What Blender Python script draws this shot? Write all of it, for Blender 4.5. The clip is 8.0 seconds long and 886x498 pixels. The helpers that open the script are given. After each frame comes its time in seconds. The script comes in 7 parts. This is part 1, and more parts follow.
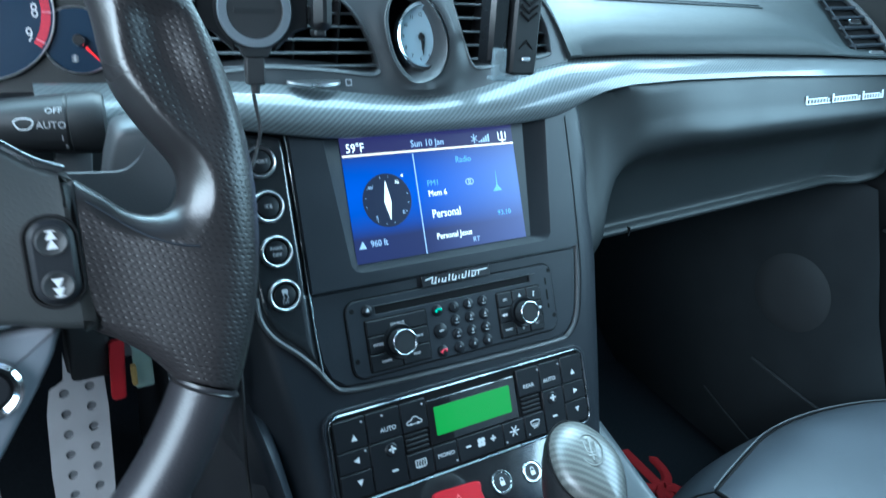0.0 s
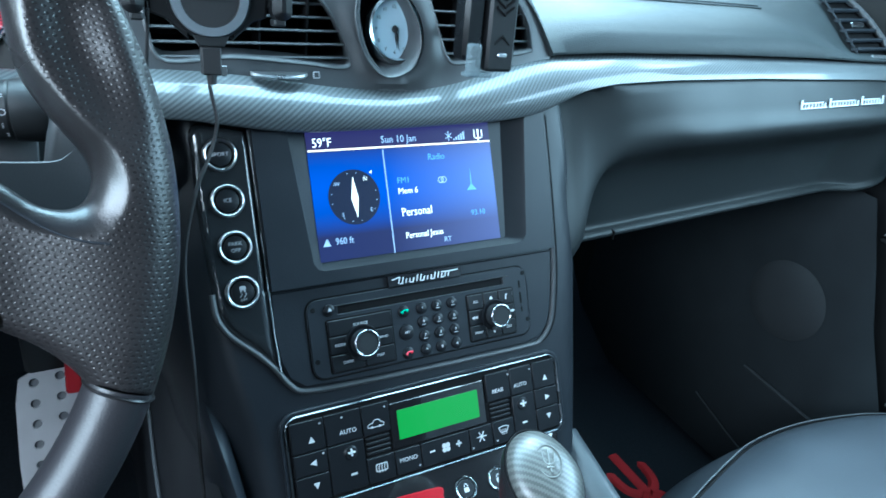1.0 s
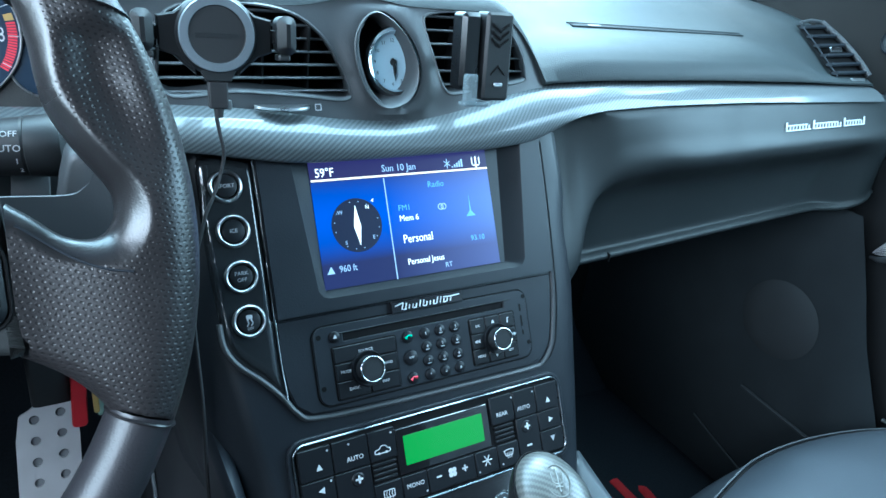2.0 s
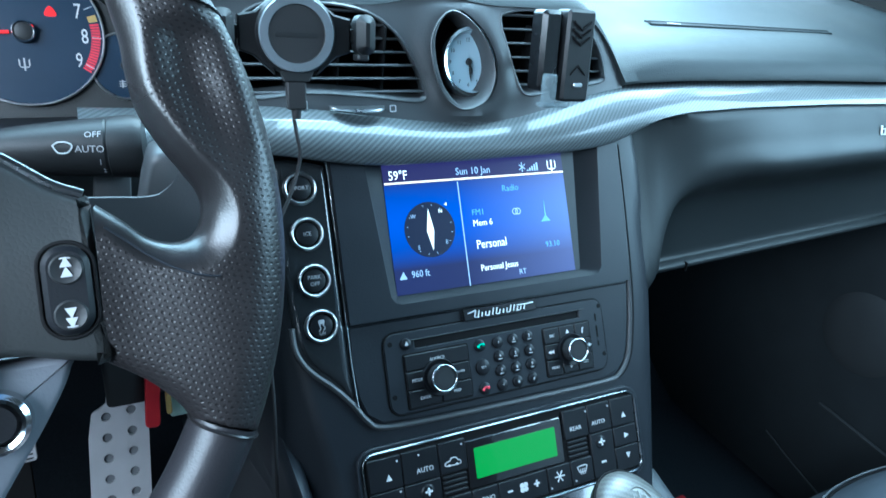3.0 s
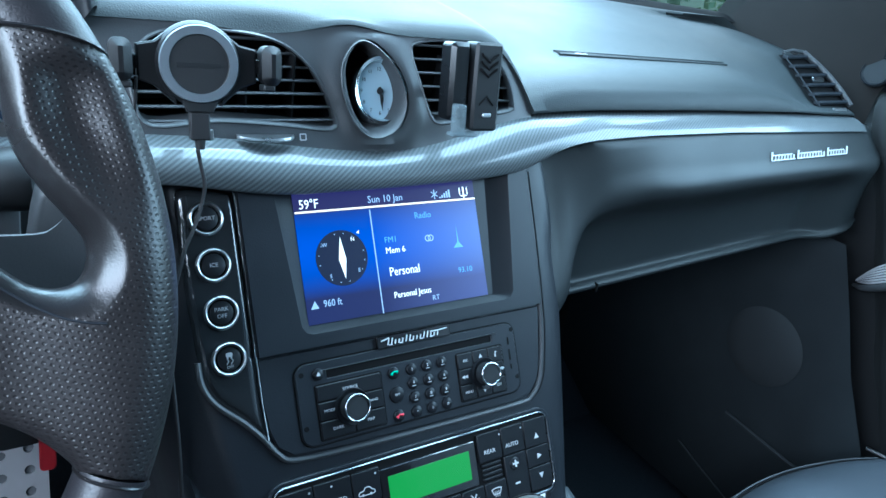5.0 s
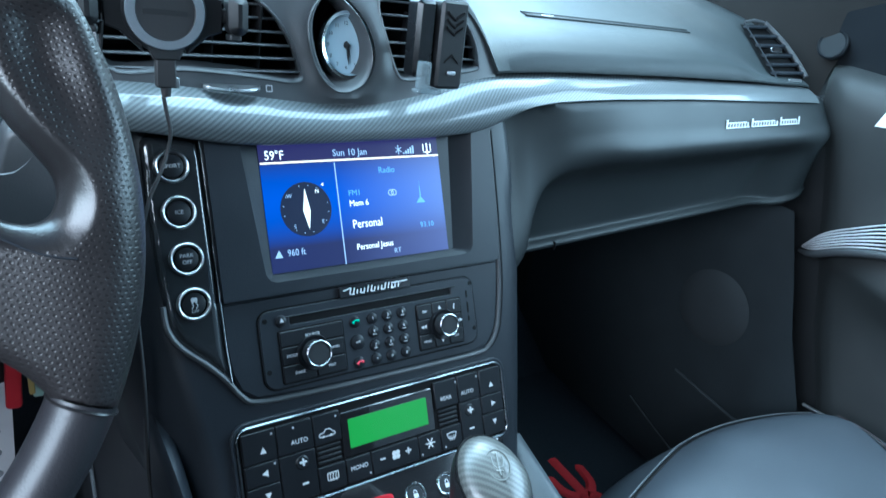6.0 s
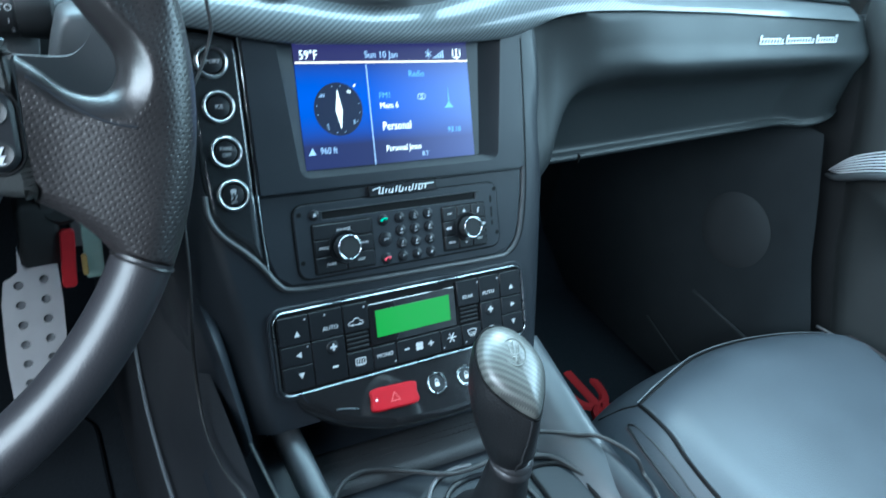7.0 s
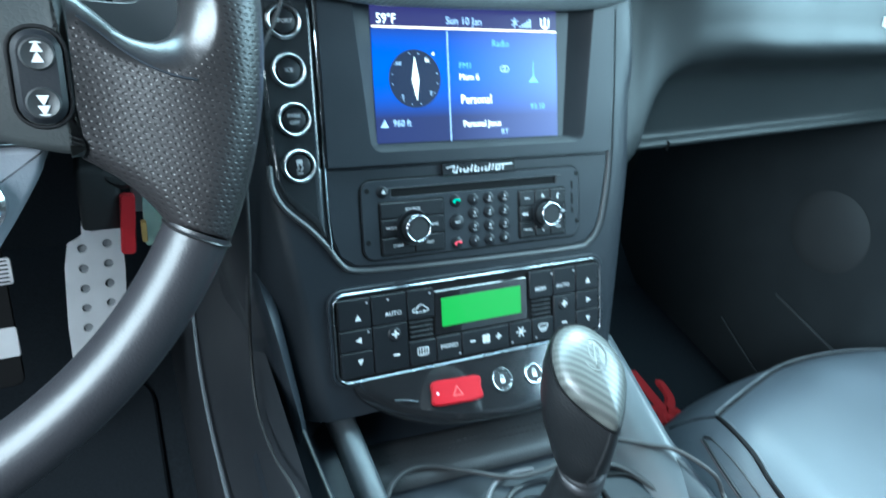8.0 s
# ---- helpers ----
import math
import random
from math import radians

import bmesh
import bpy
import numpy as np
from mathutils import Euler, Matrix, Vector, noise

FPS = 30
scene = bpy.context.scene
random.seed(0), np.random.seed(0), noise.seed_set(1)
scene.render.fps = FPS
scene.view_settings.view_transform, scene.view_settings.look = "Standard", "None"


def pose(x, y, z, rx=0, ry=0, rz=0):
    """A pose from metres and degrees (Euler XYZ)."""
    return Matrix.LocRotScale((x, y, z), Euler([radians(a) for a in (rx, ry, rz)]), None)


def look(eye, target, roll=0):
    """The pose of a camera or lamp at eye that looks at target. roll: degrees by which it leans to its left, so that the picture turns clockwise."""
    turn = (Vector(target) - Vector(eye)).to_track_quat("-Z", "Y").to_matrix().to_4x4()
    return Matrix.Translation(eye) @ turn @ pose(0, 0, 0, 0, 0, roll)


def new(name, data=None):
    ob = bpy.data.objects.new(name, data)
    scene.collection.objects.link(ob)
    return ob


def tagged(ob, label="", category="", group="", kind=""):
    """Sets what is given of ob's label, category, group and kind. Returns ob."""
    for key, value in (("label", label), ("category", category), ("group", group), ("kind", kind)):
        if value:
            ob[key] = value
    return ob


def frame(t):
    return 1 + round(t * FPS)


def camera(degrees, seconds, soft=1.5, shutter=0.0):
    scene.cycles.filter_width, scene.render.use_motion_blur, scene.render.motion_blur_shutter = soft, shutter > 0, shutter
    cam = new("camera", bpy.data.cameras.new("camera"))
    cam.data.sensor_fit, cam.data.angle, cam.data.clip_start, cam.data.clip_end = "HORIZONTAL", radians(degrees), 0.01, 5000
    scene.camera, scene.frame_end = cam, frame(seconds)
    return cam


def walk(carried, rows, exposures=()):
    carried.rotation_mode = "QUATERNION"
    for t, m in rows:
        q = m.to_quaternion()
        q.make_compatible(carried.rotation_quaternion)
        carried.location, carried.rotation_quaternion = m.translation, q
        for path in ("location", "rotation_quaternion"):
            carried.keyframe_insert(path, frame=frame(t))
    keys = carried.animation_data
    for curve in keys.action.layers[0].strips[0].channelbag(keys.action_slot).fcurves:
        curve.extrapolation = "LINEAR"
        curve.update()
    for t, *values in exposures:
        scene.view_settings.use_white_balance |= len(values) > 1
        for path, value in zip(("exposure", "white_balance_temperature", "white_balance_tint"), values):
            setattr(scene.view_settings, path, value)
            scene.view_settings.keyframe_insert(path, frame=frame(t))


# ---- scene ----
cam = camera(66.57, 8.0, shutter=0.6)
PATH = [
    (0, (-0.2594, -0.4190, 0.8378), (0.0351, 0.0215, 0.5563), 7.81),
    (0.3, (-0.2418, -0.4179, 0.8340), (0.0443, 0.0209, 0.5413), 9.77),
    (0.5, (-0.2300, -0.4171, 0.8314), (0.0537, 0.0233, 0.5389), 10.35),
    (0.8, (-0.2273, -0.4202, 0.8361), (0.0552, 0.0224, 0.5457), 9.08),
    (1, (-0.2255, -0.4222, 0.8393), (0.0605, 0.0202, 0.5521), 9.00),
    (1.2, (-0.2280, -0.4231, 0.8392), (0.0666, 0.0185, 0.5595), 8.86),
    (2.3, (-0.2421, -0.4277, 0.8387), (0.0550, 0.0236, 0.5778), 7.79),
    (2.5, (-0.2446, -0.4286, 0.8386), (0.0476, 0.0249, 0.5760), 8.38),
    (2.7, (-0.2445, -0.4194, 0.8357), (0.0330, 0.0395, 0.5665), 6.63),
    (2.8, (-0.2445, -0.4147, 0.8342), (0.0228, 0.0507, 0.5661), 7.27),
    (2.9, (-0.2444, -0.4101, 0.8328), (0.0154, 0.0599, 0.5652), 6.72),
    (3, (-0.2444, -0.4055, 0.8313), (0.0129, 0.0676, 0.5667), 6.60),
    (3.4, (-0.2345, -0.4099, 0.8387), (0.0117, 0.0727, 0.5808), 4.65),
    (3.5, (-0.2320, -0.4110, 0.8406), (0.0162, 0.0726, 0.5866), 4.93),
    (3.6, (-0.2308, -0.4107, 0.8415), (0.0250, 0.0728, 0.5949), 3.83),
    (3.7, (-0.2296, -0.4103, 0.8423), (0.0380, 0.0720, 0.6063), 4.88),
    (3.9, (-0.2272, -0.4096, 0.8440), (0.0657, 0.0613, 0.6150), 5.21),
    (4, (-0.2260, -0.4093, 0.8449), (0.0733, 0.0549, 0.6107), 5.77),
    (4.2, (-0.2266, -0.4084, 0.8447), (0.0820, 0.0442, 0.5998), 6.22),
    (5.3, (-0.2360, -0.4103, 0.8427), (0.0796, 0.0375, 0.5980), 9.32),
    (5.4, (-0.2350, -0.4128, 0.8439), (0.0834, 0.0328, 0.5988), 9.46),
    (5.5, (-0.2339, -0.4153, 0.8451), (0.0929, 0.0230, 0.5979), 10.27),
    (5.6, (-0.2351, -0.4175, 0.8454), (0.1020, 0.0112, 0.5953), 10.94),
    (5.8, (-0.2376, -0.4218, 0.8459), (0.0976, 0.0003, 0.5824), 11.31),
    (6, (-0.2401, -0.4262, 0.8464), (0.0937, -0.0084, 0.5743), 11.72),
    (6.3, (-0.2432, -0.4379, 0.8497), (0.1048, -0.0371, 0.5699), 12.22),
    (6.5, (-0.2452, -0.4457, 0.8519), (0.0933, -0.0487, 0.5556), 12.43),
    (6.8, (-0.2512, -0.4492, 0.8446), (0.0637, -0.0523, 0.5233), 12.32),
    (7, (-0.2552, -0.4516, 0.8398), (0.0518, -0.0555, 0.5099), 12.92),
    (7.2, (-0.2533, -0.4436, 0.8369), (0.0419, -0.0486, 0.4951), 12.92),
    (7.5, (-0.2505, -0.4316, 0.8326), (0.0323, -0.0390, 0.4778), 13.83),
    (7.6, (-0.2496, -0.4290, 0.8294), (0.0281, -0.0375, 0.4693), 13.57),
    (7.8, (-0.2477, -0.4238, 0.8229), (0.0214, -0.0275, 0.4617), 13.13),
    (7.9, (-0.2468, -0.4212, 0.8196), (0.0180, -0.0189, 0.4618), 13.16),
    (8, (-0.2459, -0.4186, 0.8164), (0.0149, -0.0080, 0.4651), 13.18),
]
walk(cam, [(t, look(eye, target, roll)) for t, eye, target, roll in PATH], [(0.0, 0.72, 4740, -14), (1.0, 0.82, 4740, -14), (2.5, 0.80, 4640, -14), (3.5, 0.65, 4600, -11), (4.0, 0.52, 4600, -8), (5.5, 0.65, 4710, -10), (6.5, 0.65, 4850, -10), (7.0, 0.85, 4890, -14), (7.5, 1.13, 4940, -16), (8.0, 1.35, 4940, -18)])

# ---- world, sun, exposure ----
world = bpy.data.worlds.new("sky")
scene.world = world
world.use_nodes = True
wn = world.node_tree
sky = wn.nodes.new("ShaderNodeTexSky")
sky.sky_type = "NISHITA"
sky.sun_disc = False
sky.sun_elevation, sky.sun_rotation = radians(38), radians(60)
wn.nodes["Background"].inputs["Strength"].default_value = 0.15
wn.links.new(sky.outputs[0], wn.nodes["Background"].inputs["Color"])

sun_data = bpy.data.lights.new("sun", "SUN")
sun_data.energy, sun_data.angle, sun_data.color = 1.0, radians(14), (1.0, 0.96, 0.9)
sun = new("sun", sun_data)
sun.matrix_world = look((3, 4, 6), (0, 0, 0))


def window_lamp(eye, target, w, h, power, col=(0.845, 0.91, 0.98)):
    """Sky light in a window's opening."""
    data = bpy.data.lights.new("window_light", "AREA")
    data.shape, data.size, data.size_y, data.energy, data.color = "RECTANGLE", w, h, power, col
    ob = new("window_light", data)
    ob.matrix_world = look(eye, target)
    return ob


window_lamp((0.0, 0.29, 1.06), (0.0, -0.03, 0.58), 1.2, 0.60, 21.5)
window_lamp((-0.72, -0.30, 0.98), (-0.12, -0.24, 0.50), 0.95, 0.36, 15.0, (1.0, 0.87, 0.88))
window_lamp((0.73, -0.28, 0.99), (0.14, -0.24, 0.46), 0.85, 0.36, 8.6)

# ---- materials ----
def nodes_of(name):
    m = bpy.data.materials.new(name)
    m.use_nodes = True
    return m, m.node_tree, m.node_tree.nodes["Principled BSDF"]


def math_node(t, op, a, b=None):
    n = t.nodes.new("ShaderNodeMath")
    n.operation = op
    for i, v in enumerate((a, b)):
        if v is None:
            continue
        if isinstance(v, (int, float)):
            n.inputs[i].default_value = v
        else:
            t.links.new(v, n.inputs[i])
    return n.outputs[0]


def mix_col(t, fac, a, b):
    n = t.nodes.new("ShaderNodeMix")
    n.data_type = "RGBA"
    if isinstance(fac, (int, float)):
        n.inputs[0].default_value = fac
    else:
        t.links.new(fac, n.inputs[0])
    for i, v in ((6, a), (7, b)):
        if isinstance(v, tuple):
            n.inputs[i].default_value = (*v[:3], 1)
        else:
            t.links.new(v, n.inputs[i])
    return n.outputs[2]


def noise_node(t, scale, detail=3.0, vec=None):
    n = t.nodes.new("ShaderNodeTexNoise")
    n.inputs["Scale"].default_value, n.inputs["Detail"].default_value = scale, detail
    if vec is None:
        c = t.nodes.new("ShaderNodeTexCoord")
        vec = c.outputs["Object"]
    t.links.new(vec, n.inputs["Vector"])
    return n.outputs["Fac"]


def bump_to(t, p, height, strength, distance=0.001):
    b = t.nodes.new("ShaderNodeBump")
    b.inputs["Strength"].default_value, b.inputs["Distance"].default_value = strength, distance
    t.links.new(height, b.inputs["Height"])
    t.links.new(b.outputs[0], p.inputs["Normal"])
    return b


def pbr(name, col, rough=0.5, metal=0.0, var=0.2, scale=25, bump=0.15, bscale=900, coat=0.0, spec=0.5):
    m, t, p = nodes_of(name)
    a = tuple(c * (1 - var) for c in col)
    b = tuple(min(1, c * (1 + var)) for c in col)
    n = noise_node(t, scale)
    t.links.new(mix_col(t, n, a, b), p.inputs["Base Color"])
    fine = noise_node(t, bscale, 2)
    r = math_node(t, "ADD", math_node(t, "MULTIPLY", n, 0.16), rough - 0.08)
    t.links.new(r, p.inputs["Roughness"])
    p.inputs["Metallic"].default_value, p.inputs["Coat Weight"].default_value = metal, coat
    p.inputs["Coat Roughness"].default_value = 0.05
    p.inputs["Specular IOR Level"].default_value = spec
    if bump:
        bump_to(t, p, fine, bump, 0.0006)
    return m


def leather(name, col, rough=0.42, grain=420, bump=0.35, wrinkle=0.4, spec=0.5):
    m, t, p = nodes_of(name)
    c = t.nodes.new("ShaderNodeTexCoord")
    v = t.nodes.new("ShaderNodeTexVoronoi")
    v.feature = "DISTANCE_TO_EDGE"
    v.inputs["Scale"].default_value = grain
    t.links.new(c.outputs["Object"], v.inputs["Vector"])
    n = noise_node(t, 14)
    t.links.new(mix_col(t, n, tuple(x * 0.75 for x in col), tuple(x * 1.3 for x in col)), p.inputs["Base Color"])
    t.links.new(math_node(t, "ADD", math_node(t, "MULTIPLY", n, 0.2), rough - 0.1), p.inputs["Roughness"])
    h = math_node(t, "ADD", math_node(t, "MULTIPLY", v.outputs["Distance"], 1.6), math_node(t, "MULTIPLY", noise_node(t, 60), wrinkle))
    bump_to(t, p, h, bump, 0.0008)
    p.inputs["Specular IOR Level"].default_value = spec
    return m


def uv_axes(t):
    c = t.nodes.new("ShaderNodeTexCoord")
    s = t.nodes.new("ShaderNodeSeparateXYZ")
    t.links.new(c.outputs["UV"], s.inputs[0])
    return s.outputs[0], s.outputs[1]


def perforated(name, col, pitch=0.0032):
    """Leather with rows of small punched holes, staggered."""
    m, t, p = nodes_of(name)
    u, v = uv_axes(t)
    row = math_node(t, "DIVIDE", v, pitch * 0.8)
    shift = math_node(t, "MULTIPLY", math_node(t, "MODULO", math_node(t, "FLOOR", row), 2.0), 0.5)
    a = math_node(t, "SUBTRACT", math_node(t, "FRACT", math_node(t, "ADD", math_node(t, "DIVIDE", u, pitch), shift)), 0.5)
    b = math_node(t, "SUBTRACT", math_node(t, "FRACT", row), 0.5)
    d = math_node(t, "SQRT", math_node(t, "ADD", math_node(t, "MULTIPLY", a, a), math_node(t, "MULTIPLY", b, b)))
    hole = math_node(t, "MINIMUM", 1.0, math_node(t, "MAXIMUM", 0.0, math_node(t, "MULTIPLY", math_node(t, "SUBTRACT", 0.30, d), 6.0)))
    n = noise_node(t, 30)
    base = mix_col(t, n, tuple(x * 0.7 for x in col), tuple(x * 1.3 for x in col))
    # holes coloured darker than the leather, for the shade inside them
    t.links.new(mix_col(t, hole, base, (0.009, 0.0085, 0.009)), p.inputs["Base Color"])
    t.links.new(math_node(t, "ADD", math_node(t, "MULTIPLY", n, 0.2), 0.28), p.inputs["Roughness"])
    h = math_node(t, "ADD", math_node(t, "MULTIPLY", hole, -0.6), math_node(t, "MULTIPLY", noise_node(t, 700, 2), 0.5))
    bump_to(t, p, h, 0.40, 0.0006)
    p.inputs["Specular IOR Level"].default_value = 0.40
    return m


def carbon(name, cell=0.0024, planar=False, light=(0.16, 0.165, 0.17), dark=(0.018, 0.019, 0.021), rough=0.28, metal=0.3):
    """Clear-coated 2 x 2 twill weave."""
    m, t, p = nodes_of(name)
    u, v = uv_axes(t)
    if planar:
        c = t.nodes.new("ShaderNodeTexCoord")
        s = t.nodes.new("ShaderNodeSeparateXYZ")
        t.links.new(c.outputs["Object"], s.inputs[0])
        u, v = s.outputs[0], s.outputs[1]
    a, b = math_node(t, "DIVIDE", u, cell), math_node(t, "DIVIDE", v, cell)
    k = math_node(t, "MODULO", math_node(t, "ADD", math_node(t, "ADD", math_node(t, "FLOOR", a), math_node(t, "FLOOR", b)), 4000.0), 4.0)
    warp = math_node(t, "LESS_THAN", k, 1.5)
    fibre = noise_node(t, 90)
    t.links.new(mix_col(t, warp, dark, mix_col(t, fibre, tuple(x * 0.7 for x in light), light)), p.inputs["Base Color"])
    fa = math_node(t, "ABSOLUTE", math_node(t, "SUBTRACT", math_node(t, "FRACT", a), 0.5))
    fb = math_node(t, "ABSOLUTE", math_node(t, "SUBTRACT", math_node(t, "FRACT", b), 0.5))
    bump_to(t, p, math_node(t, "MAXIMUM", fa, fb), 0.08 if planar else 0.25, 0.0004)
    p.inputs["Metallic"].default_value, p.inputs["Roughness"].default_value = metal, rough
    p.inputs["Coat Weight"].default_value, p.inputs["Coat Roughness"].default_value = (0.15, 0.3) if planar else (0.6, 0.10)
    return m


def glow(name, col, strength, base=(0.01, 0.01, 0.012)):
    m, t, p = nodes_of(name)
    p.inputs["Base Color"].default_value = (*base, 1)
    p.inputs["Emission Color"].default_value = (*col, 1)
    p.inputs["Emission Strength"].default_value = strength
    p.inputs["Roughness"].default_value = 0.25
    return m


PAD = leather("dash_pad_vinyl", (0.0275, 0.0325, 0.0340), 0.54, 520, 0.22, 0.4, 0.19)
PLASTIC = pbr("matt_black_plastic", (0.018, 0.019, 0.020), 0.48, var=0.15, spec=0.4)
DOOR = leather("door_vinyl", (0.027, 0.029, 0.029), 0.5, 520, 0.15)
KICK = pbr("footwell_plastic", (0.0265, 0.0320, 0.0355), 0.6, var=0.2, spec=0.2)
SPEAKER = pbr("speaker_cloth", (0.037, 0.042, 0.045), 0.7, var=0.15, bump=0.4, bscale=1400, spec=0.2)
FASCIA = pbr("soft_grey_plastic", (0.050, 0.053, 0.056), 0.42, var=0.12)
PANEL = pbr("stack_panel_plastic", (0.0160, 0.0186, 0.0230), 0.42, var=0.15, spec=0.28)
RECESS = pbr("recess_plastic", (0.0100, 0.0116, 0.0140), 0.45, var=0.15, spec=0.25)
DARK = pbr("deep_black_plastic", (0.005, 0.005, 0.0055), 0.7, spec=0.15)
KNOB = pbr("knob_face", (0.020, 0.022, 0.024), 0.62, var=0.1, spec=0.25)
KEYCAP = pbr("button_rubber", (0.0083, 0.0092, 0.0112), 0.40, var=0.1, spec=0.28)
GLOSS = pbr("piano_black", (0.010, 0.010, 0.011), 0.12, var=0.1, bump=0.02, coat=1.0)
STRIP = pbr("strip_lacquer", (0.020, 0.022, 0.024), 0.16, var=0.1, bump=0.02, coat=1.0)
LID = pbr("glovebox_plastic", (0.0170, 0.0202, 0.0212), 0.48, var=0.12, spec=0.28)
CHROME = pbr("chrome", (0.66, 0.67, 0.68), 0.12, 1.0, var=0.04, bump=0.03)
GEAR_PLATE = pbr("gear_plate_plastic", (0.014, 0.017, 0.0205), 0.50, var=0.15, spec=0.2)
DIMPLE = pbr("dimple_grey", (0.16, 0.165, 0.175), 0.5)
EMBLEM = pbr("emblem_relief", (0.115, 0.122, 0.114), 0.40, var=0.1, bump=0)
MARK_RED = pbr("pale_red_print", (0.55, 0.09, 0.09), 0.5, bump=0)
LEVER = leather("lever_leather", (0.0075, 0.008, 0.009), 0.46, 420, 0.25)
GRIP_EDGE = leather("grip_edge_leather", (0.0125, 0.012, 0.0125), 0.30, 700, 0.07, 0.15)
BOLSTER = leather("bolster_vinyl", (0.062, 0.069, 0.075), 0.34, 520, 0.1)
KNOB_METAL = pbr("collar_metal", (0.06, 0.06, 0.064), 0.42, 0.7, var=0.2)
DARK_METAL = pbr("dark_chrome", (0.30, 0.32, 0.34), 0.28, 1.0, var=0.08)
BRIGHT = pbr("bright_badge", (0.66, 0.68, 0.69), 0.42, 0.35, var=0.04, bump=0)
SATIN = pbr("satin_metal", (0.55, 0.56, 0.57), 0.3, 1.0, var=0.08)
PRINT = pbr("white_print", (0.55, 0.57, 0.58), 0.5, var=0.04, bump=0)
DIM = pbr("dim_print", (0.40, 0.41, 0.42), 0.5, var=0.05, bump=0)
CARBON = carbon("carbon_trim", 0.0011, False, (0.128, 0.143, 0.148), (0.054, 0.062, 0.065), 0.47, 0.2)
CARBON_DARK = carbon("carbon_insert", 0.0013, True, (0.112, 0.117, 0.108), (0.052, 0.054, 0.051), 0.36, 0.0)
LEATHER = leather("black_leather", (0.020, 0.0205, 0.022), 0.48, 380, 0.3)
RIM_LEATHER = leather("worn_rim_leather", (0.0170, 0.0165, 0.019), 0.40, 620, 0.10, 0.45)
PADDLE = pbr("paddle_grey", (0.085, 0.086, 0.090), 0.45, var=0.12)
SPOKE_SILVER = pbr("silver_paint", (0.20, 0.21, 0.235), 0.40, metal=0.25, var=0.12)
FLANK = pbr("flank_vinyl", (0.0195, 0.0215, 0.0255), 0.52, var=0.2, scale=12, bump=0.3)
PERF = perforated("perforated_leather", (0.0180, 0.0165, 0.0170), 0.0026)
SEAT = leather("seat_leather", (0.052, 0.059, 0.069), 0.47, 300, 0.13, 0.25)
THREAD = pbr("grey_thread", (0.10, 0.107, 0.115), 0.7)
RED_THREAD = pbr("red_thread", (0.050, 0.030, 0.031), 0.7)
CARPET = pbr("black_carpet", (0.0150, 0.0180, 0.0220), 0.95, var=0.5, scale=300, bump=0.8, bscale=1500, spec=0.1)
RED_CLOTH = pbr("red_embroidery", (0.38, 0.010, 0.016), 0.8, var=0.25, scale=200, bump=0.5)
RED_PLASTIC = pbr("red_plastic", (0.30, 0.004, 0.012), 0.42, var=0.08, spec=0.2)
RED_TAG = pbr("red_tag", (0.45, 0.02, 0.03), 0.4)
PALE_TAG = pbr("pale_green_plastic", (0.42, 0.56, 0.50), 0.35)
YELLOW = pbr("yellow_tag", (0.42, 0.30, 0.10), 0.4)
ALU = pbr("brushed_aluminium", (0.66, 0.66, 0.68), 0.45, 0.45, var=0.12, scale=40)
HOLDER = pbr("holder_plastic", (0.0090, 0.0095, 0.0105), 0.46, var=0.2, spec=0.35)
HOLDER_GLOSS = pbr("holder_gloss", (0.0045, 0.0048, 0.0055), 0.26, var=0.2, bump=0.05, spec=0.4)
RUBBER = pbr("black_rubber", (0.018, 0.018, 0.019), 0.6)
SILVER_RING = pbr("silver_plastic", (0.17, 0.19, 0.21), 0.4, 0.2, var=0.05)
CLOCK_FACE = pbr("clock_enamel", (0.42, 0.56, 0.64), 0.35, var=0.04, bump=0)
GREEN_KEY = pbr("green_print", (0.02, 0.45, 0.25), 0.5, bump=0)
RED_KEY = pbr("red_print", (0.60, 0.03, 0.06), 0.5, bump=0)
HEADLINER = pbr("headliner_cloth", (0.022, 0.021, 0.020), 0.9, bump=0.5, spec=0.2)
PAPER = pbr("white_label", (0.78, 0.80, 0.80), 0.6, var=0.05)
DIAL_BLUE = pbr("dial_blue", (0.007, 0.021, 0.045), 0.4, var=0.2, bump=0)
LCD_GREEN = glow("lcd_green", (0.046, 0.235, 0.030), 1.0)
LAMP_RED = glow("warning_red", (0.85, 0.012, 0.018), 1.0)
SCREEN_WHITE = glow("screen_white", (1.0, 1.0, 1.0), 1.2)
SCREEN_PALE = glow("screen_pale", (0.55, 0.70, 1.0), 0.7)
SCREEN_CYAN = glow("screen_cyan", (0.25, 0.55, 1.0), 0.7)
SCREEN_LINE = glow("screen_line", (1.0, 0.82, 0.66), 1.1)
SCREEN_DARK = glow("screen_dark", (0.010, 0.014, 0.035), 1.0)


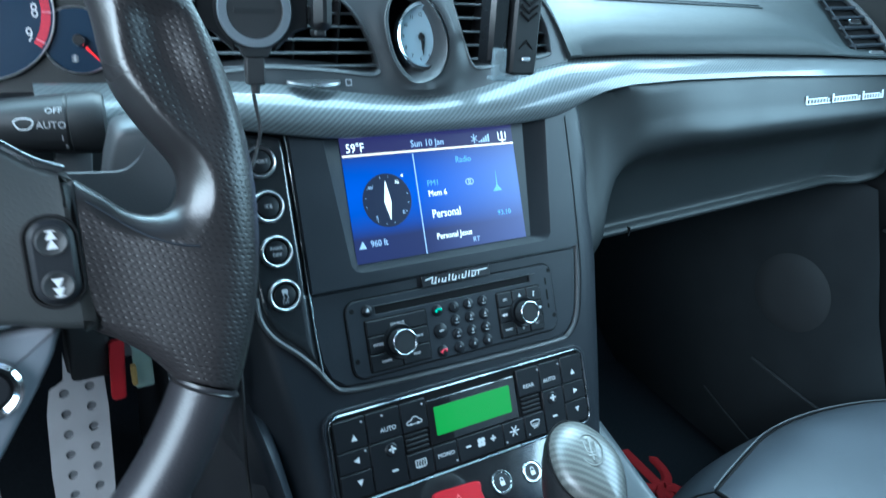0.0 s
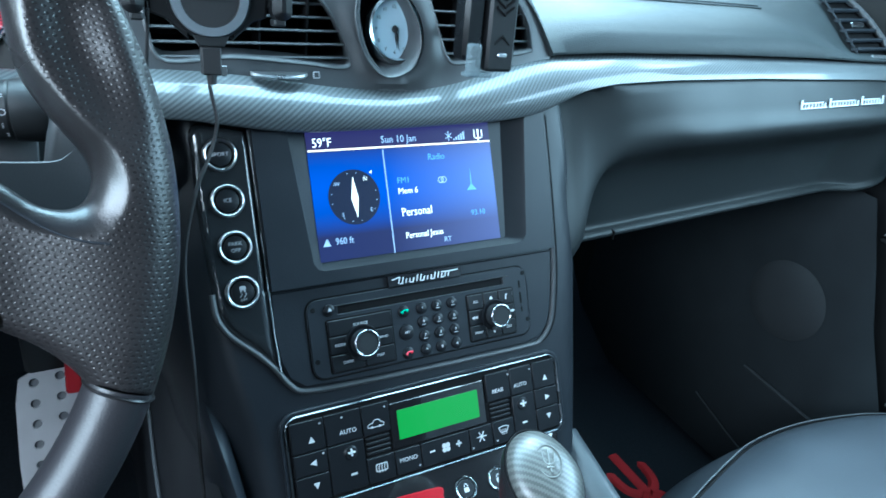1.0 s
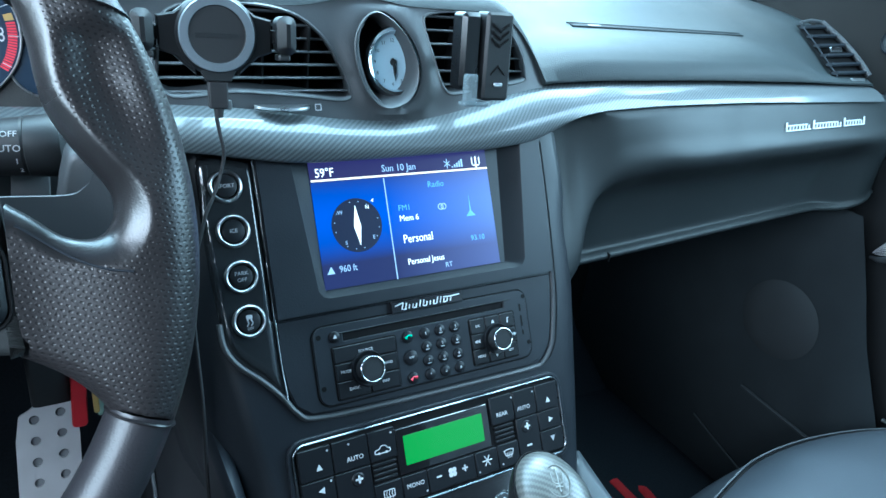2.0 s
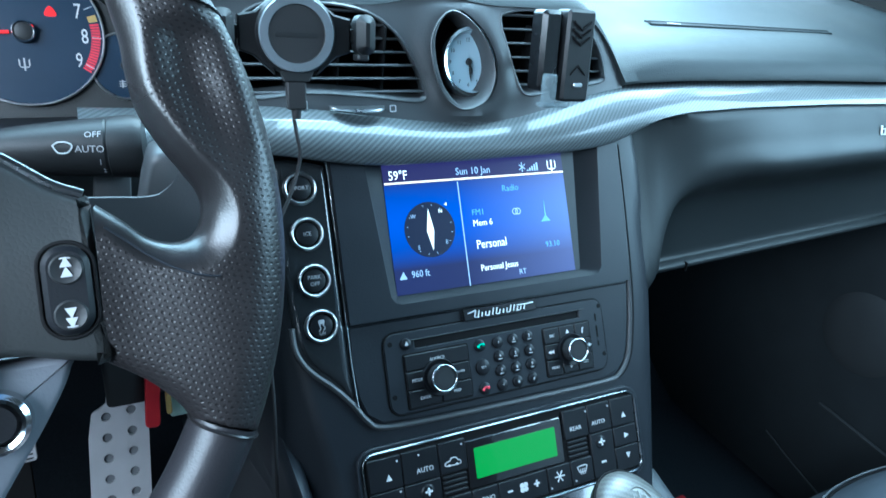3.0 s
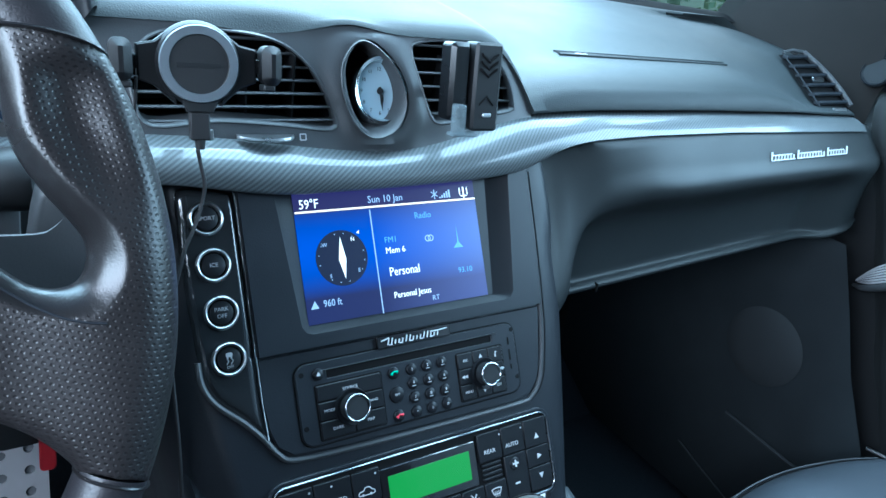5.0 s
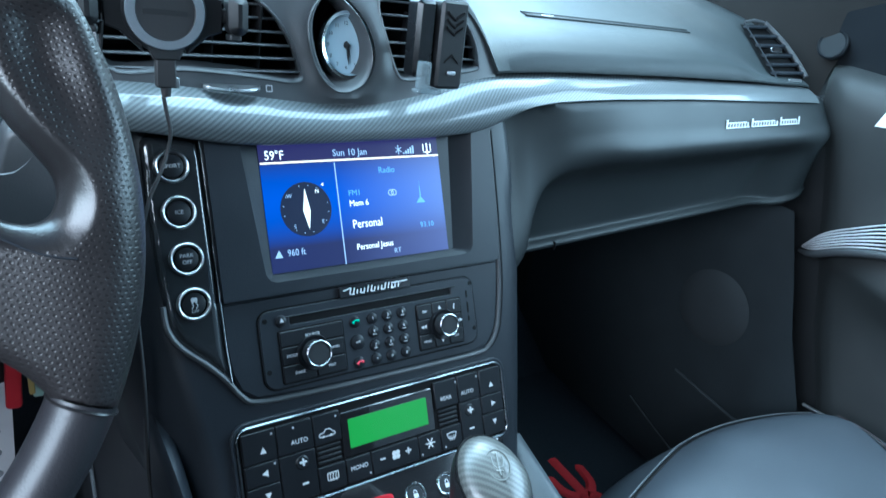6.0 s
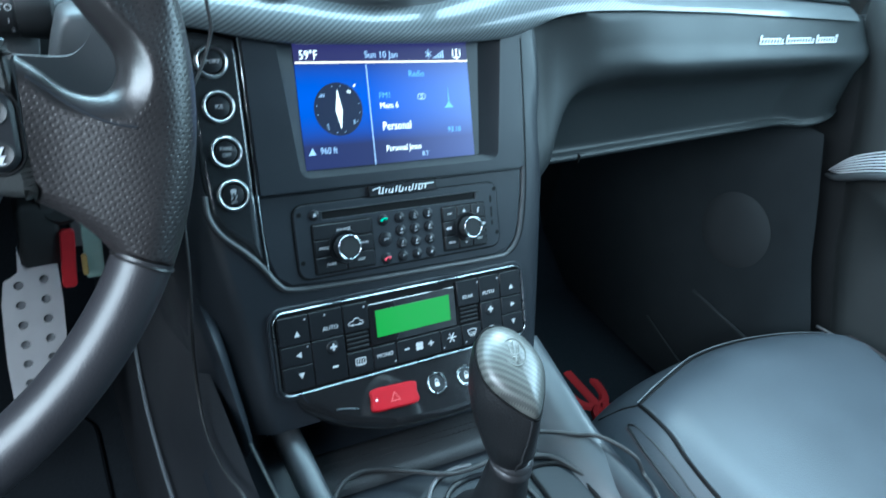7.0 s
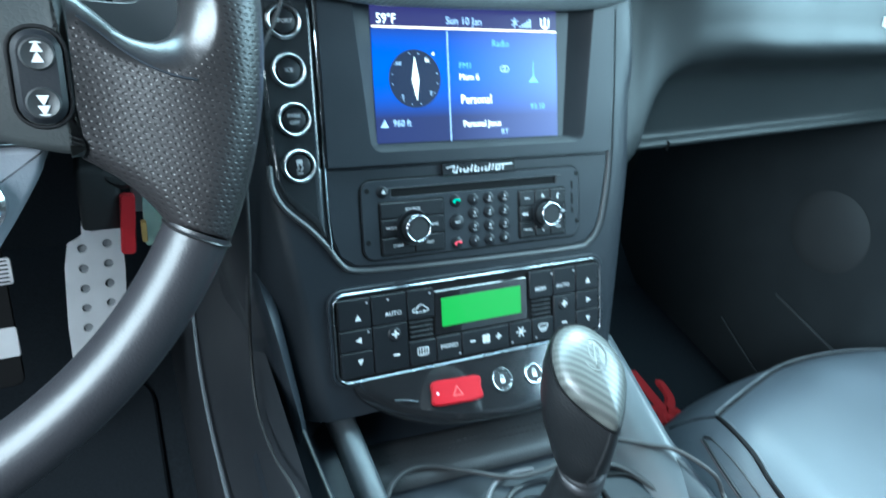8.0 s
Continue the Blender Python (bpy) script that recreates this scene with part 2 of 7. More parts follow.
def screen_blue():
    """The lit display: deep blue, brighter at the compass, greyer to the right."""
    m, t, p = nodes_of("screen_blue")
    c = t.nodes.new("ShaderNodeTexCoord")
    s = t.nodes.new("ShaderNodeSeparateXYZ")
    t.links.new(c.outputs["Object"], s.inputs[0])
    x, y = s.outputs[0], s.outputs[1]
    right = t.nodes.new("ShaderNodeMapRange")
    right.inputs["From Min"].default_value, right.inputs["From Max"].default_value = -0.02, 0.08
    t.links.new(x, right.inputs["Value"])
    band = math_node(t, "SUBTRACT", y, -0.027)
    band = math_node(t, "SUBTRACT", 1.0, math_node(t, "MULTIPLY", math_node(t, "MULTIPLY", band, band), 900.0))
    band = math_node(t, "MAXIMUM", band, 0.0)
    left_side = mix_col(t, band, (0.016, 0.019, 0.075), (0.010, 0.068, 0.42))
    right_side = mix_col(t, band, (0.085, 0.095, 0.24), (0.125, 0.18, 0.46))
    col = mix_col(t, right.outputs[0], left_side, right_side)
    top = math_node(t, "GREATER_THAN", y, 0.0)
    col = mix_col(t, top, col, (0.022, 0.018, 0.075))
    t.links.new(col, p.inputs["Emission Color"])
    p.inputs["Emission Strength"].default_value = 1.0
    p.inputs["Base Color"].default_value = (0.01, 0.01, 0.012, 1)
    p.inputs["Roughness"].default_value = 0.3
    p.inputs["Specular IOR Level"].default_value = 0.2
    return m


SCREEN_BLUE = screen_blue()


def pane(name, tint=(0.93, 0.97, 0.95)):
    m, t, p = nodes_of(name)
    clear, shine = t.nodes.new("ShaderNodeBsdfTransparent"), t.nodes.new("ShaderNodeBsdfGlossy")
    clear.inputs[0].default_value = (*tint, 1)
    shine.inputs["Roughness"].default_value = 0.02
    fres = t.nodes.new("ShaderNodeFresnel")
    mix = t.nodes.new("ShaderNodeMixShader")
    t.links.new(math_node(t, "MULTIPLY", fres.outputs[0], 0.6), mix.inputs[0])
    t.links.new(clear.outputs[0], mix.inputs[1])
    t.links.new(shine.outputs[0], mix.inputs[2])
    t.links.new(mix.outputs[0], t.nodes["Material Output"].inputs[0])
    return m


GLASS = pane("window_glass")


def acrylic():
    m, t, p = nodes_of("clear_acrylic")
    clear, mix = t.nodes.new("ShaderNodeBsdfTransparent"), t.nodes.new("ShaderNodeMixShader")
    clear.inputs[0].default_value = (0.86, 0.90, 0.92, 1)
    p.inputs["Base Color"].default_value, p.inputs["Roughness"].default_value = (0.24, 0.28, 0.29, 1), 0.10
    t.links.new(math_node(t, "ADD", 0.30, math_node(t, "MULTIPLY", noise_node(t, 60), 0.2)), mix.inputs[0])
    t.links.new(clear.outputs[0], mix.inputs[1])
    t.links.new(p.outputs[0], mix.inputs[2])
    t.links.new(mix.outputs[0], t.nodes["Material Output"].inputs[0])
    return m


CLEAR = acrylic()


def foliage():
    m, t, p = nodes_of("far_foliage")
    n = noise_node(t, 1.6, 8)
    r = t.nodes.new("ShaderNodeValToRGB")
    r.color_ramp.elements[0].color, r.color_ramp.elements[1].color = (0.09, 0.12, 0.04, 1), (0.55, 0.60, 0.34, 1)
    r.color_ramp.elements[0].position, r.color_ramp.elements[1].position = 0.35, 0.65
    t.links.new(n, r.inputs[0])
    t.links.new(r.outputs[0], p.inputs["Base Color"])
    p.inputs["Roughness"].default_value = 0.9
    return m


FOLIAGE = foliage()
GRASS = pbr("grass", (0.10, 0.14, 0.05), 0.95, var=0.5, scale=2.0, bump=0.5, bscale=40)

from mathutils.geometry import delaunay_2d_cdt

# ---- building helpers ----
def part(name, bm, material, parent=None, label="", sharp=38, m=None):
    """Links a bmesh as one mesh object under a thing or a part."""
    bmesh.ops.recalc_face_normals(bm, faces=bm.faces)
    data = bpy.data.meshes.new(name)
    bm.to_mesh(data)
    bm.free()
    data.materials.append(material)
    data.shade_smooth()
    data.set_sharp_from_angle(angle=radians(sharp))
    ob = new(name, data)
    ob.parent = parent
    if m is not None:
        ob.matrix_basis = m
    if label:
        ob["label"] = label
    return ob


def thing(name, label, category, m=None, group="", kind=""):
    ob = new(name)
    ob.empty_display_size = 0.02
    if m is not None:
        ob.matrix_basis = m
    return tagged(ob, label, category, group, kind)


def rr(cx, cy, w, h, r, n=4):
    """A rounded rectangle, counter-clockwise."""
    out = []
    for sx, sy, a0 in ((1, 1, 0), (-1, 1, 90), (-1, -1, 180), (1, -1, 270)):
        for i in range(n + 1):
            a = radians(a0 + 90 * i / n)
            out.append((cx + sx * (w / 2 - r) + r * math.cos(a), cy + sy * (h / 2 - r) + r * math.sin(a)))
    return out


def disc(cx, cy, r, n=28):
    return [(cx + r * math.cos(2 * math.pi * i / n), cy + r * math.sin(2 * math.pi * i / n)) for i in range(n)]


def grown(pts, d):
    """A counter-clockwise outline moved outwards by d."""
    out, n = [], len(pts)
    for i in range(n):
        a, b, c = Vector(pts[i - 1]), Vector(pts[i]), Vector(pts[(i + 1) % n])
        e, f = (b - a), (c - b)
        if e.length < 1e-7 or f.length < 1e-7:
            out.append(tuple(b))
            continue
        n1, n2 = Vector((e.y, -e.x)).normalized(), Vector((f.y, -f.x)).normalized()
        k = n1 + n2
        k = k / max(k.dot(k) / 2, 0.3)
        out.append((b.x + k.x * d, b.y + k.y * d))
    return out


def smooth_closed(pts, n=6):
    """A closed smooth outline through the points."""
    out, c = [], len(pts)
    for i in range(c):
        p0, p1, p2, p3 = (Vector(pts[(i + k) % c]) for k in (-1, 0, 1, 2))
        for j in range(n):
            s = j / n
            q = 0.5 * (2 * p1 + (p2 - p0) * s + (2 * p0 - 5 * p1 + 4 * p2 - p3) * s * s + (3 * p1 - p0 - 3 * p2 + p3) * s ** 3)
            out.append(tuple(q))
    return out


def smooth_open(pts, n=8):
    pts = [Vector(p) for p in pts]
    ext = [2 * pts[0] - pts[1], *pts, 2 * pts[-1] - pts[-2]]
    out = []
    for i in range(1, len(ext) - 2):
        p0, p1, p2, p3 = ext[i - 1 : i + 3]
        for j in range(n):
            s = j / n
            out.append(0.5 * (2 * p1 + (p2 - p0) * s + (2 * p0 - 5 * p1 + 4 * p2 - p3) * s * s + (3 * p1 - p0 - 3 * p2 + p3) * s ** 3))
    out.append(pts[-1].copy())
    return out


def prism(bm, pts, z0, z1, ch=0.0005):
    """An outline raised from z0 to z1 with a chamfered top edge."""
    rings = [[(x, y, z0) for x, y in pts], [(x, y, z1 - ch) for x, y in pts], [(x, y, z1) for x, y in grown(pts, -ch)]]
    if ch <= 0:
        rings = [rings[0], [(x, y, z1) for x, y in pts]]
    vs = [[bm.verts.new(p) for p in r] for r in rings]
    n = len(pts)
    for a, b in zip(vs, vs[1:]):
        for i in range(n):
            bm.faces.new((a[i], a[(i + 1) % n], b[(i + 1) % n], b[i]))
    bm.faces.new(vs[-1])
    bm.faces.new(vs[0][::-1])
    return bm


def ring_prism(bm, outer, inner, z0, z1, ch=0.0004):
    """A raised band between two outlines with as many points."""
    rings = [[(x, y, z0) for x, y in outer], [(x, y, z1 - ch) for x, y in outer], [(x, y, z1) for x, y in grown(outer, -ch)],
             [(x, y, z1) for x, y in grown(inner, ch)], [(x, y, z1 - ch) for x, y in inner], [(x, y, z0) for x, y in inner]]
    vs = [[bm.verts.new(p) for p in r] for r in rings]
    n = len(outer)
    for a, b in zip(vs, vs[1:] + vs[:1]):
        for i in range(n):
            bm.faces.new((a[i], a[(i + 1) % n], b[(i + 1) % n], b[i]))
    return bm


def plate(bm, outer, holes, place, deep):
    """A flat plate with holes: place maps the outline's plane into space, deep is the vector of its thickness."""
    deep = Vector(deep)
    loops = []
    for pts in (outer, *holes):
        vs = [bm.verts.new(place(*p)) for p in pts]
        loops.append(vs)
        for i in range(len(vs)):
            bm.edges.new((vs[i], vs[(i + 1) % len(vs)]))
    bmesh.ops.triangle_fill(bm, use_beauty=True, use_dissolve=False, edges=bm.edges[:])
    for vs in loops:
        low = [bm.verts.new(v.co + deep) for v in vs]
        for i in range(len(vs)):
            j = (i + 1) % len(vs)
            bm.faces.new((vs[i], vs[j], low[j], low[i]))
    return bm


def inside(x, y, poly):
    c, j = False, len(poly) - 1
    for i in range(len(poly)):
        (x0, y0), (x1, y1) = poly[i], poly[j]
        if (y0 > y) != (y1 > y) and x < (x1 - x0) * (y - y0) / (y1 - y0) + x0:
            c = not c
        j = i
    return c


def gap(x, y, line, closed=True):
    """Distance to a polyline, with the index and share of the nearest piece."""
    best, n = (9.0, 0, 0.0), len(line)
    for i in range(n if closed else n - 1):
        (x0, y0), (x1, y1) = line[i][:2], line[(i + 1) % n][:2]
        dx, dy = x1 - x0, y1 - y0
        s = max(0.0, min(1.0, ((x - x0) * dx + (y - y0) * dy) / max(1e-12, dx * dx + dy * dy)))
        d = math.hypot(x - x0 - s * dx, y - y0 - s * dy)
        if d < best[0]:
            best = (d, i, s)
    return best


def sheet(outer, holes, step, rings=(0.0004, 0.0010, 0.0020)):
    """Fills an outline with holes evenly: points, triangles and the number of edge points."""
    edge = [tuple(p) for p in outer]
    loops = [list(range(len(edge)))]
    for h in holes:
        loops.append(list(range(len(edge), len(edge) + len(h))))
        edge += [tuple(p) for p in h]
    pts = [Vector(p) for p in edge]
    polys = [outer, *holes]
    ok = lambda x, y, d: inside(x, y, outer) and not any(inside(x, y, h) for h in holes) and min(gap(x, y, q)[0] for q in polys) > d
    for d in rings:
        for k, q in enumerate(polys):
            for x, y in grown(q, -d if k == 0 else d):
                if ok(x, y, d * 0.85):
                    pts.append(Vector((x, y)))
    xs, ys = [p[0] for p in outer], [p[1] for p in outer]
    last = (rings[-1] if rings else 0) + step * 0.45
    for i in range(int((max(xs) - min(xs)) / step) + 1):
        for j in range(int((max(ys) - min(ys)) / step) + 1):
            x, y = min(xs) + step * (i + 0.5 * (j % 2)), min(ys) + step * j
            if ok(x, y, last):
                pts.append(Vector((x, y)))
    links = [(l[i], l[(i + 1) % len(l)]) for l in loops for i in range(len(l))]
    vs, _, fs, *_ = delaunay_2d_cdt(pts, links, [], 0, 1e-7)
    tris = []
    for f in fs:
        c = sum((vs[i] for i in f), Vector((0, 0))) / len(f)
        if inside(c.x, c.y, outer) and not any(inside(c.x, c.y, h) for h in holes):
            tris.append(f)
    return vs, tris, loops


def box(bm, x0, x1, y0, y1, z0, z1, ch=0.001):
    """A box with chamfered edges."""
    prism(bm, rr((x0 + x1) / 2, (y0 + y1) / 2, x1 - x0, y1 - y0, max(ch, 1e-4), 2), z0, z1, ch)
    return bm


def lathe(bm, profile, n=28, m=None):
    """(radius, height) pairs turned round the local z."""
    m = m or Matrix()
    rows = [[m @ Vector((r * math.cos(2 * math.pi * i / n), r * math.sin(2 * math.pi * i / n), z)) for i in range(n)] for r, z in profile]
    return loft(bm, rows, wrap=True, caps=Vector(profile[0]) != Vector(profile[-1]))


def loft(bm, rows, wrap=False, caps=False):
    """Quads over rows of points, with lengths in metres as UV."""
    uv = bm.loops.layers.uv.verify()
    vs = [[bm.verts.new(p) for p in r] for r in rows]
    n = len(rows[0])
    mid = n // 2
    us, run = [0.0], 0.0
    for a, b in zip(rows, rows[1:]):
        run += (Vector(b[mid]) - Vector(a[mid])).length
        us.append(run)
    big = max(rows, key=lambda r: sum((Vector(p) - Vector(q)).length for p, q in zip(r, r[1:])))
    ws = [0.0]
    for a, b in zip(big, [*big[1:], big[0]]):
        ws.append(ws[-1] + (Vector(b) - Vector(a)).length)
    for i in range(len(rows) - 1):
        for j in range(n if wrap else n - 1):
            k = (j + 1) % n
            try:
                f = bm.faces.new((vs[i][j], vs[i][k], vs[i + 1][k], vs[i + 1][j]))
            except ValueError:
                continue
            for loop, c in zip(f.loops, ((us[i], ws[j]), (us[i], ws[j + 1]), (us[i + 1], ws[j + 1]), (us[i + 1], ws[j]))):
                loop[uv].uv = c
    if caps:
        for r in (vs[0], vs[-1]):
            if (r[0].co - r[n // 2].co).length > 1e-6:
                bm.faces.new(r)
    bmesh.ops.remove_doubles(bm, verts=bm.verts[:], dist=1e-7)
    return bm


def tube(bm, pts, r, n=8):
    """A round cord along the points; r is a number or one per point."""
    pts = [Vector(p) for p in pts]
    side, rows = None, []
    for i, p in enumerate(pts):
        d = (pts[min(i + 1, len(pts) - 1)] - pts[max(i - 1, 0)]).normalized()
        if side is None:
            side = d.orthogonal().normalized()
        side = (side - d * side.dot(d)).normalized()
        up = d.cross(side)
        rad = r[i] if isinstance(r, (list, tuple)) else r
        rows.append([p + rad * (math.cos(2 * math.pi * k / n) * side + math.sin(2 * math.pi * k / n) * up) for k in range(n)])
    return loft(bm, rows, wrap=True, caps=True)


def letters(body, size, x, y, z, material, parent, name="lettering", centre=True, deep=0.00012, squeeze=1.0, turn=0.0):
    """Raised print in the parent's x-y plane."""
    c = bpy.data.curves.new(name, "FONT")
    c.body, c.size, c.extrude = body, size, deep
    c.align_x, c.align_y = ("CENTER" if centre else "LEFT"), "CENTER"
    c.resolution_u = 2
    tmp = bpy.data.objects.new(name, c)
    data = bpy.data.meshes.new_from_object(tmp)
    bpy.data.objects.remove(tmp)
    data.materials.clear()
    data.materials.append(material)
    ob = new(name, data)
    ob.parent = parent
    ob.matrix_basis = pose(x, y, z, 0, 0, turn) @ Matrix.Diagonal((squeeze, 1, 1, 1))
    return ob


def table(x, xs, ys):
    return float(np.interp(x, xs, ys))


def ease(x, a, b):
    s = min(1.0, max(0.0, (x - a) / (b - a)))
    return s * s * (3 - 2 * s)


# Stack frame: x across the car, y up the sloping face, z out of it; its origin is the middle of the screen's title line.
STACK = Matrix(((1, 0, 0, 0), (0, 0.5, -0.8660254, 0), (0, 0.8660254, 0.5, 0.66), (0, 0, 0, 1)))
# Wheel frame: x across, y up the wheel's plane, z to the driver.
WHEEL = Matrix.Translation((-0.375, -0.168, 0.722)) @ Matrix(((1, 0, 0, 0), (0, 0.42262, -0.90631, 0), (0, 0.90631, 0.42262, 0), (0, 0, 0, 1)))

# ---- the cabin shell ----
def slab(name, x0, x1, y0, y1, z0, z1, material, label, category, ch=0.004):
    return tagged(part(name, box(bmesh.new(), x0, x1, y0, y1, z0, z1, ch), material), label, category, kind="structure")


slab("floor", -0.74, 0.74, -1.7, 0.62, 0.0, 0.045, CARPET, "black carpeted cabin floor", "floor")
slab("firewall", -0.74, 0.74, 0.62, 0.66, 0.0, 0.70, CARPET, "black carpeted bulkhead in front of the footwells", "bulkhead")
# unseen wall and rail, added where a rear window would let light in
slab("wall_rear", -0.78, 0.78, -1.74, -1.70, 0.0, 1.14, HEADLINER, "unseen dark rear wall that shuts out light from behind", "wall")
slab("closer_rear", -0.78, 0.78, -1.74, -1.70, 1.14, 1.24, HEADLINER, "unseen dark rail closing the gap above the rear wall", "trim")
slab("ceiling", -0.62, 0.62, -1.74, -0.10, 1.22, 1.25, HEADLINER, "dark grey cloth headliner", "ceiling")
slab("wall_left", -0.80, -0.74, -1.7, 0.62, 0.0, 0.76, PLASTIC, "black plastic side wall beside the driver", "wall")
slab("wall_right", 0.742, 0.80, -1.7, 0.62, 0.0, 0.70, PLASTIC, "black side body beyond the passenger door", "wall")
# unseen side panels, added to keep light off the dashboard from behind
slab("wall_rear_left", -0.80, -0.74, -1.7, -0.80, 0.76, 1.24, HEADLINER, "unseen dark rear side panel that shuts out light", "wall")
slab("wall_rear_right", 0.74, 0.80, -1.7, -0.80, 0.76, 1.24, HEADLINER, "unseen dark rear side panel that shuts out light", "wall")


def pad_back(x):
    """The windscreen's foot, which sweeps back towards the sides."""
    return 0.62 - 0.33 * (abs(x) / 0.68) ** 2.4


def pillar(side):
    lead = smooth_open([(0.725, 0.325, 0.70), (0.712, 0.315, 0.79), (0.690, 0.225, 0.90), (0.655, 0.085, 1.05), (0.600, -0.10, 1.235)], 6)
    trail = smooth_open([(0.742, 0.050, 0.70), (0.738, 0.040, 0.76), (0.722, -0.015, 0.87), (0.690, -0.10, 1.03), (0.622, -0.21, 1.235)], 6)
    rows = []
    for a, b in zip(lead, trail):
        ring = [a, a.lerp(b, 0.2) + Vector((-0.014, 0, 0)), a.lerp(b, 0.5) + Vector((-0.020, 0, 0)), a.lerp(b, 0.8) + Vector((-0.014, 0, 0)), b, b + Vector((0.05, 0.01, 0)), a + Vector((0.05, 0.02, 0))]
        rows.append([Vector((side * p.x, p.y, p.z)) for p in ring])
    ob = part("pillar", loft(bmesh.new(), rows, True, True), HEADLINER)
    return tagged(ob, "dark grey trimmed windscreen pillar", "pillar", "windscreen pillars", "structure")


pillar(1)
pillar(-1)


def windscreen():
    rows = []
    for i in range(15):
        x = -0.70 + 1.40 * i / 14
        top = -0.06 - 0.10 * (abs(x) / 0.7) ** 2
        b = pad_back(x) + 0.02
        rows.append([(x, b + (top - b) * s, 0.790 + (1.225 - 0.790) * (s ** 0.9)) for s in (0, 0.25, 0.5, 0.75, 1)])
    ob = part("window_1", loft(bmesh.new(), rows), GLASS)
    ob.visible_shadow = False
    tagged(ob, "clear curved windscreen above the dashboard", "windscreen", kind="structure")
    rows = []
    for i in range(29):
        x = -0.70 + 1.40 * i / 28
        b = pad_back(x)
        rows.append([(x, b - 0.004, 0.796), (x, b + 0.010, 0.803), (x, b + 0.03, 0.806), (x, b + 0.05, 0.79), (x, b + 0.06, 0.60)])
    tagged(part("trim", loft(bmesh.new(), rows), DARK), "black border strip at the foot of the windscreen", "trim", kind="structure")


windscreen()


def side_window(name, side):
    bm = bmesh.new()
    rows = [[(side * 0.755, y, 0.745), (side * 0.735, y, 0.90), (side * 0.66, y, 1.12), (side * 0.61, y, 1.235)] for y in (0.10, -0.30, -0.70, -1.0)]
    ob = part(name, loft(bm, rows), GLASS)
    ob.visible_shadow = False
    return tagged(ob, "clear side window of a car door", "window", kind="structure")


side_window("window_2", -1)
side_window("window_3", 1)


def outside():
    bm = bmesh.new()
    n = 40
    rows = [[(r * math.cos(2 * math.pi * i / n), r * math.sin(2 * math.pi * i / n), -0.45) for i in range(n)] for r in (0.0001, 1, 4, 12, 40, 160, 900)]
    loft(bm, rows, True)
    tagged(part("ground", bm, GRASS), "grassy ground outside the car", "ground", kind="structure")
    rng = random.Random(4)
    bm = bmesh.new()
    for k in range(11000):
        a, r, z = rng.uniform(0.05, math.pi - 0.05), rng.uniform(11, 15), rng.uniform(-0.5, 2.6) - abs(rng.gauss(0, 0.3))
        c = Vector((r * math.cos(a), r * math.sin(a), z))
        s = rng.uniform(0.05, 0.16)
        ax = Vector((rng.gauss(0, 1), rng.gauss(0, 1), rng.gauss(0, 1))).normalized()
        p, q = ax.orthogonal().normalized() * s, ax.cross(ax.orthogonal()).normalized() * s
        vs = [bm.verts.new(c + v) for v in (p, (p + q) * 0.6, q, -p * 0.7, -q * 0.8)]
        bm.faces.new(vs)
    tagged(part("backdrop", bm, FOLIAGE), "blurred pale green bushes beyond the windscreen", "bushes", kind="stuff")


outside()

# ---- dashboard ----
dash = thing("dashboard", "dark grey soft-touch dashboard with a carbon trim band", "dashboard", pose(0, 0.3, 0.70))
D0 = pose(0, -0.3, -0.70)
XS = [-0.70 + 0.54 * i / 18 for i in range(18)] + [-0.16 + 0.24 * i / 40 for i in range(40)] + [0.08 + 0.08 * i / 32 for i in range(32)] + [0.16 + 0.52 * i / 26 for i in range(27)]
TRIM_UP = ([-0.70, -0.26, -0.154, -0.118, -0.078, -0.039, 0.004, 0.034, 0.060, 0.090, 0.115, 0.144, 0.21, 0.366, 0.512, 0.652],
           [0.716, 0.714, 0.711, 0.7085, 0.704, 0.700, 0.698, 0.700, 0.7042, 0.7105, 0.7158, 0.720, 0.722, 0.722, 0.720, 0.717])
TRIM_LOW = ([-0.70, -0.26, -0.153, -0.127, -0.10, -0.08, -0.02, 0.027, 0.069, 0.097, 0.118, 0.137, 0.165, 0.197, 0.268, 0.392, 0.625, 0.66],
            [0.690, 0.690, 0.687, 0.682, 0.677, 0.675, 0.675, 0.676, 0.677, 0.679, 0.681, 0.688, 0.6995, 0.704, 0.707, 0.708, 0.705, 0.7045])


def mellow(x, tab, w=0.012):
    return sum(table(x + d * w, *tab) for d in (-1, -0.5, 0, 0.5, 1)) / 5


def brow(x):
    """Height of the pad's front lip over the vents, dropping round the passenger-side vent."""
    z = 0.7775 + 0.0055 * math.exp(-((x + 0.022) / 0.026) ** 2) - 0.004 * math.exp(-((x + 0.085) / 0.03) ** 2)
    return z


def wrap(x):
    s = min(1.0, max(0.0, (x - 0.088) / 0.054))
    return s ** 2.6 if s < 1 else 1.0


def fascia_y(z):
    return 0.020 + (z - 0.700) * 0.40


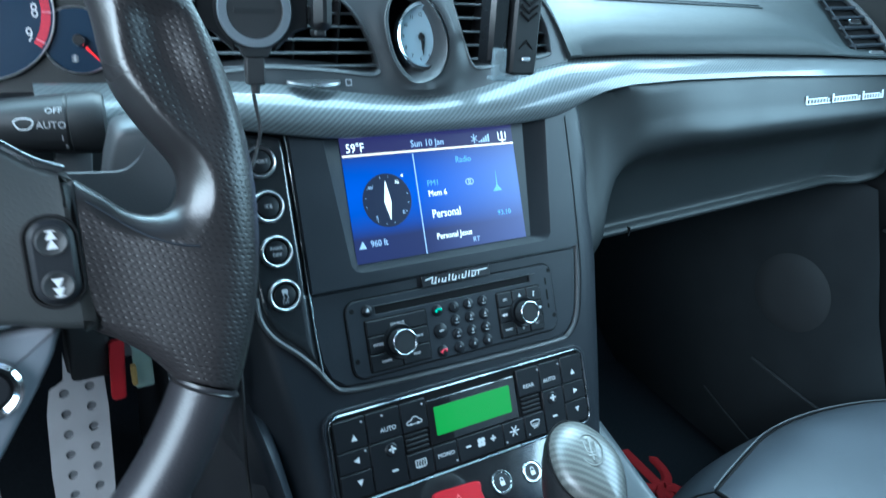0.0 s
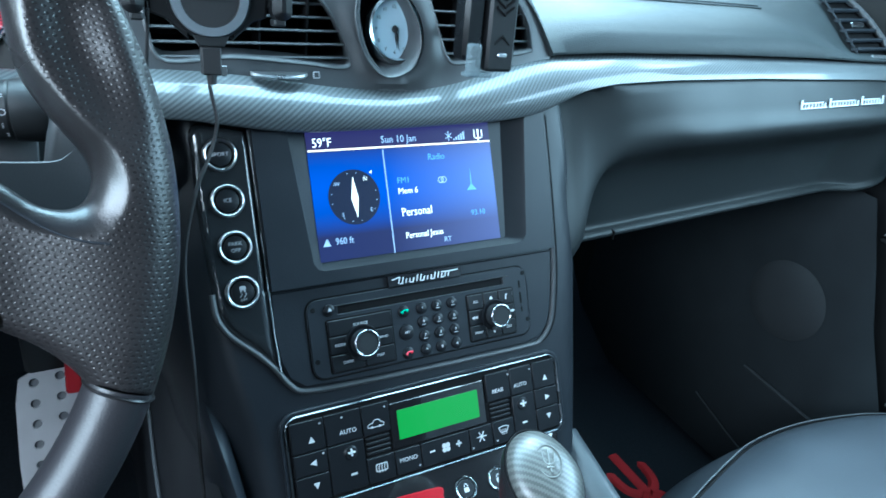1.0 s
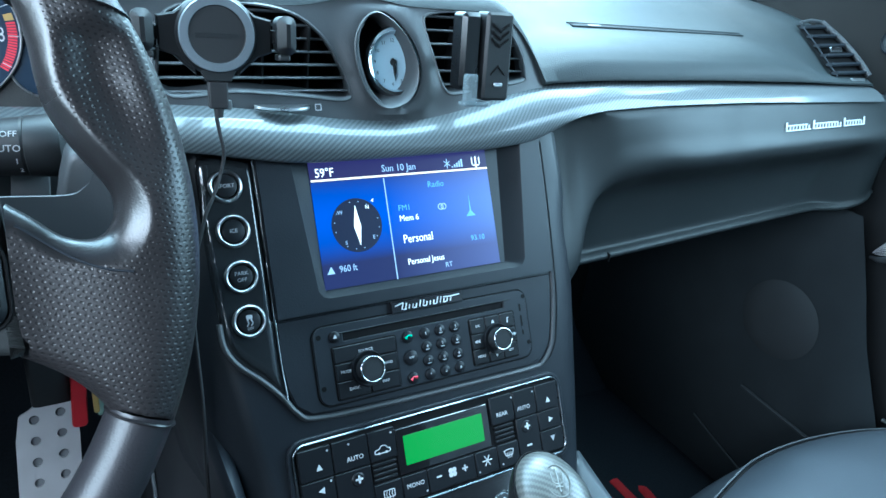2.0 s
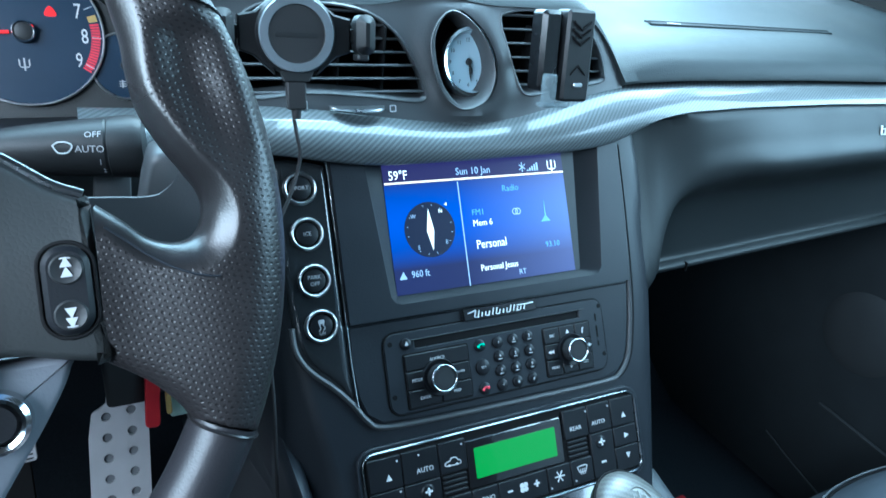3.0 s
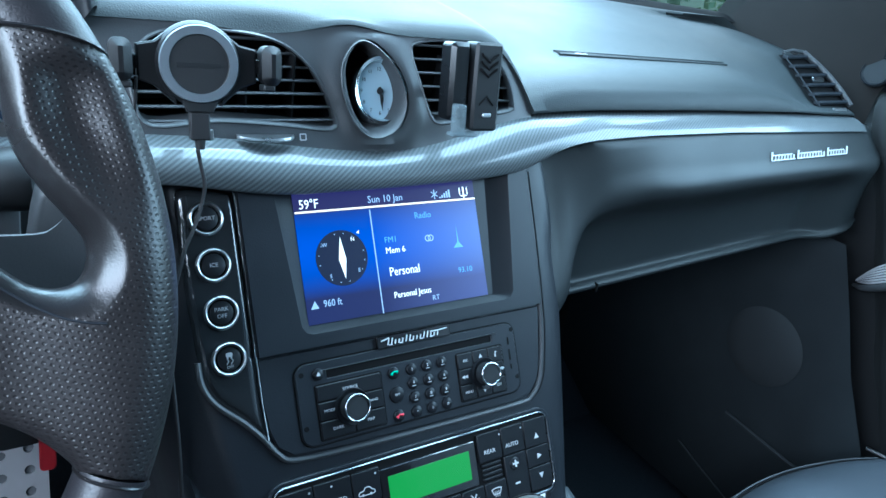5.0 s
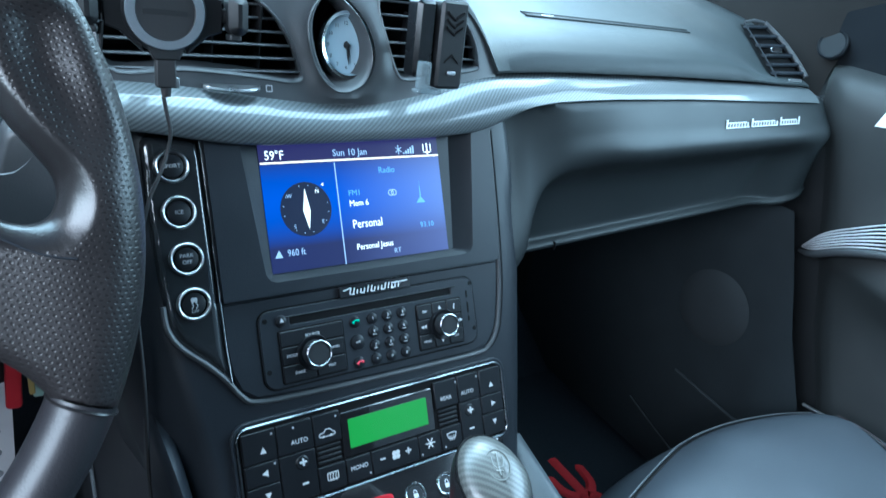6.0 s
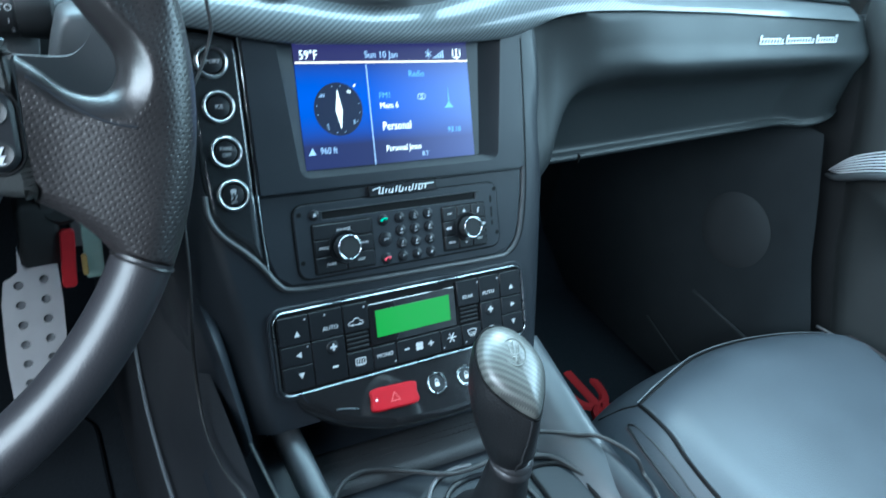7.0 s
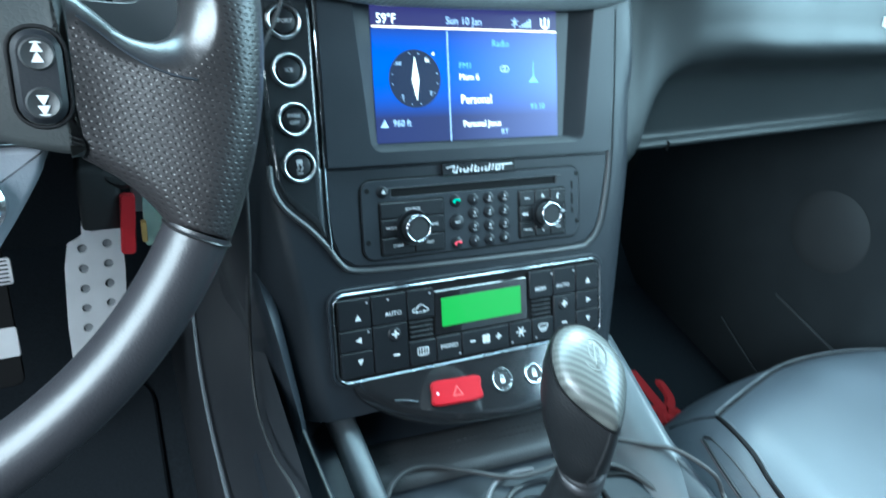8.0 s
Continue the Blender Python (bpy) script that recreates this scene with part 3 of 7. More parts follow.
def pad_rows():
    rows = []
    for x in XS:
        w, b = wrap(x), pad_back(x)
        zb = brow(x)
        mid = [(b, 0.797), (b - 0.10, 0.801), (0.34, 0.801), (0.24, 0.800), (0.16, 0.797), (0.11, 0.793), (0.08, 0.789), (0.062, 0.7845), (0.053, zb + 0.001), (0.0505, zb - 0.002), (0.056, zb - 0.004), (0.075, zb - 0.006)]
        zt, k = mellow(x, TRIM_UP) + 0.0035, 1 - ease(x, 0.46, 0.57)
        side = [(b, 0.797), (b - 0.06, 0.798), (0.30, 0.790), (0.215, 0.779), (0.155, 0.766), (0.110, 0.7550 + 0.0024 * k), (0.078, 0.7455 + 0.0086 * k), (0.053, 0.7370 + 0.0112 * k), (0.035, 0.7300 + 0.0095 * k), (0.0268, zt + 0.002), (0.027, zt), (0.05, zt - 0.002)]
        if b < 0.42:
            for tab in (mid, side):
                for n in (1, 2, 3, 4):
                    tab[n] = (min(tab[n][0], b - 0.02 * n), tab[n][1])
        row = []
        fall = 0.010 * w * (1 - ease(x, 0.135, 0.195))
        for (y0, z0), (y1, z1) in zip(mid, side):
            lift = table(y1, [0.027, 0.034, 0.052, 0.078, 0.110, 0.155, 0.215, 0.30], [-0.001, -0.005, -0.0100, 0.000, 0.0120, 0.0125, 0.008, 0.0]) * ease(x, 0.535, 0.592)
            lift -= 0.022 * ease(x, 0.652, 0.682) ** 2 + fall * table(y1, [0.026, 0.028, 0.035, 0.110, 0.155], [0.0, 0.1, 0.8, 0.7, 0.0])
            row.append(Vector((x, y0 + (y1 - y0) * w, z0 + (z1 - z0) * w + lift)))
        if x < -0.205:
            row = [Vector((x, max(p.y, 0.165 + 0.001 * k), p.z if p.y > 0.165 else 0.797 - 0.008 * k)) for k, p in enumerate(row)]
        rows.append(smooth_open(row[:9], 3) + row[9:])
    return rows


part("dash_pad", loft(bmesh.new(), pad_rows()), PAD, dash, "blue-grey grained vinyl top pad", 50, D0)


def carbon_band():
    rows = []
    for x in [-0.258 + 0.918 * i / 130 for i in range(131)]:
        u, l = mellow(x, TRIM_UP), mellow(x, TRIM_LOW)
        k = 1 - ease(x, 0.06, 0.22)
        yu, yl = 0.026, 0.004 - 0.006 * k
        out = 0.004 + 0.009 * k
        h = u - l
        u -= 0.003 * (1 - ease(x, -0.23, -0.18))
        prof = [(yu + 0.004 + 0.070 * ease(x, -0.215, -0.19), u - 0.001), (yu + 0.002, u - 0.0002), (yu - 0.002, u - 0.001)]
        for s in (0.15, 0.3, 0.45, 0.6, 0.75, 0.88, 0.96):
            prof.append((yu + (yl - yu) * s - out * math.sin(math.pi * min(1, s ** 0.8)), u - h * s))
        prof += [(yl + 0.001, l), (yl + 0.012, l + 0.001), (yl + 0.03, l + 0.003)]
        rows.append([(x, y, z) for y, z in prof])
    return loft(bmesh.new(), rows, caps=False)


def binnacle_lip():
    rows = []
    for i in range(23):
        x = -0.70 + 0.446 * i / 22
        rows.append([(x, 0.105, 0.686), (x, 0.078, 0.690), (x, 0.050, 0.6935), (x, 0.030, 0.6950), (x, 0.021, 0.6925), (x, 0.016, 0.685), (x, 0.018, 0.672), (x, 0.04, 0.668)])
    return loft(bmesh.new(), rows)


part("binnacle_lip", binnacle_lip(), RECESS, dash, "black shelf below the instruments", 50, D0)
part("carbon_trim", carbon_band(), CARBON, dash, "glossy silver-grey carbon fibre band", 50, D0)

# Openings in the vent fascia, in x and z.
VENT_L = smooth_closed([(-0.160, 0.716), (-0.120, 0.7185), (-0.075, 0.7155), (-0.041, 0.7125), (-0.0385, 0.722), (-0.047, 0.741), (-0.059, 0.756), (-0.078, 0.767), (-0.110, 0.771), (-0.150, 0.768), (-0.168, 0.752), (-0.168, 0.730)], 4)
VENT_R = smooth_closed([(0.052, 0.7155), (0.085, 0.7205), (0.119, 0.7245), (0.1225, 0.730), (0.1195, 0.745), (0.109, 0.7605), (0.093, 0.7705), (0.060, 0.7735), (0.034, 0.7705), (0.0295, 0.764), (0.036, 0.742), (0.0425, 0.722)], 4)
HOOD = smooth_closed([(-0.003, 0.7085), (0.0125, 0.7140), (0.0210, 0.729), (0.0190, 0.746), (0.0085, 0.762), (-0.007, 0.7720), (-0.0185, 0.7690), (-0.0275, 0.757), (-0.0292, 0.742), (-0.0245, 0.723), (-0.014, 0.711)], 5)


def mound(x, z):
    """How far the fascia swells towards the seats round the clock."""
    d = gap(x, z, HOOD)[0]
    v = min(gap(x, z, VENT_L)[0], gap(x, z, VENT_R)[0])
    ring = 0.0055 * math.exp(-((d - 0.003) / 0.012) ** 2) * min(1.0, 0.25 + v / 0.012) * (1 - ease(z, 0.772, 0.780))
    keel = 0.0060 * max(0.0, 1 - abs(x + 0.001) / 0.032) * (1 - ease(z, 0.716, 0.735))
    return max(ring, keel) * ease(z, 0.697, 0.701)


def fascia():
    low = [(x, mellow(x, TRIM_UP) - 0.004) for x in [-0.20 + 0.342 * i / 30 for i in range(31)]]
    high = []
    for i in range(41):
        x = 0.142 - 0.342 * i / 40
        w = wrap(x)
        z = (brow(x) - 0.0015) * (1 - w) + (mellow(x, TRIM_UP) + 0.002) * w
        high.append((x, max(z, mellow(x, TRIM_UP) - 0.002)))
    outer = low + high
    vs, tris, loops = sheet(outer, [VENT_L, VENT_R, HOOD], 0.004, (0.0015,))
    bm = bmesh.new()
    pts = [bm.verts.new((p.x, fascia_y(p.y) + 0.002 - mound(p.x, p.y), p.y)) for p in vs]
    for t in tris:
        bm.faces.new([pts[k] for k in t])
    for l in loops:
        low = [bm.verts.new(pts[k].co + Vector((0, 0.014, 0.002))) for k in l]
        for k in range(len(l)):
            n = (k + 1) % len(l)
            bm.faces.new((pts[l[k]], pts[l[n]], low[n], low[k]))
    return part("vent_fascia", bm, FASCIA, dash, "grey satin fascia round the vents and the clock", 30, D0)


fascia()


def hollow(name, outline, depth, material, parent, m):
    """A dark duct behind an opening."""
    bm = bmesh.new()
    g = grown(outline, 0.0015)
    rows = [[(x, fascia_y(z) + 0.006 + d, z + d * 0.1) for x, z in g] for d in (0, depth)]
    loft(bm, rows, True, False)
    vs = [bm.verts.new((x, fascia_y(z) + 0.006 + depth - 0.0005, z + depth * 0.1)) for x, z in g]
    bm.faces.new(vs)
    return part(name, bm, material, parent, "", 38, m)


def bezel(outline, parent, m, wide=0.0020, material=None):
    bm = bmesh.new()
    inner, outer = outline, grown(outline, wide)
    rows = []
    for pts, o in ((grown(outline, -0.0006), -0.004), (inner, 0.0008), (grown(outline, wide * 0.5), 0.0012), (outer, 0.0004), (outer, -0.003)):
        rows.append([(x, fascia_y(z) + 0.002 - o, z) for x, z in pts])
    loft(bm, rows, True)
    return part("bezel", bm, material or FASCIA, parent, "", 50, m)


def air_vent(label, outline, slats, vanes, at):
    base = pose(*at)
    vent = thing("air_vent", label, "air vent", base, "dashboard air vents")
    back = pose(-at[0], -at[1], -at[2])
    bezel(outline, vent, back)
    hollow("duct", outline, 0.05, DARK, vent, back)
    zs = [p[1] for p in outline]
    lo, hi = min(zs), max(zs)
    for i in range(slats):
        z = lo + (hi - lo) * (i + 0.55) / slats
        xs = []
        n = len(outline)
        for k in range(n):
            (x0, z0), (x1, z1) = outline[k], outline[(k + 1) % n]
            if (z0 - z) * (z1 - z) < 0:
                xs.append(x0 + (x1 - x0) * (z - z0) / (z1 - z0))
        if len(xs) < 2:
            continue
        x0, x1 = min(xs), max(xs)
        bm = bmesh.new()
        y = fascia_y(z) + 0.005
        rows = [[(x, y + a, z + b) for a, b in ((-0.0003, 0.0), (0.0008, 0.0010), (0.016, -0.0022), (0.016, -0.0032), (0.0008, -0.0010))] for x in (x0, (x0 + x1) / 2, x1)]
        loft(bm, rows, True, True)
        part("slat", bm, FASCIA, vent, "", 30, back)
    for x in vanes:
        bm = box(bmesh.new(), x - 0.0007, x + 0.0007, 0.042, 0.06, lo + 0.004, hi - 0.012, 0.0003)
        part("vane", bm, DARK, vent, "", 30, back)
    return vent


vent_left = air_vent("black slatted dashboard vent with a raked side", VENT_L, 7, (-0.135, -0.098, -0.065), (-0.10, 0.03, 0.715))
air_vent("black slatted dashboard vent beside the clock, behind a holder", VENT_R, 6, (0.06, 0.095), (0.08, 0.03, 0.715))


def thumbwheel():
    bm = bmesh.new()
    ring = []
    for i in range(15):
        a = math.pi * i / 14
        x = -0.0895 - 0.0195 * math.cos(a)
        ring.append((x, 0.0245 - 0.0105 * math.sin(a)))
    for z0, z1 in ((0.7072, 0.7098),):
        rows = [[(x, y, z0 - 0.02 * (x + 0.09)) for x, y in ring], [(x, y - 0.0012, (z0 + z1) / 2 - 0.02 * (x + 0.09)) for x, y in ring], [(x, y, z1 - 0.02 * (x + 0.09)) for x, y in ring], [(x, 0.024, z1 - 0.02 * (x + 0.09)) for x, y in ring]]
        loft(bm, rows)
    part("thumbwheel", bm, SATIN, vent_left, "chrome-edged thumbwheel", 40, pose(0.10, -0.03, -0.715))
    bm = ring_prism(bmesh.new(), rr(0, 0, 0.0048, 0.0048, 0.0006, 2), rr(0, 0, 0.0034, 0.0034, 0.0004, 2), 0, 0.0003, 0.0001)
    part("symbol", bm, DIM, vent_left, "", 40, pose(0.10, -0.03, -0.715) @ pose(-0.0632, 0.0238, 0.7075, 68, 0, 0))
    bm = prism(bmesh.new(), rr(0, 0, 0.005, 0.006, 0.0005, 2), 0, 0.001, 0.0003)
    part("symbol", bm, SATIN, vent_left, "", 40, pose(0.10, -0.03, -0.715) @ pose(-0.1265, 0.0238, 0.7105, 68, 0, 0))


thumbwheel()


def clock():
    c = thing("clock", "oval analogue clock with a chrome rim and pale blue face", "clock", pose(0.0018, 0.041, 0.7362, 72, 0, -4) @ Matrix.Diagonal((0.865, 0.98, 1, 1)))
    w2l = c.matrix_basis.inverted()
    bm = bmesh.new()
    rim = []
    for k, (g, d) in enumerate(((0.0006, 0.0004), (0.0, -0.0002), (-0.0012, 0.001), (-0.0034, 0.008), (-0.0056, 0.022))):
        rim.append([(x, fascia_y(z) + 0.002 + d - mound(hx, hz) * max(0.0, 1 - d / 0.022), z) for (x, z), (hx, hz) in zip(grown(HOOD, g), HOOD)])
    loft(bm, rim, True)
    part("hood", bm, FASCIA, c, "deep hood round the dial", 60, w2l)
    lathe(bm := bmesh.new(), [(0.0205, -0.006), (0.0268, -0.006), (0.0268, 0.0030), (0.0252, 0.0062), (0.0228, 0.0058), (0.0212, 0.001), (0.0208, -0.003)], 48)
    part("rim", bm, CHROME, c, "polished chrome rim")
    lathe(bm := bmesh.new(), [(0.0, -0.001), (0.0213, -0.001), (0.0213, -0.003), (0.0, -0.003)], 48)
    part("dial", bm, CLOCK_FACE, c, "pale blue dial")
    for h in range(1, 13):
        a = radians(90 - 30 * h)
        letters(str(h), 0.0040, 0.0165 * math.cos(a), 0.0165 * math.sin(a), -0.0009, PANEL, c, "numeral")
    for h, (deg, l, w) in enumerate(((-163, 0.009, 0.0022), (-174, 0.0145, 0.0016))):
        bm = prism(bmesh.new(), [(-w / 2, -0.003), (w / 2, -0.003), (w * 0.6, l * 0.6), (0, l), (-w * 0.6, l * 0.6)], 0.0004 + 0.0006 * h, 0.0009 + 0.0006 * h, 0.0001)
        part("minute_hand" if h else "hour_hand", bm, PLASTIC, c, "", 40, pose(0, 0, 0, 0, 0, deg))
    lathe(bm := bmesh.new(), [(0, 0.0022), (0.0022, 0.0020), (0.0026, 0.0005), (0.0026, -0.0005)], 16)
    part("hub", bm, PLASTIC, c)


clock()


SEAM = [(0.2350 + 0.2640 * k / 24, 0.1185 - 0.0038 * k / 24, 0.7594 - 0.0009 * k / 24) for k in range(25)]


def airbag_slot():
    bm = bmesh.new()
    rows = []
    for k, (x, y, z) in enumerate(SEAM):
        t = 0.0042 * min(1.0, 0.35 + k / 3, 0.25 + (24 - k) / 4) * (1 - 0.35 * k / 24)
        rows.append([(x, y + t, z + 0.16 * t + 0.0007), (x, y + 0.5 * t, z - 0.0002), (x, y - 0.5 * t, z - 0.0004), (x, y - t, z - 0.16 * t + 0.0004)])
    return loft(bm, rows)


def side_vent():
    """The passenger-end vent, a curved frame with five broad slats."""
    o = pose(0.615, 0.10, 0.735)
    v = thing("air_vent", "curved end vent with broad slats and a chrome tab", "air vent", pose(0.623, 0.096, 0.731), "dashboard air vents")
    back = o.inverted()
    left = smooth_open([(0.592, 0.118, 0.779), (0.592, 0.092, 0.762), (0.593, 0.068, 0.744), (0.594, 0.048, 0.7285)], 6)
    left = [p + Vector((0.002, -0.004, 0.0015)) for p in left]
    right = smooth_open([(0.632, 0.118, 0.781), (0.646, 0.092, 0.764), (0.654, 0.068, 0.746), (0.657, 0.048, 0.7295)], 6)
    right = [p + Vector((0.003, -0.004, 0.0015)) for p in right]
    bm = bmesh.new()
    tube(bm, [p + Vector((0.002, 0.0, 0.001)) for p in right], 0.0034, 8)
    tube(bm, [left[0] + Vector((0, 0, 0.001)), left[0].lerp(right[0], 0.5) + Vector((0, 0.002, 0.003)), right[0] + Vector((0, 0, 0.001))], 0.0022, 8)
    loft(bm, [[p + Vector((0.003, 0.002, 0.002)) for p in right], [p + Vector((0.009, 0.008, 0.0)) for p in right], [p + Vector((0.013, 0.03, -0.02)) for p in right]])
    part("frame", bm, FASCIA, v, "", 50, back)
    part("inner_edge", tube(bmesh.new(), [p + Vector((0.0005, 0.002, 0.000)) for p in left], 0.0010, 8), PANEL, v, "", 50, back)
    bm = bmesh.new()
    loft(bm, [[p + Vector((-0.003, 0.004, -0.003)) for p in left], [p + Vector((0.004, 0.004, -0.003)) for p in right]])
    part("duct", bm, DARK, v, "", 50, back)
    for i in range(6):
        k = 1 + i * 3
        a, b = left[k], right[k]
        bm = bmesh.new()
        loft(bm, [[p + Vector((0, y, z)) for y, z in ((0.006, -0.002), (-0.002, 0.0014), (-0.004, -0.0006), (-0.003, -0.003), (0.005, -0.004))] for p in (a, a.lerp(b, 0.5), b)], True, True)
        part("slat", bm, PANEL, v, "", 30, back)
    mid = left[9].lerp(right[9], 0.35) + Vector((0, -0.004, 0.002))
    bm = box(bmesh.new(), -0.011, 0.011, -0.003, 0.003, 0, 0.003, 0.001)
    part("tab", bm, CHROME, v, "chrome slider tab", 40, back @ Matrix.Translation(mid) @ pose(0, 0, 0, 55, 0, 0))
    low = left[18].lerp(right[18], 0.5) + Vector((0, -0.005, -0.003))
    bm = box(bmesh.new(), -0.014, 0.014, -0.0025, 0.0025, 0, 0.003, 0.001)
    part("tab", bm, SATIN, v, "", 40, back @ Matrix.Translation(low) @ pose(0, 0, 0, 65, 0, 0))


# laid on the pad, not cut in: the seam's shade is the strip's dark colour
part("airbag_seam", airbag_slot(), RECESS, dash, "long dark strip for the shaded airbag lid seam", 40, D0)
for shift, thick in ((-0.0046, 0.0011), (0.0046, 0.0008)):
    lip = [(x, y + shift * (1 - 0.35 * k / 24), z + 0.16 * shift + 0.0003) for k, (x, y, z) in enumerate(SEAM)]
    part("airbag_lip", tube(bmesh.new(), lip, thick, 8), PAD, dash, "", 60, D0)
word = letters("AIRBAG", 0.0050, 0, 0, 0, DIM, dash, squeeze=1.3)
word.matrix_basis = D0 @ pose(0.268, 0.1178, 0.7597, 12, 0, 0)
side_vent()


def speaker_grille():
    """Ribbed grille let into the pad near the windscreen."""
    run = lambda x, k: (x, 0.134 + 0.17 * (x + 0.0986) + 0.0070 * k)
    skin = lambda y: 0.7955 + 0.055 * (y - 0.134)
    a = [run(-0.20, -0.4), run(0.072, -0.4), run(0.020, 6.0), run(-0.20, 6.0)]
    bm = bmesh.new()
    prism(bm, a, 0, 0.0006, 0)
    for v in bm.verts:
        v.co.z += skin(v.co.y)
    g = part("speaker_grille", bm, DARK, dash, "ribbed black grille near the windscreen", 38, D0)
    for k in range(7):
        bm = bmesh.new()
        loft(bm, [[(x, y - 0.0022, skin(y) + 0.0004), (x, y - 0.0012, skin(y) + 0.0022), (x, y + 0.0012, skin(y) + 0.0022), (x, y + 0.0022, skin(y) + 0.0004)] for x, y in (run(-0.20, k), run(-0.1, k), run(0.062 - 0.0075 * k, k))])
        part("rib", bm, FASCIA, g)


speaker_grille()


def glovebox():
    g = thing("glove_compartment", "dark grey moulded glove compartment with a deep scoop", "glove compartment", pose(0.40, 0.03, 0.60))
    back = pose(-0.40, -0.03, -0.60)

    def leg(z):
        """Depth of the stack's sloping face, which the lid's frame runs into."""
        return 0.577 * (z - 0.66) + 0.005

    def rows(x0, x1, n):
        out = []
        for i in range(n + 1):
            x = x0 + (x1 - x0) * i / n
            top = mellow(x, TRIM_LOW) + 0.0015
            bot = 0.5455 + 0.0515 * max(0.0, x - 0.20) + 0.014 * ease(x, 0.625, 0.68)
            zr = mellow(x, ([0.12, 0.172, 0.180, 0.190, 0.214, 0.268, 0.374, 0.66], [0.556, 0.566, 0.590, 0.612, 0.6385, 0.6515, 0.654, 0.662]), 0.010)
            zr = max(zr, bot + 0.012)
            e = ease(x, 0.645, 0.684)
            g = 1 - ease(x, 0.142, 0.222)
            out_y = (-0.006 - 0.016 * ease(x, 0.19, 0.32)) * (1 - g) + max(leg(zr), -0.045) * g
            y0 = 0.003 * (1 - g) + leg(top - 0.008) * g
            fade = 0.85 * ease(x, 0.585, 0.675)
            low = 0.009 * (1 - fade) + out_y * fade
            core = smooth_open([(0, y0, top - 0.008), (0, y0 + (out_y - y0) * (0.50 - 0.08 * g), top - 0.008 + (zr - top + 0.008) * 0.42), (0, out_y, zr + 0.004), (0, out_y + (low - out_y) * 0.62 + 0.014 * (1 - fade) * min(1, (zr - bot) / 0.08), zr + (bot - zr) * 0.34), (0, low + 0.008 * (1 - fade) * min(1, (zr - bot) / 0.08), bot + 0.014), (0, low, bot + 0.005)], 6)
            pr = [(0.030, top + 0.001), (0.012, top), (0.007, top - 0.003)] + [(p.y, p.z) for p in core]
            pr += [(low - 0.0022, bot + 0.0040), (low - 0.0032, bot + 0.0015), (low - 0.0018, bot - 0.001), (low + 0.006, bot - 0.003), (0.05, bot - 0.001), (0.20, bot + 0.012)]
            out.append([Vector((x + 0.016 * e, y + 0.014 * e * e + 0.008 * (1 - ease(x, 0.128, 0.152)), z)) for y, z in pr])
        return out

    part("lid", loft(bmesh.new(), rows(0.128, 0.684, 90)), LID, g, "", 60, back)
    part("notch", box(bmesh.new(), 0.2500, 0.2516, 0.0046, 0.010, 0.5445, 0.5535, 0.0003), DARK, g, "dark joint in the lower lip", 40, back)
    return g


glovebox()


def badge():
    """A bright script badge, drawn as plain slanted bars."""
    b = thing("badge", "bright chrome script badge on the glove compartment", "badge", pose(0.4500, -0.0112, 0.6800, 62, -1.2, 0) @ Matrix.Diagonal((1.34, 1.18, 1, 1)))
    def bar(x, y, w, h, lean=0.3):
        q = [(x + lean * y, y), (x + w + lean * y, y), (x + w + lean * (y + h), y + h), (x + lean * (y + h), y + h)]
        part("bar", prism(bmesh.new(), q, 0.0, 0.0012, 0.0002), BRIGHT, b)

    for x0, x1, tall in ((0.0, 0.0330, 0.0), (0.0370, 0.0760, 0.0364), (0.0815, 0.1110, 0.0806)):
        bar(x0, 0.0, x1 - x0, 0.0011)
        bar(x0 + 0.0010, 0.0046, x1 - x0 - 0.0060, 0.0010)
        bar(tall, 0.0, 0.0014, 0.0082)
        k = tall + 0.0048
        while k < x1 - 0.001:
            bar(k, 0.0011, 0.0011, 0.0035)
            k += 0.0042
    bar(0.1105, 0.0, 0.0012, 0.0080)


badge()

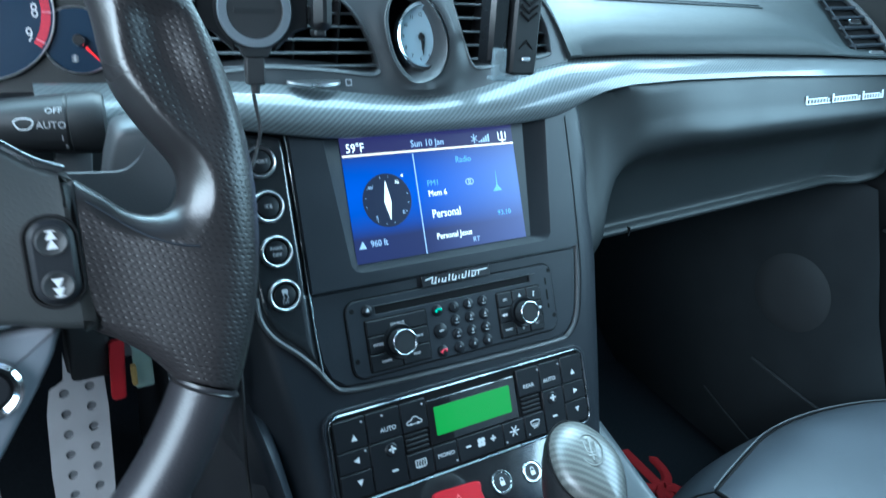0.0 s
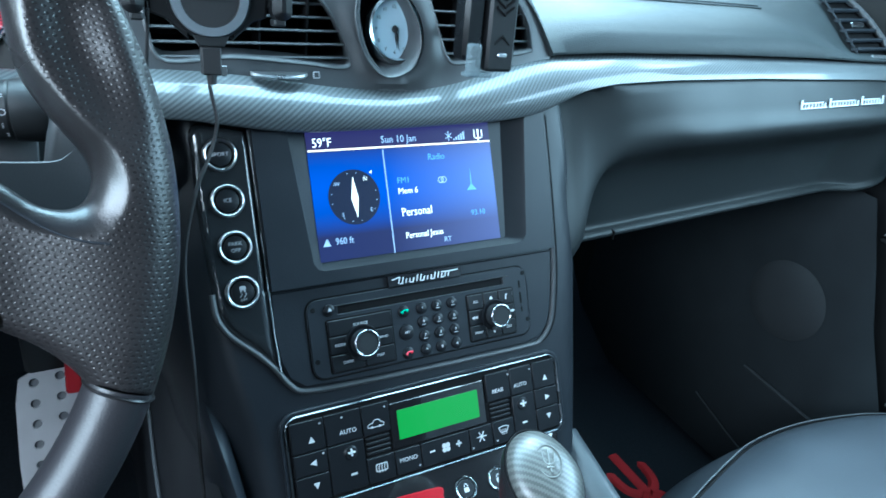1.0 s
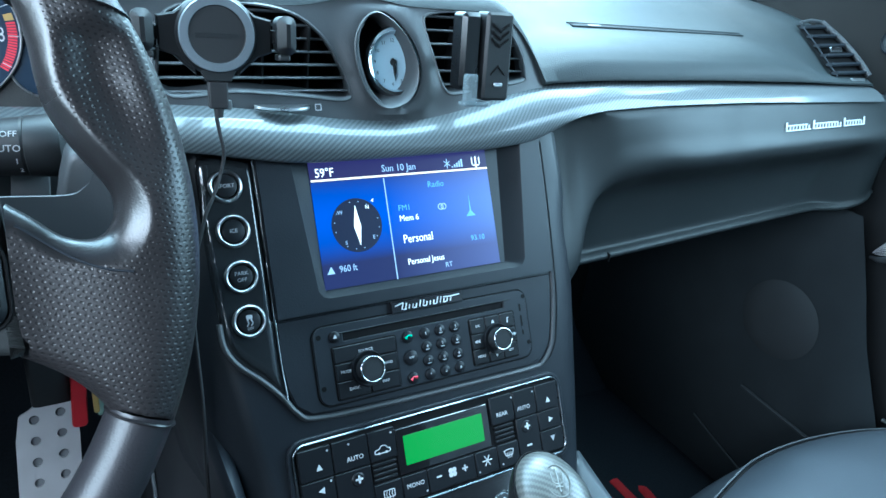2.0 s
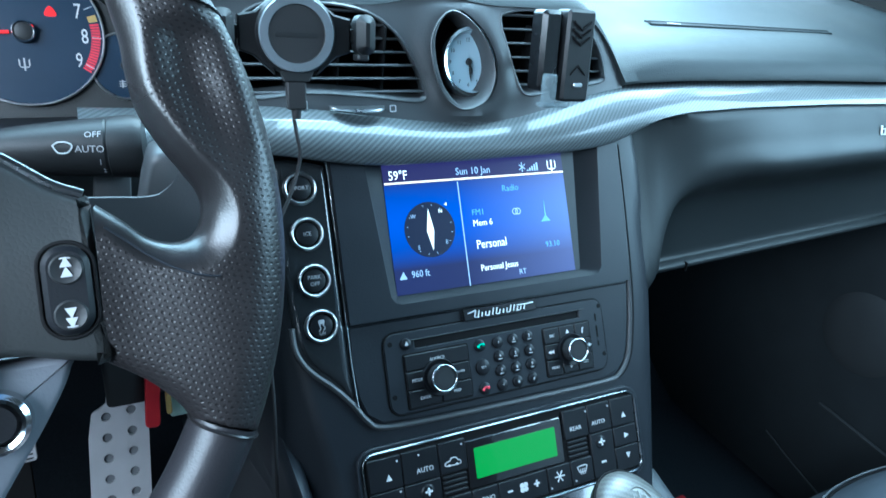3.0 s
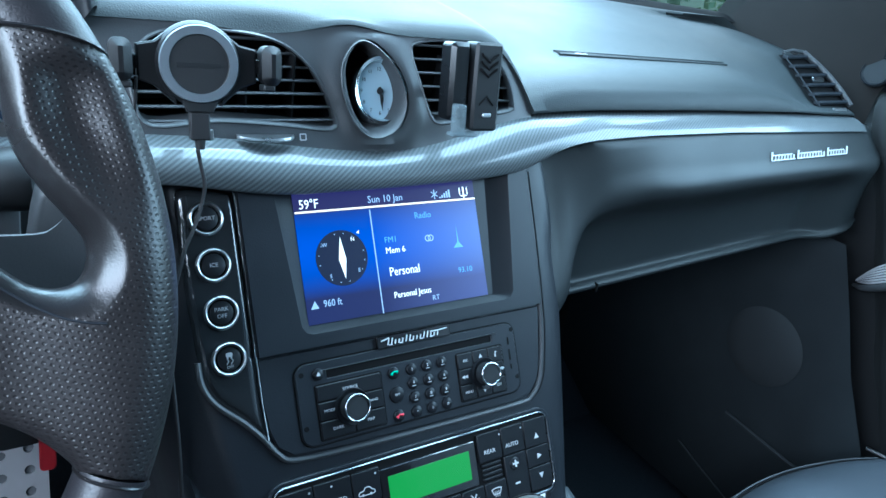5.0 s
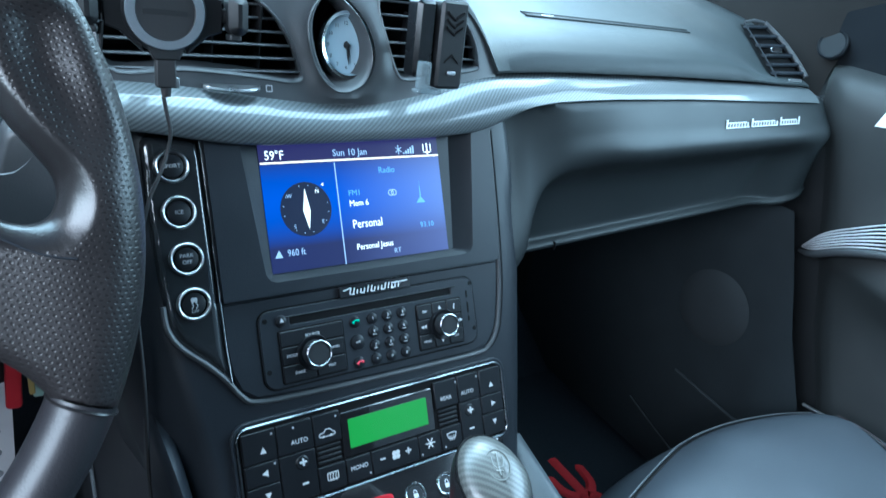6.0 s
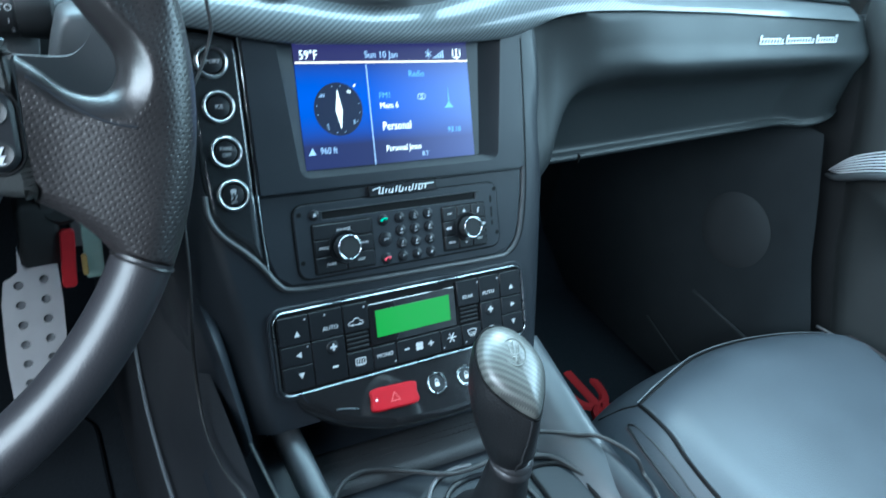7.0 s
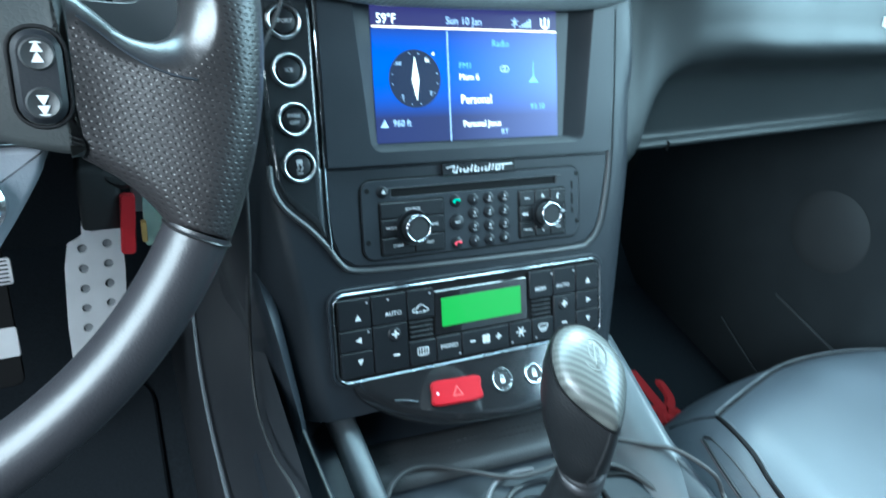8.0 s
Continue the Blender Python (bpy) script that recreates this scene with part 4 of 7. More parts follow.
# ---- centre stack ----
def housing():
    h = thing("centre_stack", "matt dark grey centre stack housing below the dashboard", "console", STACK)
    left = ([-0.31, -0.258, -0.228, -0.193, -0.150, -0.116, -0.088, 0.03], [-0.122, -0.129, -0.133, -0.1375, -0.1445, -0.151, -0.155, -0.156])
    right = ([-0.31, -0.256, -0.203, -0.150, -0.092, 0.014, 0.03], [0.130, 0.137, 0.145, 0.152, 0.160, 0.156, 0.156])
    rows = []
    for i in range(35):
        v = 0.028 - 0.298 * i / 34
        a, b = mellow(v, left, 0.02), mellow(v, right, 0.02)
        f = 0.014 + 0.004 * ease(v, -0.28, -0.1)
        r = ease(-v, 0.005, 0.075)
        rows.append([(a - 0.030, v, -0.16), (a - f - 0.012, v, -0.06), (a - f - 0.004, v, -0.032), (a - f, v, -0.022), (a - f + 0.002, v, -0.018), (a - 0.006, v, -0.010), (a - 0.001, v, -0.006), (a + 0.003, v, -0.003), (a + 0.008, v, -0.002),
                     (0, v, -0.002), (b - 0.024, v, -0.002), (b - 0.016, v, -0.0022 - 0.001 * r), (b - 0.008, v, -0.0026 - 0.0035 * r), (b - 0.002, v, -0.004 - 0.008 * r), (b, v, -0.007 - 0.013 * r), (b + 0.001, v, -0.05), (b + 0.012, v, -0.16)])
    part("housing", loft(bmesh.new(), rows), PANEL, h, "", 60)
    outline = [(-0.114, -0.0935), (-0.1145, -0.120), (-0.1125, -0.140), (-0.108, -0.153), (-0.098, -0.1605), (-0.06, -0.163), (0.0, -0.1645), (0.088, -0.1655), (0.103, -0.1625), (0.112, -0.153), (0.1165, -0.140), (0.1225, -0.105), (0.1235, -0.0935)]
    bm = bmesh.new()
    prism(bm, outline, -0.004, 0.0005, 0.0008)
    part("lower_panel", bm, PANEL, h)
    edge = [(-0.151, -0.088), (-0.150, -0.103), (-0.143, -0.1165), (-0.128, -0.131), (-0.1165, -0.1445), (-0.1085, -0.1565), (-0.098, -0.1635), (-0.06, -0.1660), (0.0, -0.1675), (0.089, -0.1685), (0.105, -0.1655), (0.1148, -0.155), (0.120, -0.140), (0.126, -0.105), (0.1295, -0.045), (0.131, 0.02)]
    # paler than the housing: the chamfer's highlight is put into the bead's colour
    bm = tube(bmesh.new(), smooth_open([(x, y, -0.0012) for x, y in edge], 5), 0.0021, 8)
    part("edge_bead", bm, FASCIA, h, "bead along the panel's edge, pale for its highlight")
    bm = tube(bmesh.new(), smooth_open([(x + 0.0030 * ease(x, 0.08, 0.11), y, -0.0026) for x, y in edge], 5), 0.0021, 8)
    part("edge_groove", bm, DARK, h, "dark groove beside the bead")
    return h


stack = housing()


def screen_unit():
    s = thing("infotainment_screen", "lit colour navigation display in a dark recessed bezel", "screen", STACK)
    outer = [(-0.1135, 0.024), (-0.1135, -0.0915), (0.1238, -0.0915), (0.1272, -0.044), (0.1287, 0.024)]
    hole = [(-0.0905, 0.0195), (-0.0825, -0.077), (-0.0795, -0.0815), (-0.075, -0.083), (0.088, -0.083), (0.094, -0.0815), (0.0975, -0.077), (0.1085, 0.0195)]
    inner = [(-0.0756, 0.0165), (-0.0750, -0.0758), (-0.0748, -0.0769), (-0.0740, -0.0772), (0.0785, -0.0774), (0.0800, -0.0772), (0.0808, -0.076), (0.0880, 0.0165)]
    bm = plate(bmesh.new(), outer, [hole[::-1]], lambda x, y: (x, y, 0.0045), (0, 0, -0.007))
    part("bezel", bm, PANEL, s, "", 30)
    # walls coloured darker than the bezel, for the shade in the recess
    bm = loft(bmesh.new(), [[(x, y, 0.0045) for x, y in hole], [(x, y, 0.0035) for x, y in grown(hole, -0.0012)], [(x, y, -0.0022) for x, y in inner]], True)
    part("recess", bm, RECESS, s, "", 30)
    bm = prism(bmesh.new(), [(0.0762, -0.0784), (0.0885, -0.0784), (0.0885, 0.0164), (0.0762, 0.0164)], -0.004, -0.0022, 0)
    part("side_strip", bm, DARK, s, "black strip beside the display")
    bm = prism(bmesh.new(), [(-0.0755, -0.0772), (0.0764, -0.0772), (0.0764, 0.0164), (-0.0755, 0.0164)], -0.004, -0.0016, 0)
    disp = part("display", bm, SCREEN_BLUE, s, "bright blue lit display")
    z = -0.0014

    def rect(name, x0, x1, y0, y1, m):
        return part(name, prism(bmesh.new(), [(x0, y0), (x1, y0), (x1, y1), (x0, y1)], z - 0.0001, z + 0.0001, 0), m, disp)

    rect("title_line", -0.0750, 0.0762, 0.0004, 0.0018, SCREEN_LINE)
    rect("divider", -0.0184, -0.0176, -0.0775, -0.0007, SCREEN_PALE)
    letters("59°F", 0.0092, -0.0715, 0.0062, z, SCREEN_WHITE, disp, centre=False, squeeze=0.85)
    letters("Sun 10 Jan", 0.0074, -0.004, 0.0064, z, SCREEN_PALE, disp, squeeze=0.95)
    letters("Radio", 0.0068, 0.026, -0.0085, z, SCREEN_CYAN, disp, squeeze=0.95)
    letters("FM1", 0.0062, -0.0095, -0.0245, z, SCREEN_CYAN, disp, centre=False)
    letters("Mem 6", 0.0066, -0.0095, -0.0325, z, SCREEN_WHITE, disp, centre=False, squeeze=0.9)
    letters("Personal", 0.0092, -0.0088, -0.0485, z, SCREEN_WHITE, disp, centre=False, squeeze=0.82)
    letters("93.10", 0.0060, 0.0580, -0.0545, z, SCREEN_CYAN, disp)
    letters("Personal Jesus", 0.0066, -0.0075, -0.0660, z, SCREEN_WHITE, disp, centre=False, squeeze=0.85)
    letters("RT", 0.0055, 0.0280, -0.0725, z, SCREEN_PALE, disp)
    letters("960 ft", 0.0070, -0.0630, -0.0640, z, SCREEN_PALE, disp, centre=False, squeeze=0.85)
    part("altitude_mark", prism(bmesh.new(), [(-0.0725, -0.0665), (-0.0665, -0.0665), (-0.0690, -0.0610)], z, z + 0.0001, 0), SCREEN_PALE, disp)
    # compass
    cx, cy, r = -0.0445, -0.0335, 0.0196
    part("compass_dial", prism(bmesh.new(), disc(cx, cy, r, 40), z - 0.0001, z + 0.00005, 0), SCREEN_DARK, disp)
    part("compass_ring", ring_prism(bmesh.new(), disc(cx, cy, r + 0.0003, 40), disc(cx, cy, r - 0.0003, 40), z, z + 0.0001, 0.00003), SCREEN_DARK, disp)
    for k in range(16):
        a = math.pi * 2 * k / 16 + 0.6
        if k % 4:
            p = (cx + 0.0175 * math.cos(a), cy + 0.0175 * math.sin(a))
            part("tick", prism(bmesh.new(), disc(*p, 0.0004, 6), z, z + 0.0001, 0), SCREEN_PALE, disp)
    for ch, a in (("N", 52), ("E", -40), ("S", -130), ("W", 140)):
        letters(ch, 0.0040, cx + 0.0158 * math.cos(radians(a)), cy + 0.0158 * math.sin(radians(a)), z + 0.0001, SCREEN_WHITE if ch == "N" else SCREEN_PALE, disp)
    part("compass_needle", prism(bmesh.new(), [(cx - 0.0026, cy - 0.001), (cx + 0.0008, cy - 0.0150), (cx + 0.0030, cy - 0.001), (cx + 0.0002, cy + 0.0150)], z, z + 0.0002, 0), SCREEN_WHITE, disp)
    part("pointer", prism(bmesh.new(), [(cx + 0.0135, cy + 0.0170), (cx + 0.0155, cy + 0.0185), (cx + 0.0152, cy + 0.0160)], z, z + 0.0002, 0), SCREEN_WHITE, disp)
    # status marks
    for k in range(5):
        rect("signal_bar", 0.0430 + 0.0022 * k, 0.0444 + 0.0022 * k, 0.0035, 0.0045 + 0.0013 * k, SCREEN_PALE)
    for q in ([(0.0385, 0.003), (0.0392, 0.003), (0.0392, 0.0105), (0.0385, 0.0105)], [(0.036, 0.0085), (0.0415, 0.0048), (0.0419, 0.0053), (0.0364, 0.009)], [(0.036, 0.005), (0.0364, 0.0045), (0.0419, 0.0085), (0.0415, 0.009)]):
        part("wireless_mark", prism(bmesh.new(), q, z, z + 0.0001, 0), SCREEN_PALE, disp)
    for q in ([(0.0655, 0.002), (0.0665, 0.002), (0.0667, 0.011), (0.0653, 0.011)], [(0.062, 0.0055), (0.0628, 0.0045), (0.063, 0.010), (0.0622, 0.011)], [(0.0692, 0.0045), (0.07, 0.0055), (0.0698, 0.011), (0.069, 0.010)], [(0.062, 0.0045), (0.070, 0.0045), (0.068, 0.0035), (0.064, 0.0035)]):
        part("emblem_mark", prism(bmesh.new(), q, z, z + 0.0001, 0), SCREEN_WHITE, disp)
    for dx in (-0.0013, 0.0013):
        part("stereo_mark", ring_prism(bmesh.new(), disc(0.0290 + dx, -0.0265, 0.0026, 20), disc(0.0290 + dx, -0.0265, 0.0018, 20), z, z + 0.0001, 0.00003), SCREEN_PALE, disp)
    part("mast_mark", prism(bmesh.new(), [(0.0500, -0.0365), (0.0590, -0.0365), (0.0552, -0.0320), (0.0546, -0.0190), (0.0540, -0.0320)], z, z + 0.0001, 0), SCREEN_CYAN, disp)


screen_unit()


def push_button(x, y, word, sign=False):
    b = thing("push_button", "round black push button in a chrome ring" + (" marked " + word if word else " with a skid symbol"), "button", STACK @ pose(x, y, 0.0012), "round dashboard buttons")
    part("ring", lathe(bmesh.new(), [(0.0085, -0.002), (0.0086, 0.0006), (0.0089, 0.0018), (0.0094, 0.0026), (0.0099, 0.0028), (0.0105, 0.0025), (0.0110, 0.0016), (0.0113, 0.0004), (0.0113, -0.003)], 48), SATIN, b, "chrome ring")
    part("cap", lathe(bmesh.new(), [(0.0, 0.0012), (0.0066, 0.0014), (0.0074, 0.0010), (0.0077, -0.0006), (0.0083, -0.0008), (0.0086, 0.0002), (0.0086, -0.002)], 36), KEYCAP, b)
    lines = word.split()
    for k, w in enumerate(lines):
        letters(w, 0.0037, 0, 0.0022 * (len(lines) - 1) - 0.0044 * k, 0.0014, DIM, b)
    if not word:
        for q in (rr(0, 0.0028, 0.0042, 0.0028, 0.0009, 2), rr(-0.0012, 0.0008, 0.001, 0.0014, 0.0002, 1), rr(0.0012, 0.0008, 0.001, 0.0014, 0.0002, 1)):
            part("mark", prism(bmesh.new(), q, 0.0012, 0.0016, 0.0001), DIM, b)
        for dx in (-0.0014, 0.0014):
            part("mark", tube(bmesh.new(), [(dx + 0.0007 * math.sin(k), -0.0003 - 0.0006 * k, 0.0014) for k in range(6)], 0.0003, 5), DIM, b)
        letters("OFF", 0.0026, 0, -0.0050, 0.0013, DIM, b)
    return b


def button_strip():
    s = thing("switch_strip", "glossy black switch strip with a chrome edge line", "panel", STACK)
    right = [(-0.1155, 0.018), (-0.1150, 0.010), (-0.1150, -0.09), (-0.1150, -0.120), (-0.1140, -0.146)]
    left = smooth_open([(-0.118, -0.1415), (-0.1285, -0.1285), (-0.1420, -0.1150), (-0.1485, -0.102), (-0.1505, -0.085), (-0.1520, -0.06), (-0.1530, -0.03), (-0.1525, 0.0), (-0.1500, 0.022), (-0.130, 0.0215)], 4)
    outline = [(p.x, p.y) for p in left] + right
    bm = bmesh.new()
    pts, tris, loops = sheet(outline, [], 0.002)
    vs = []
    for q in pts:
        d = gap(q.x, q.y, outline)[0]
        vs.append(bm.verts.new((q.x, q.y, 0.0011 - 0.0016 * (1 - min(1.0, d / 0.0070)) ** 2 - 0.0012 * (1 - min(1.0, d / 0.0012)) ** 2)))
    for q in tris:
        bm.faces.new([vs[i] for i in q])
    skirt = [bm.verts.new((pts[i].x, pts[i].y, -0.009)) for i in loops[0]]
    for i in range(len(skirt)):
        j = (i + 1) % len(skirt)
        bm.faces.new((vs[loops[0][i]], skirt[i], skirt[j], vs[loops[0][j]]))
    part("panel", bm, STRIP, s, "", 60)
    part("edge_line", tube(bmesh.new(), [(x + 0.0002, y, 0.001) for x, y in right], 0.0006, 6), CHROME, s, "thin chrome line")
    for x, y, w in ((-0.135, 0.002, "SPORT"), (-0.134, -0.0282, "ICE"), (-0.133, -0.059, "PARK OFF"), (-0.132, -0.089, "")):
        push_button(x, y, w)


button_strip()


def key(parent, x0, x1, y0, y1, z, words="", size=0.0028, r=0.0008, h=0.0016, m=None):
    """One pressed-in rectangular key, in the parent's plane."""
    k = part("button", prism(bmesh.new(), rr((x0 + x1) / 2, (y0 + y1) / 2, x1 - x0 - 0.0006, y1 - y0 - 0.0006, r, 2), z - 0.002, z + h, 0.0005), m or KEYCAP, parent)
    if words:
        letters(words, size, (x0 + x1) / 2, (y0 + y1) / 2, z + h + 0.0001, PRINT, k)
    return k


def arrow(parent, x, y, z, deg, s=0.0028, m=None):
    q = [(x + s * math.cos(radians(deg + a)), y + s * math.sin(radians(deg + a))) for a in (0, 125, 235)]
    return part("arrow", prism(bmesh.new(), q, z, z + 0.0002, 0.00003), m or PRINT, parent)


def radio():
    r = thing("car_radio", "black radio and telephone unit with two chrome-ringed knobs", "radio", STACK)
    z = 0.0022
    slot = rr(0.0010, -0.1115, 0.140, 0.0060, 0.0008, 5)
    plate_o = rr(0.0010, -0.1300, 0.1850, 0.0555, 0.0085, 5)
    bm = ring_prism(bmesh.new(), plate_o, slot, -0.003, z, 0.0006)
    part("faceplate", bm, PANEL, r, "", 30)
    part("faceplate_groove", ring_prism(bmesh.new(), grown(plate_o, 0.0012), grown(plate_o, 0.0001), -0.002, 0.0011, 0.0002), DARK, r)
    # shallow slot: its near-black floor stands in for the shade of a deep one
    part("disc_slot", prism(bmesh.new(), grown(slot, 0.0005), -0.003, 0.0009, 0), DARK, r, "narrow dark disc slot")
    part("slot_lip", prism(bmesh.new(), rr(0.0010, -0.1084, 0.150, 0.0008, 0.0003, 2), z - 0.001, z + 0.0010, 0.0003), KEYCAP, r)
    # raised black discs and bars stand in for the shade in holes and slits
    for x, y in ((-0.087, -0.109), (-0.088, -0.145), (0.091, -0.108), (0.091, -0.146)):
        part("screw_hole", prism(bmesh.new(), disc(x, y, 0.0018, 14), z - 0.001, z + 0.0003, 0.0001), DARK, r)
    for y, h in ((-0.1165, 0.006), (-0.1275, 0.009), (-0.137, 0.004)):
        part("side_slit", prism(bmesh.new(), rr(0.0865, y, 0.0014, h, 0.0006, 2), z - 0.001, z + 0.0004, 0.0001), DARK, r)

    def round_key(x, y, rad, word="", mat=None, sub=False):
        k = part("key", lathe(bmesh.new(), [(0, 0.0019), (rad * 0.7, 0.0018), (rad * 0.93, 0.0011), (rad, 0.0), (rad, -0.002)], 20), KEYCAP, r, "", 38, pose(x, y, z))
        if word:
            letters(word, 0.0030 if len(word) == 1 else 0.0024, 0, 0.0007 if sub else 0, 0.0020, mat or PRINT, k)
        if sub:
            part("small_print", prism(bmesh.new(), rr(0, -0.0017, 0.0032, 0.0006, 0.0001, 1), 0.0017, 0.0019, 0), DIM, k)
        return k

    e = round_key(-0.0755, -0.1105, 0.0042)
    arrow(e, 0, 0.0002, 0.0019, 90, 0.0018)
    cols, rows = (-0.0040, 0.0092, 0.0224), (-0.1211, -0.1315, -0.1420, -0.1524)
    for i, row in enumerate(("123", "456", "789", "*0#")):
        for j, ch in enumerate(row):
            round_key(cols[j], rows[i], 0.0045, ch, sub=ch in "23456789")
    for y, m in ((-0.1211, GREEN_KEY), (-0.1522, RED_KEY)):
        k = round_key(-0.0188, y, 0.0046)
        q = smooth_open([(-0.0024, -0.0010, 0.0019), (-0.001, 0.0006, 0.0020), (0.001, 0.0010, 0.0020), (0.0026, 0.0002, 0.0019)], 4)
        n = len(q)
        part("handset_mark", tube(bmesh.new(), q, [0.0011 if i < 3 or i > n - 4 else 0.0006 for i in range(n)], 6), m, k)
    round_key(-0.0183, -0.1368, 0.0060, "RPT")

    # dark backing of the two key blocks
    for x0, x1, y0, y1 in ((-0.0794, -0.0283, -0.1559, -0.1171), (0.0350, 0.0796, -0.1554, -0.1173)):
        part("key_block", prism(bmesh.new(), rr((x0 + x1) / 2, (y0 + y1) / 2, x1 - x0, y1 - y0, 0.002, 3), z - 0.002, z + 0.0004, 0.0002), DARK, r)
    # source block
    for x0, x1, y0, y1, w in ((-0.0785, -0.0292, -0.1295, -0.1180, "SOURCE"), (-0.0785, -0.0625, -0.1425, -0.1297, "MODE"), (-0.0455, -0.0292, -0.1425, -0.1297, "BAND"), (-0.0785, -0.0535, -0.1550, -0.1427, "DARK"), (-0.0533, -0.0292, -0.1550, -0.1427, "MAP")):
        key(r, x0, x1, y0, y1, z, w, 0.0030 if w != "BAND" else 0.0025)
    # menu block
    for i, row in enumerate((("ESC", "u", "n"), ("l", "", "r"), ("MENU", "d", "LIST"))):
        for j, w in enumerate(row):
            x0, y1 = 0.0358 + 0.0143 * j, -0.1182 - 0.0121 * i
            k = key(r, x0, x0 + 0.0142, y1 - 0.0120, y1, z, w if len(w) > 1 else "", 0.0026)
            cx, cy = x0 + 0.0071, y1 - 0.006
            if w in ("u", "d"):
                arrow(k, cx, cy + (0.001 if w == "u" else -0.001), z + 0.0017, 90 if w == "u" else -90, 0.0019)
            if w in ("l", "r"):
                for d in (-0.0013, 0.0013):
                    arrow(k, cx + d + (-0.002 if w == "l" else 0.004), cy, z + 0.0017, 180 if w == "l" else 0, 0.0018)
            if w == "n":
                part("note_mark", prism(bmesh.new(), [(cx - 0.001, cy - 0.002), (cx + 0.0002, cy - 0.002), (cx + 0.0002, cy + 0.001), (cx + 0.0016, cy + 0.002), (cx - 0.0002, cy + 0.0022)], z + 0.0016, z + 0.0018, 0), PRINT, k)
    for x, y, rad in ((-0.0540, -0.1370, 0.0098), (0.0592, -0.1370, 0.0092)):
        part("knob_well", lathe(bmesh.new(), [(rad + 0.0006, 0.002), (rad + 0.0026, 0.0034), (rad + 0.0032, 0.002), (rad + 0.0032, -0.001)], 36), KEYCAP, r, "", 38, pose(x, y, z))
        kn = part("knob", lathe(bmesh.new(), [(0, 0.0108), (rad * 0.5, 0.0108), (rad - 0.0022, 0.0108), (rad - 0.0012, 0.0106), (rad - 0.0008, 0.0098), (rad - 0.0004, 0.0)], 40), KNOB, r, "black rotary knob", 60, pose(x, y, z))
        ring = [(rad - 0.0016 + 0.0008 + 0.0008 * math.cos(q), 0.0108 + 0.0010 * math.sin(q)) for q in [2 * math.pi * k / 12 for k in range(12)]]
        ring.append(ring[0])
        part("knob_ring", lathe(bmesh.new(), ring, 48), CHROME, kn, "chrome ring", 80)
    # maker's plaque, plain joined strokes
    p = part("plaque", prism(bmesh.new(), rr(0.0022, -0.0978, 0.0615, 0.0086, 0.0006, 2), z - 0.003, z + 0.0012, 0.0004), GLOSS, r, "black maker's plaque with silver strokes")
    zz = z + 0.0014
    runs = [[(-0.0262, -0.0968), (-0.0225, -0.0960), (-0.0195, -0.0953)], [(0.0150, -0.0964), (0.0220, -0.0966), (0.0296, -0.0962)]]
    for k in range(15):
        x, tall = -0.0212 + 0.0030 * k, (0.0048, 0.0046, 0.0030, 0.0029, 0.0031)[k % 5]
        runs.append([(x, -0.1003), (x + 0.32 * tall, -0.1003 + tall)])
    for k in range(5):
        x = -0.0200 + 0.0086 * k
        runs.append([(x, -0.1003), (x + 0.0026, -0.1003)])
    for run in runs:
        part("silver_stroke", tube(bmesh.new(), [(x + 0.0006, y, zz) for x, y in run], 0.00046, 5), BRIGHT, p)


radio()


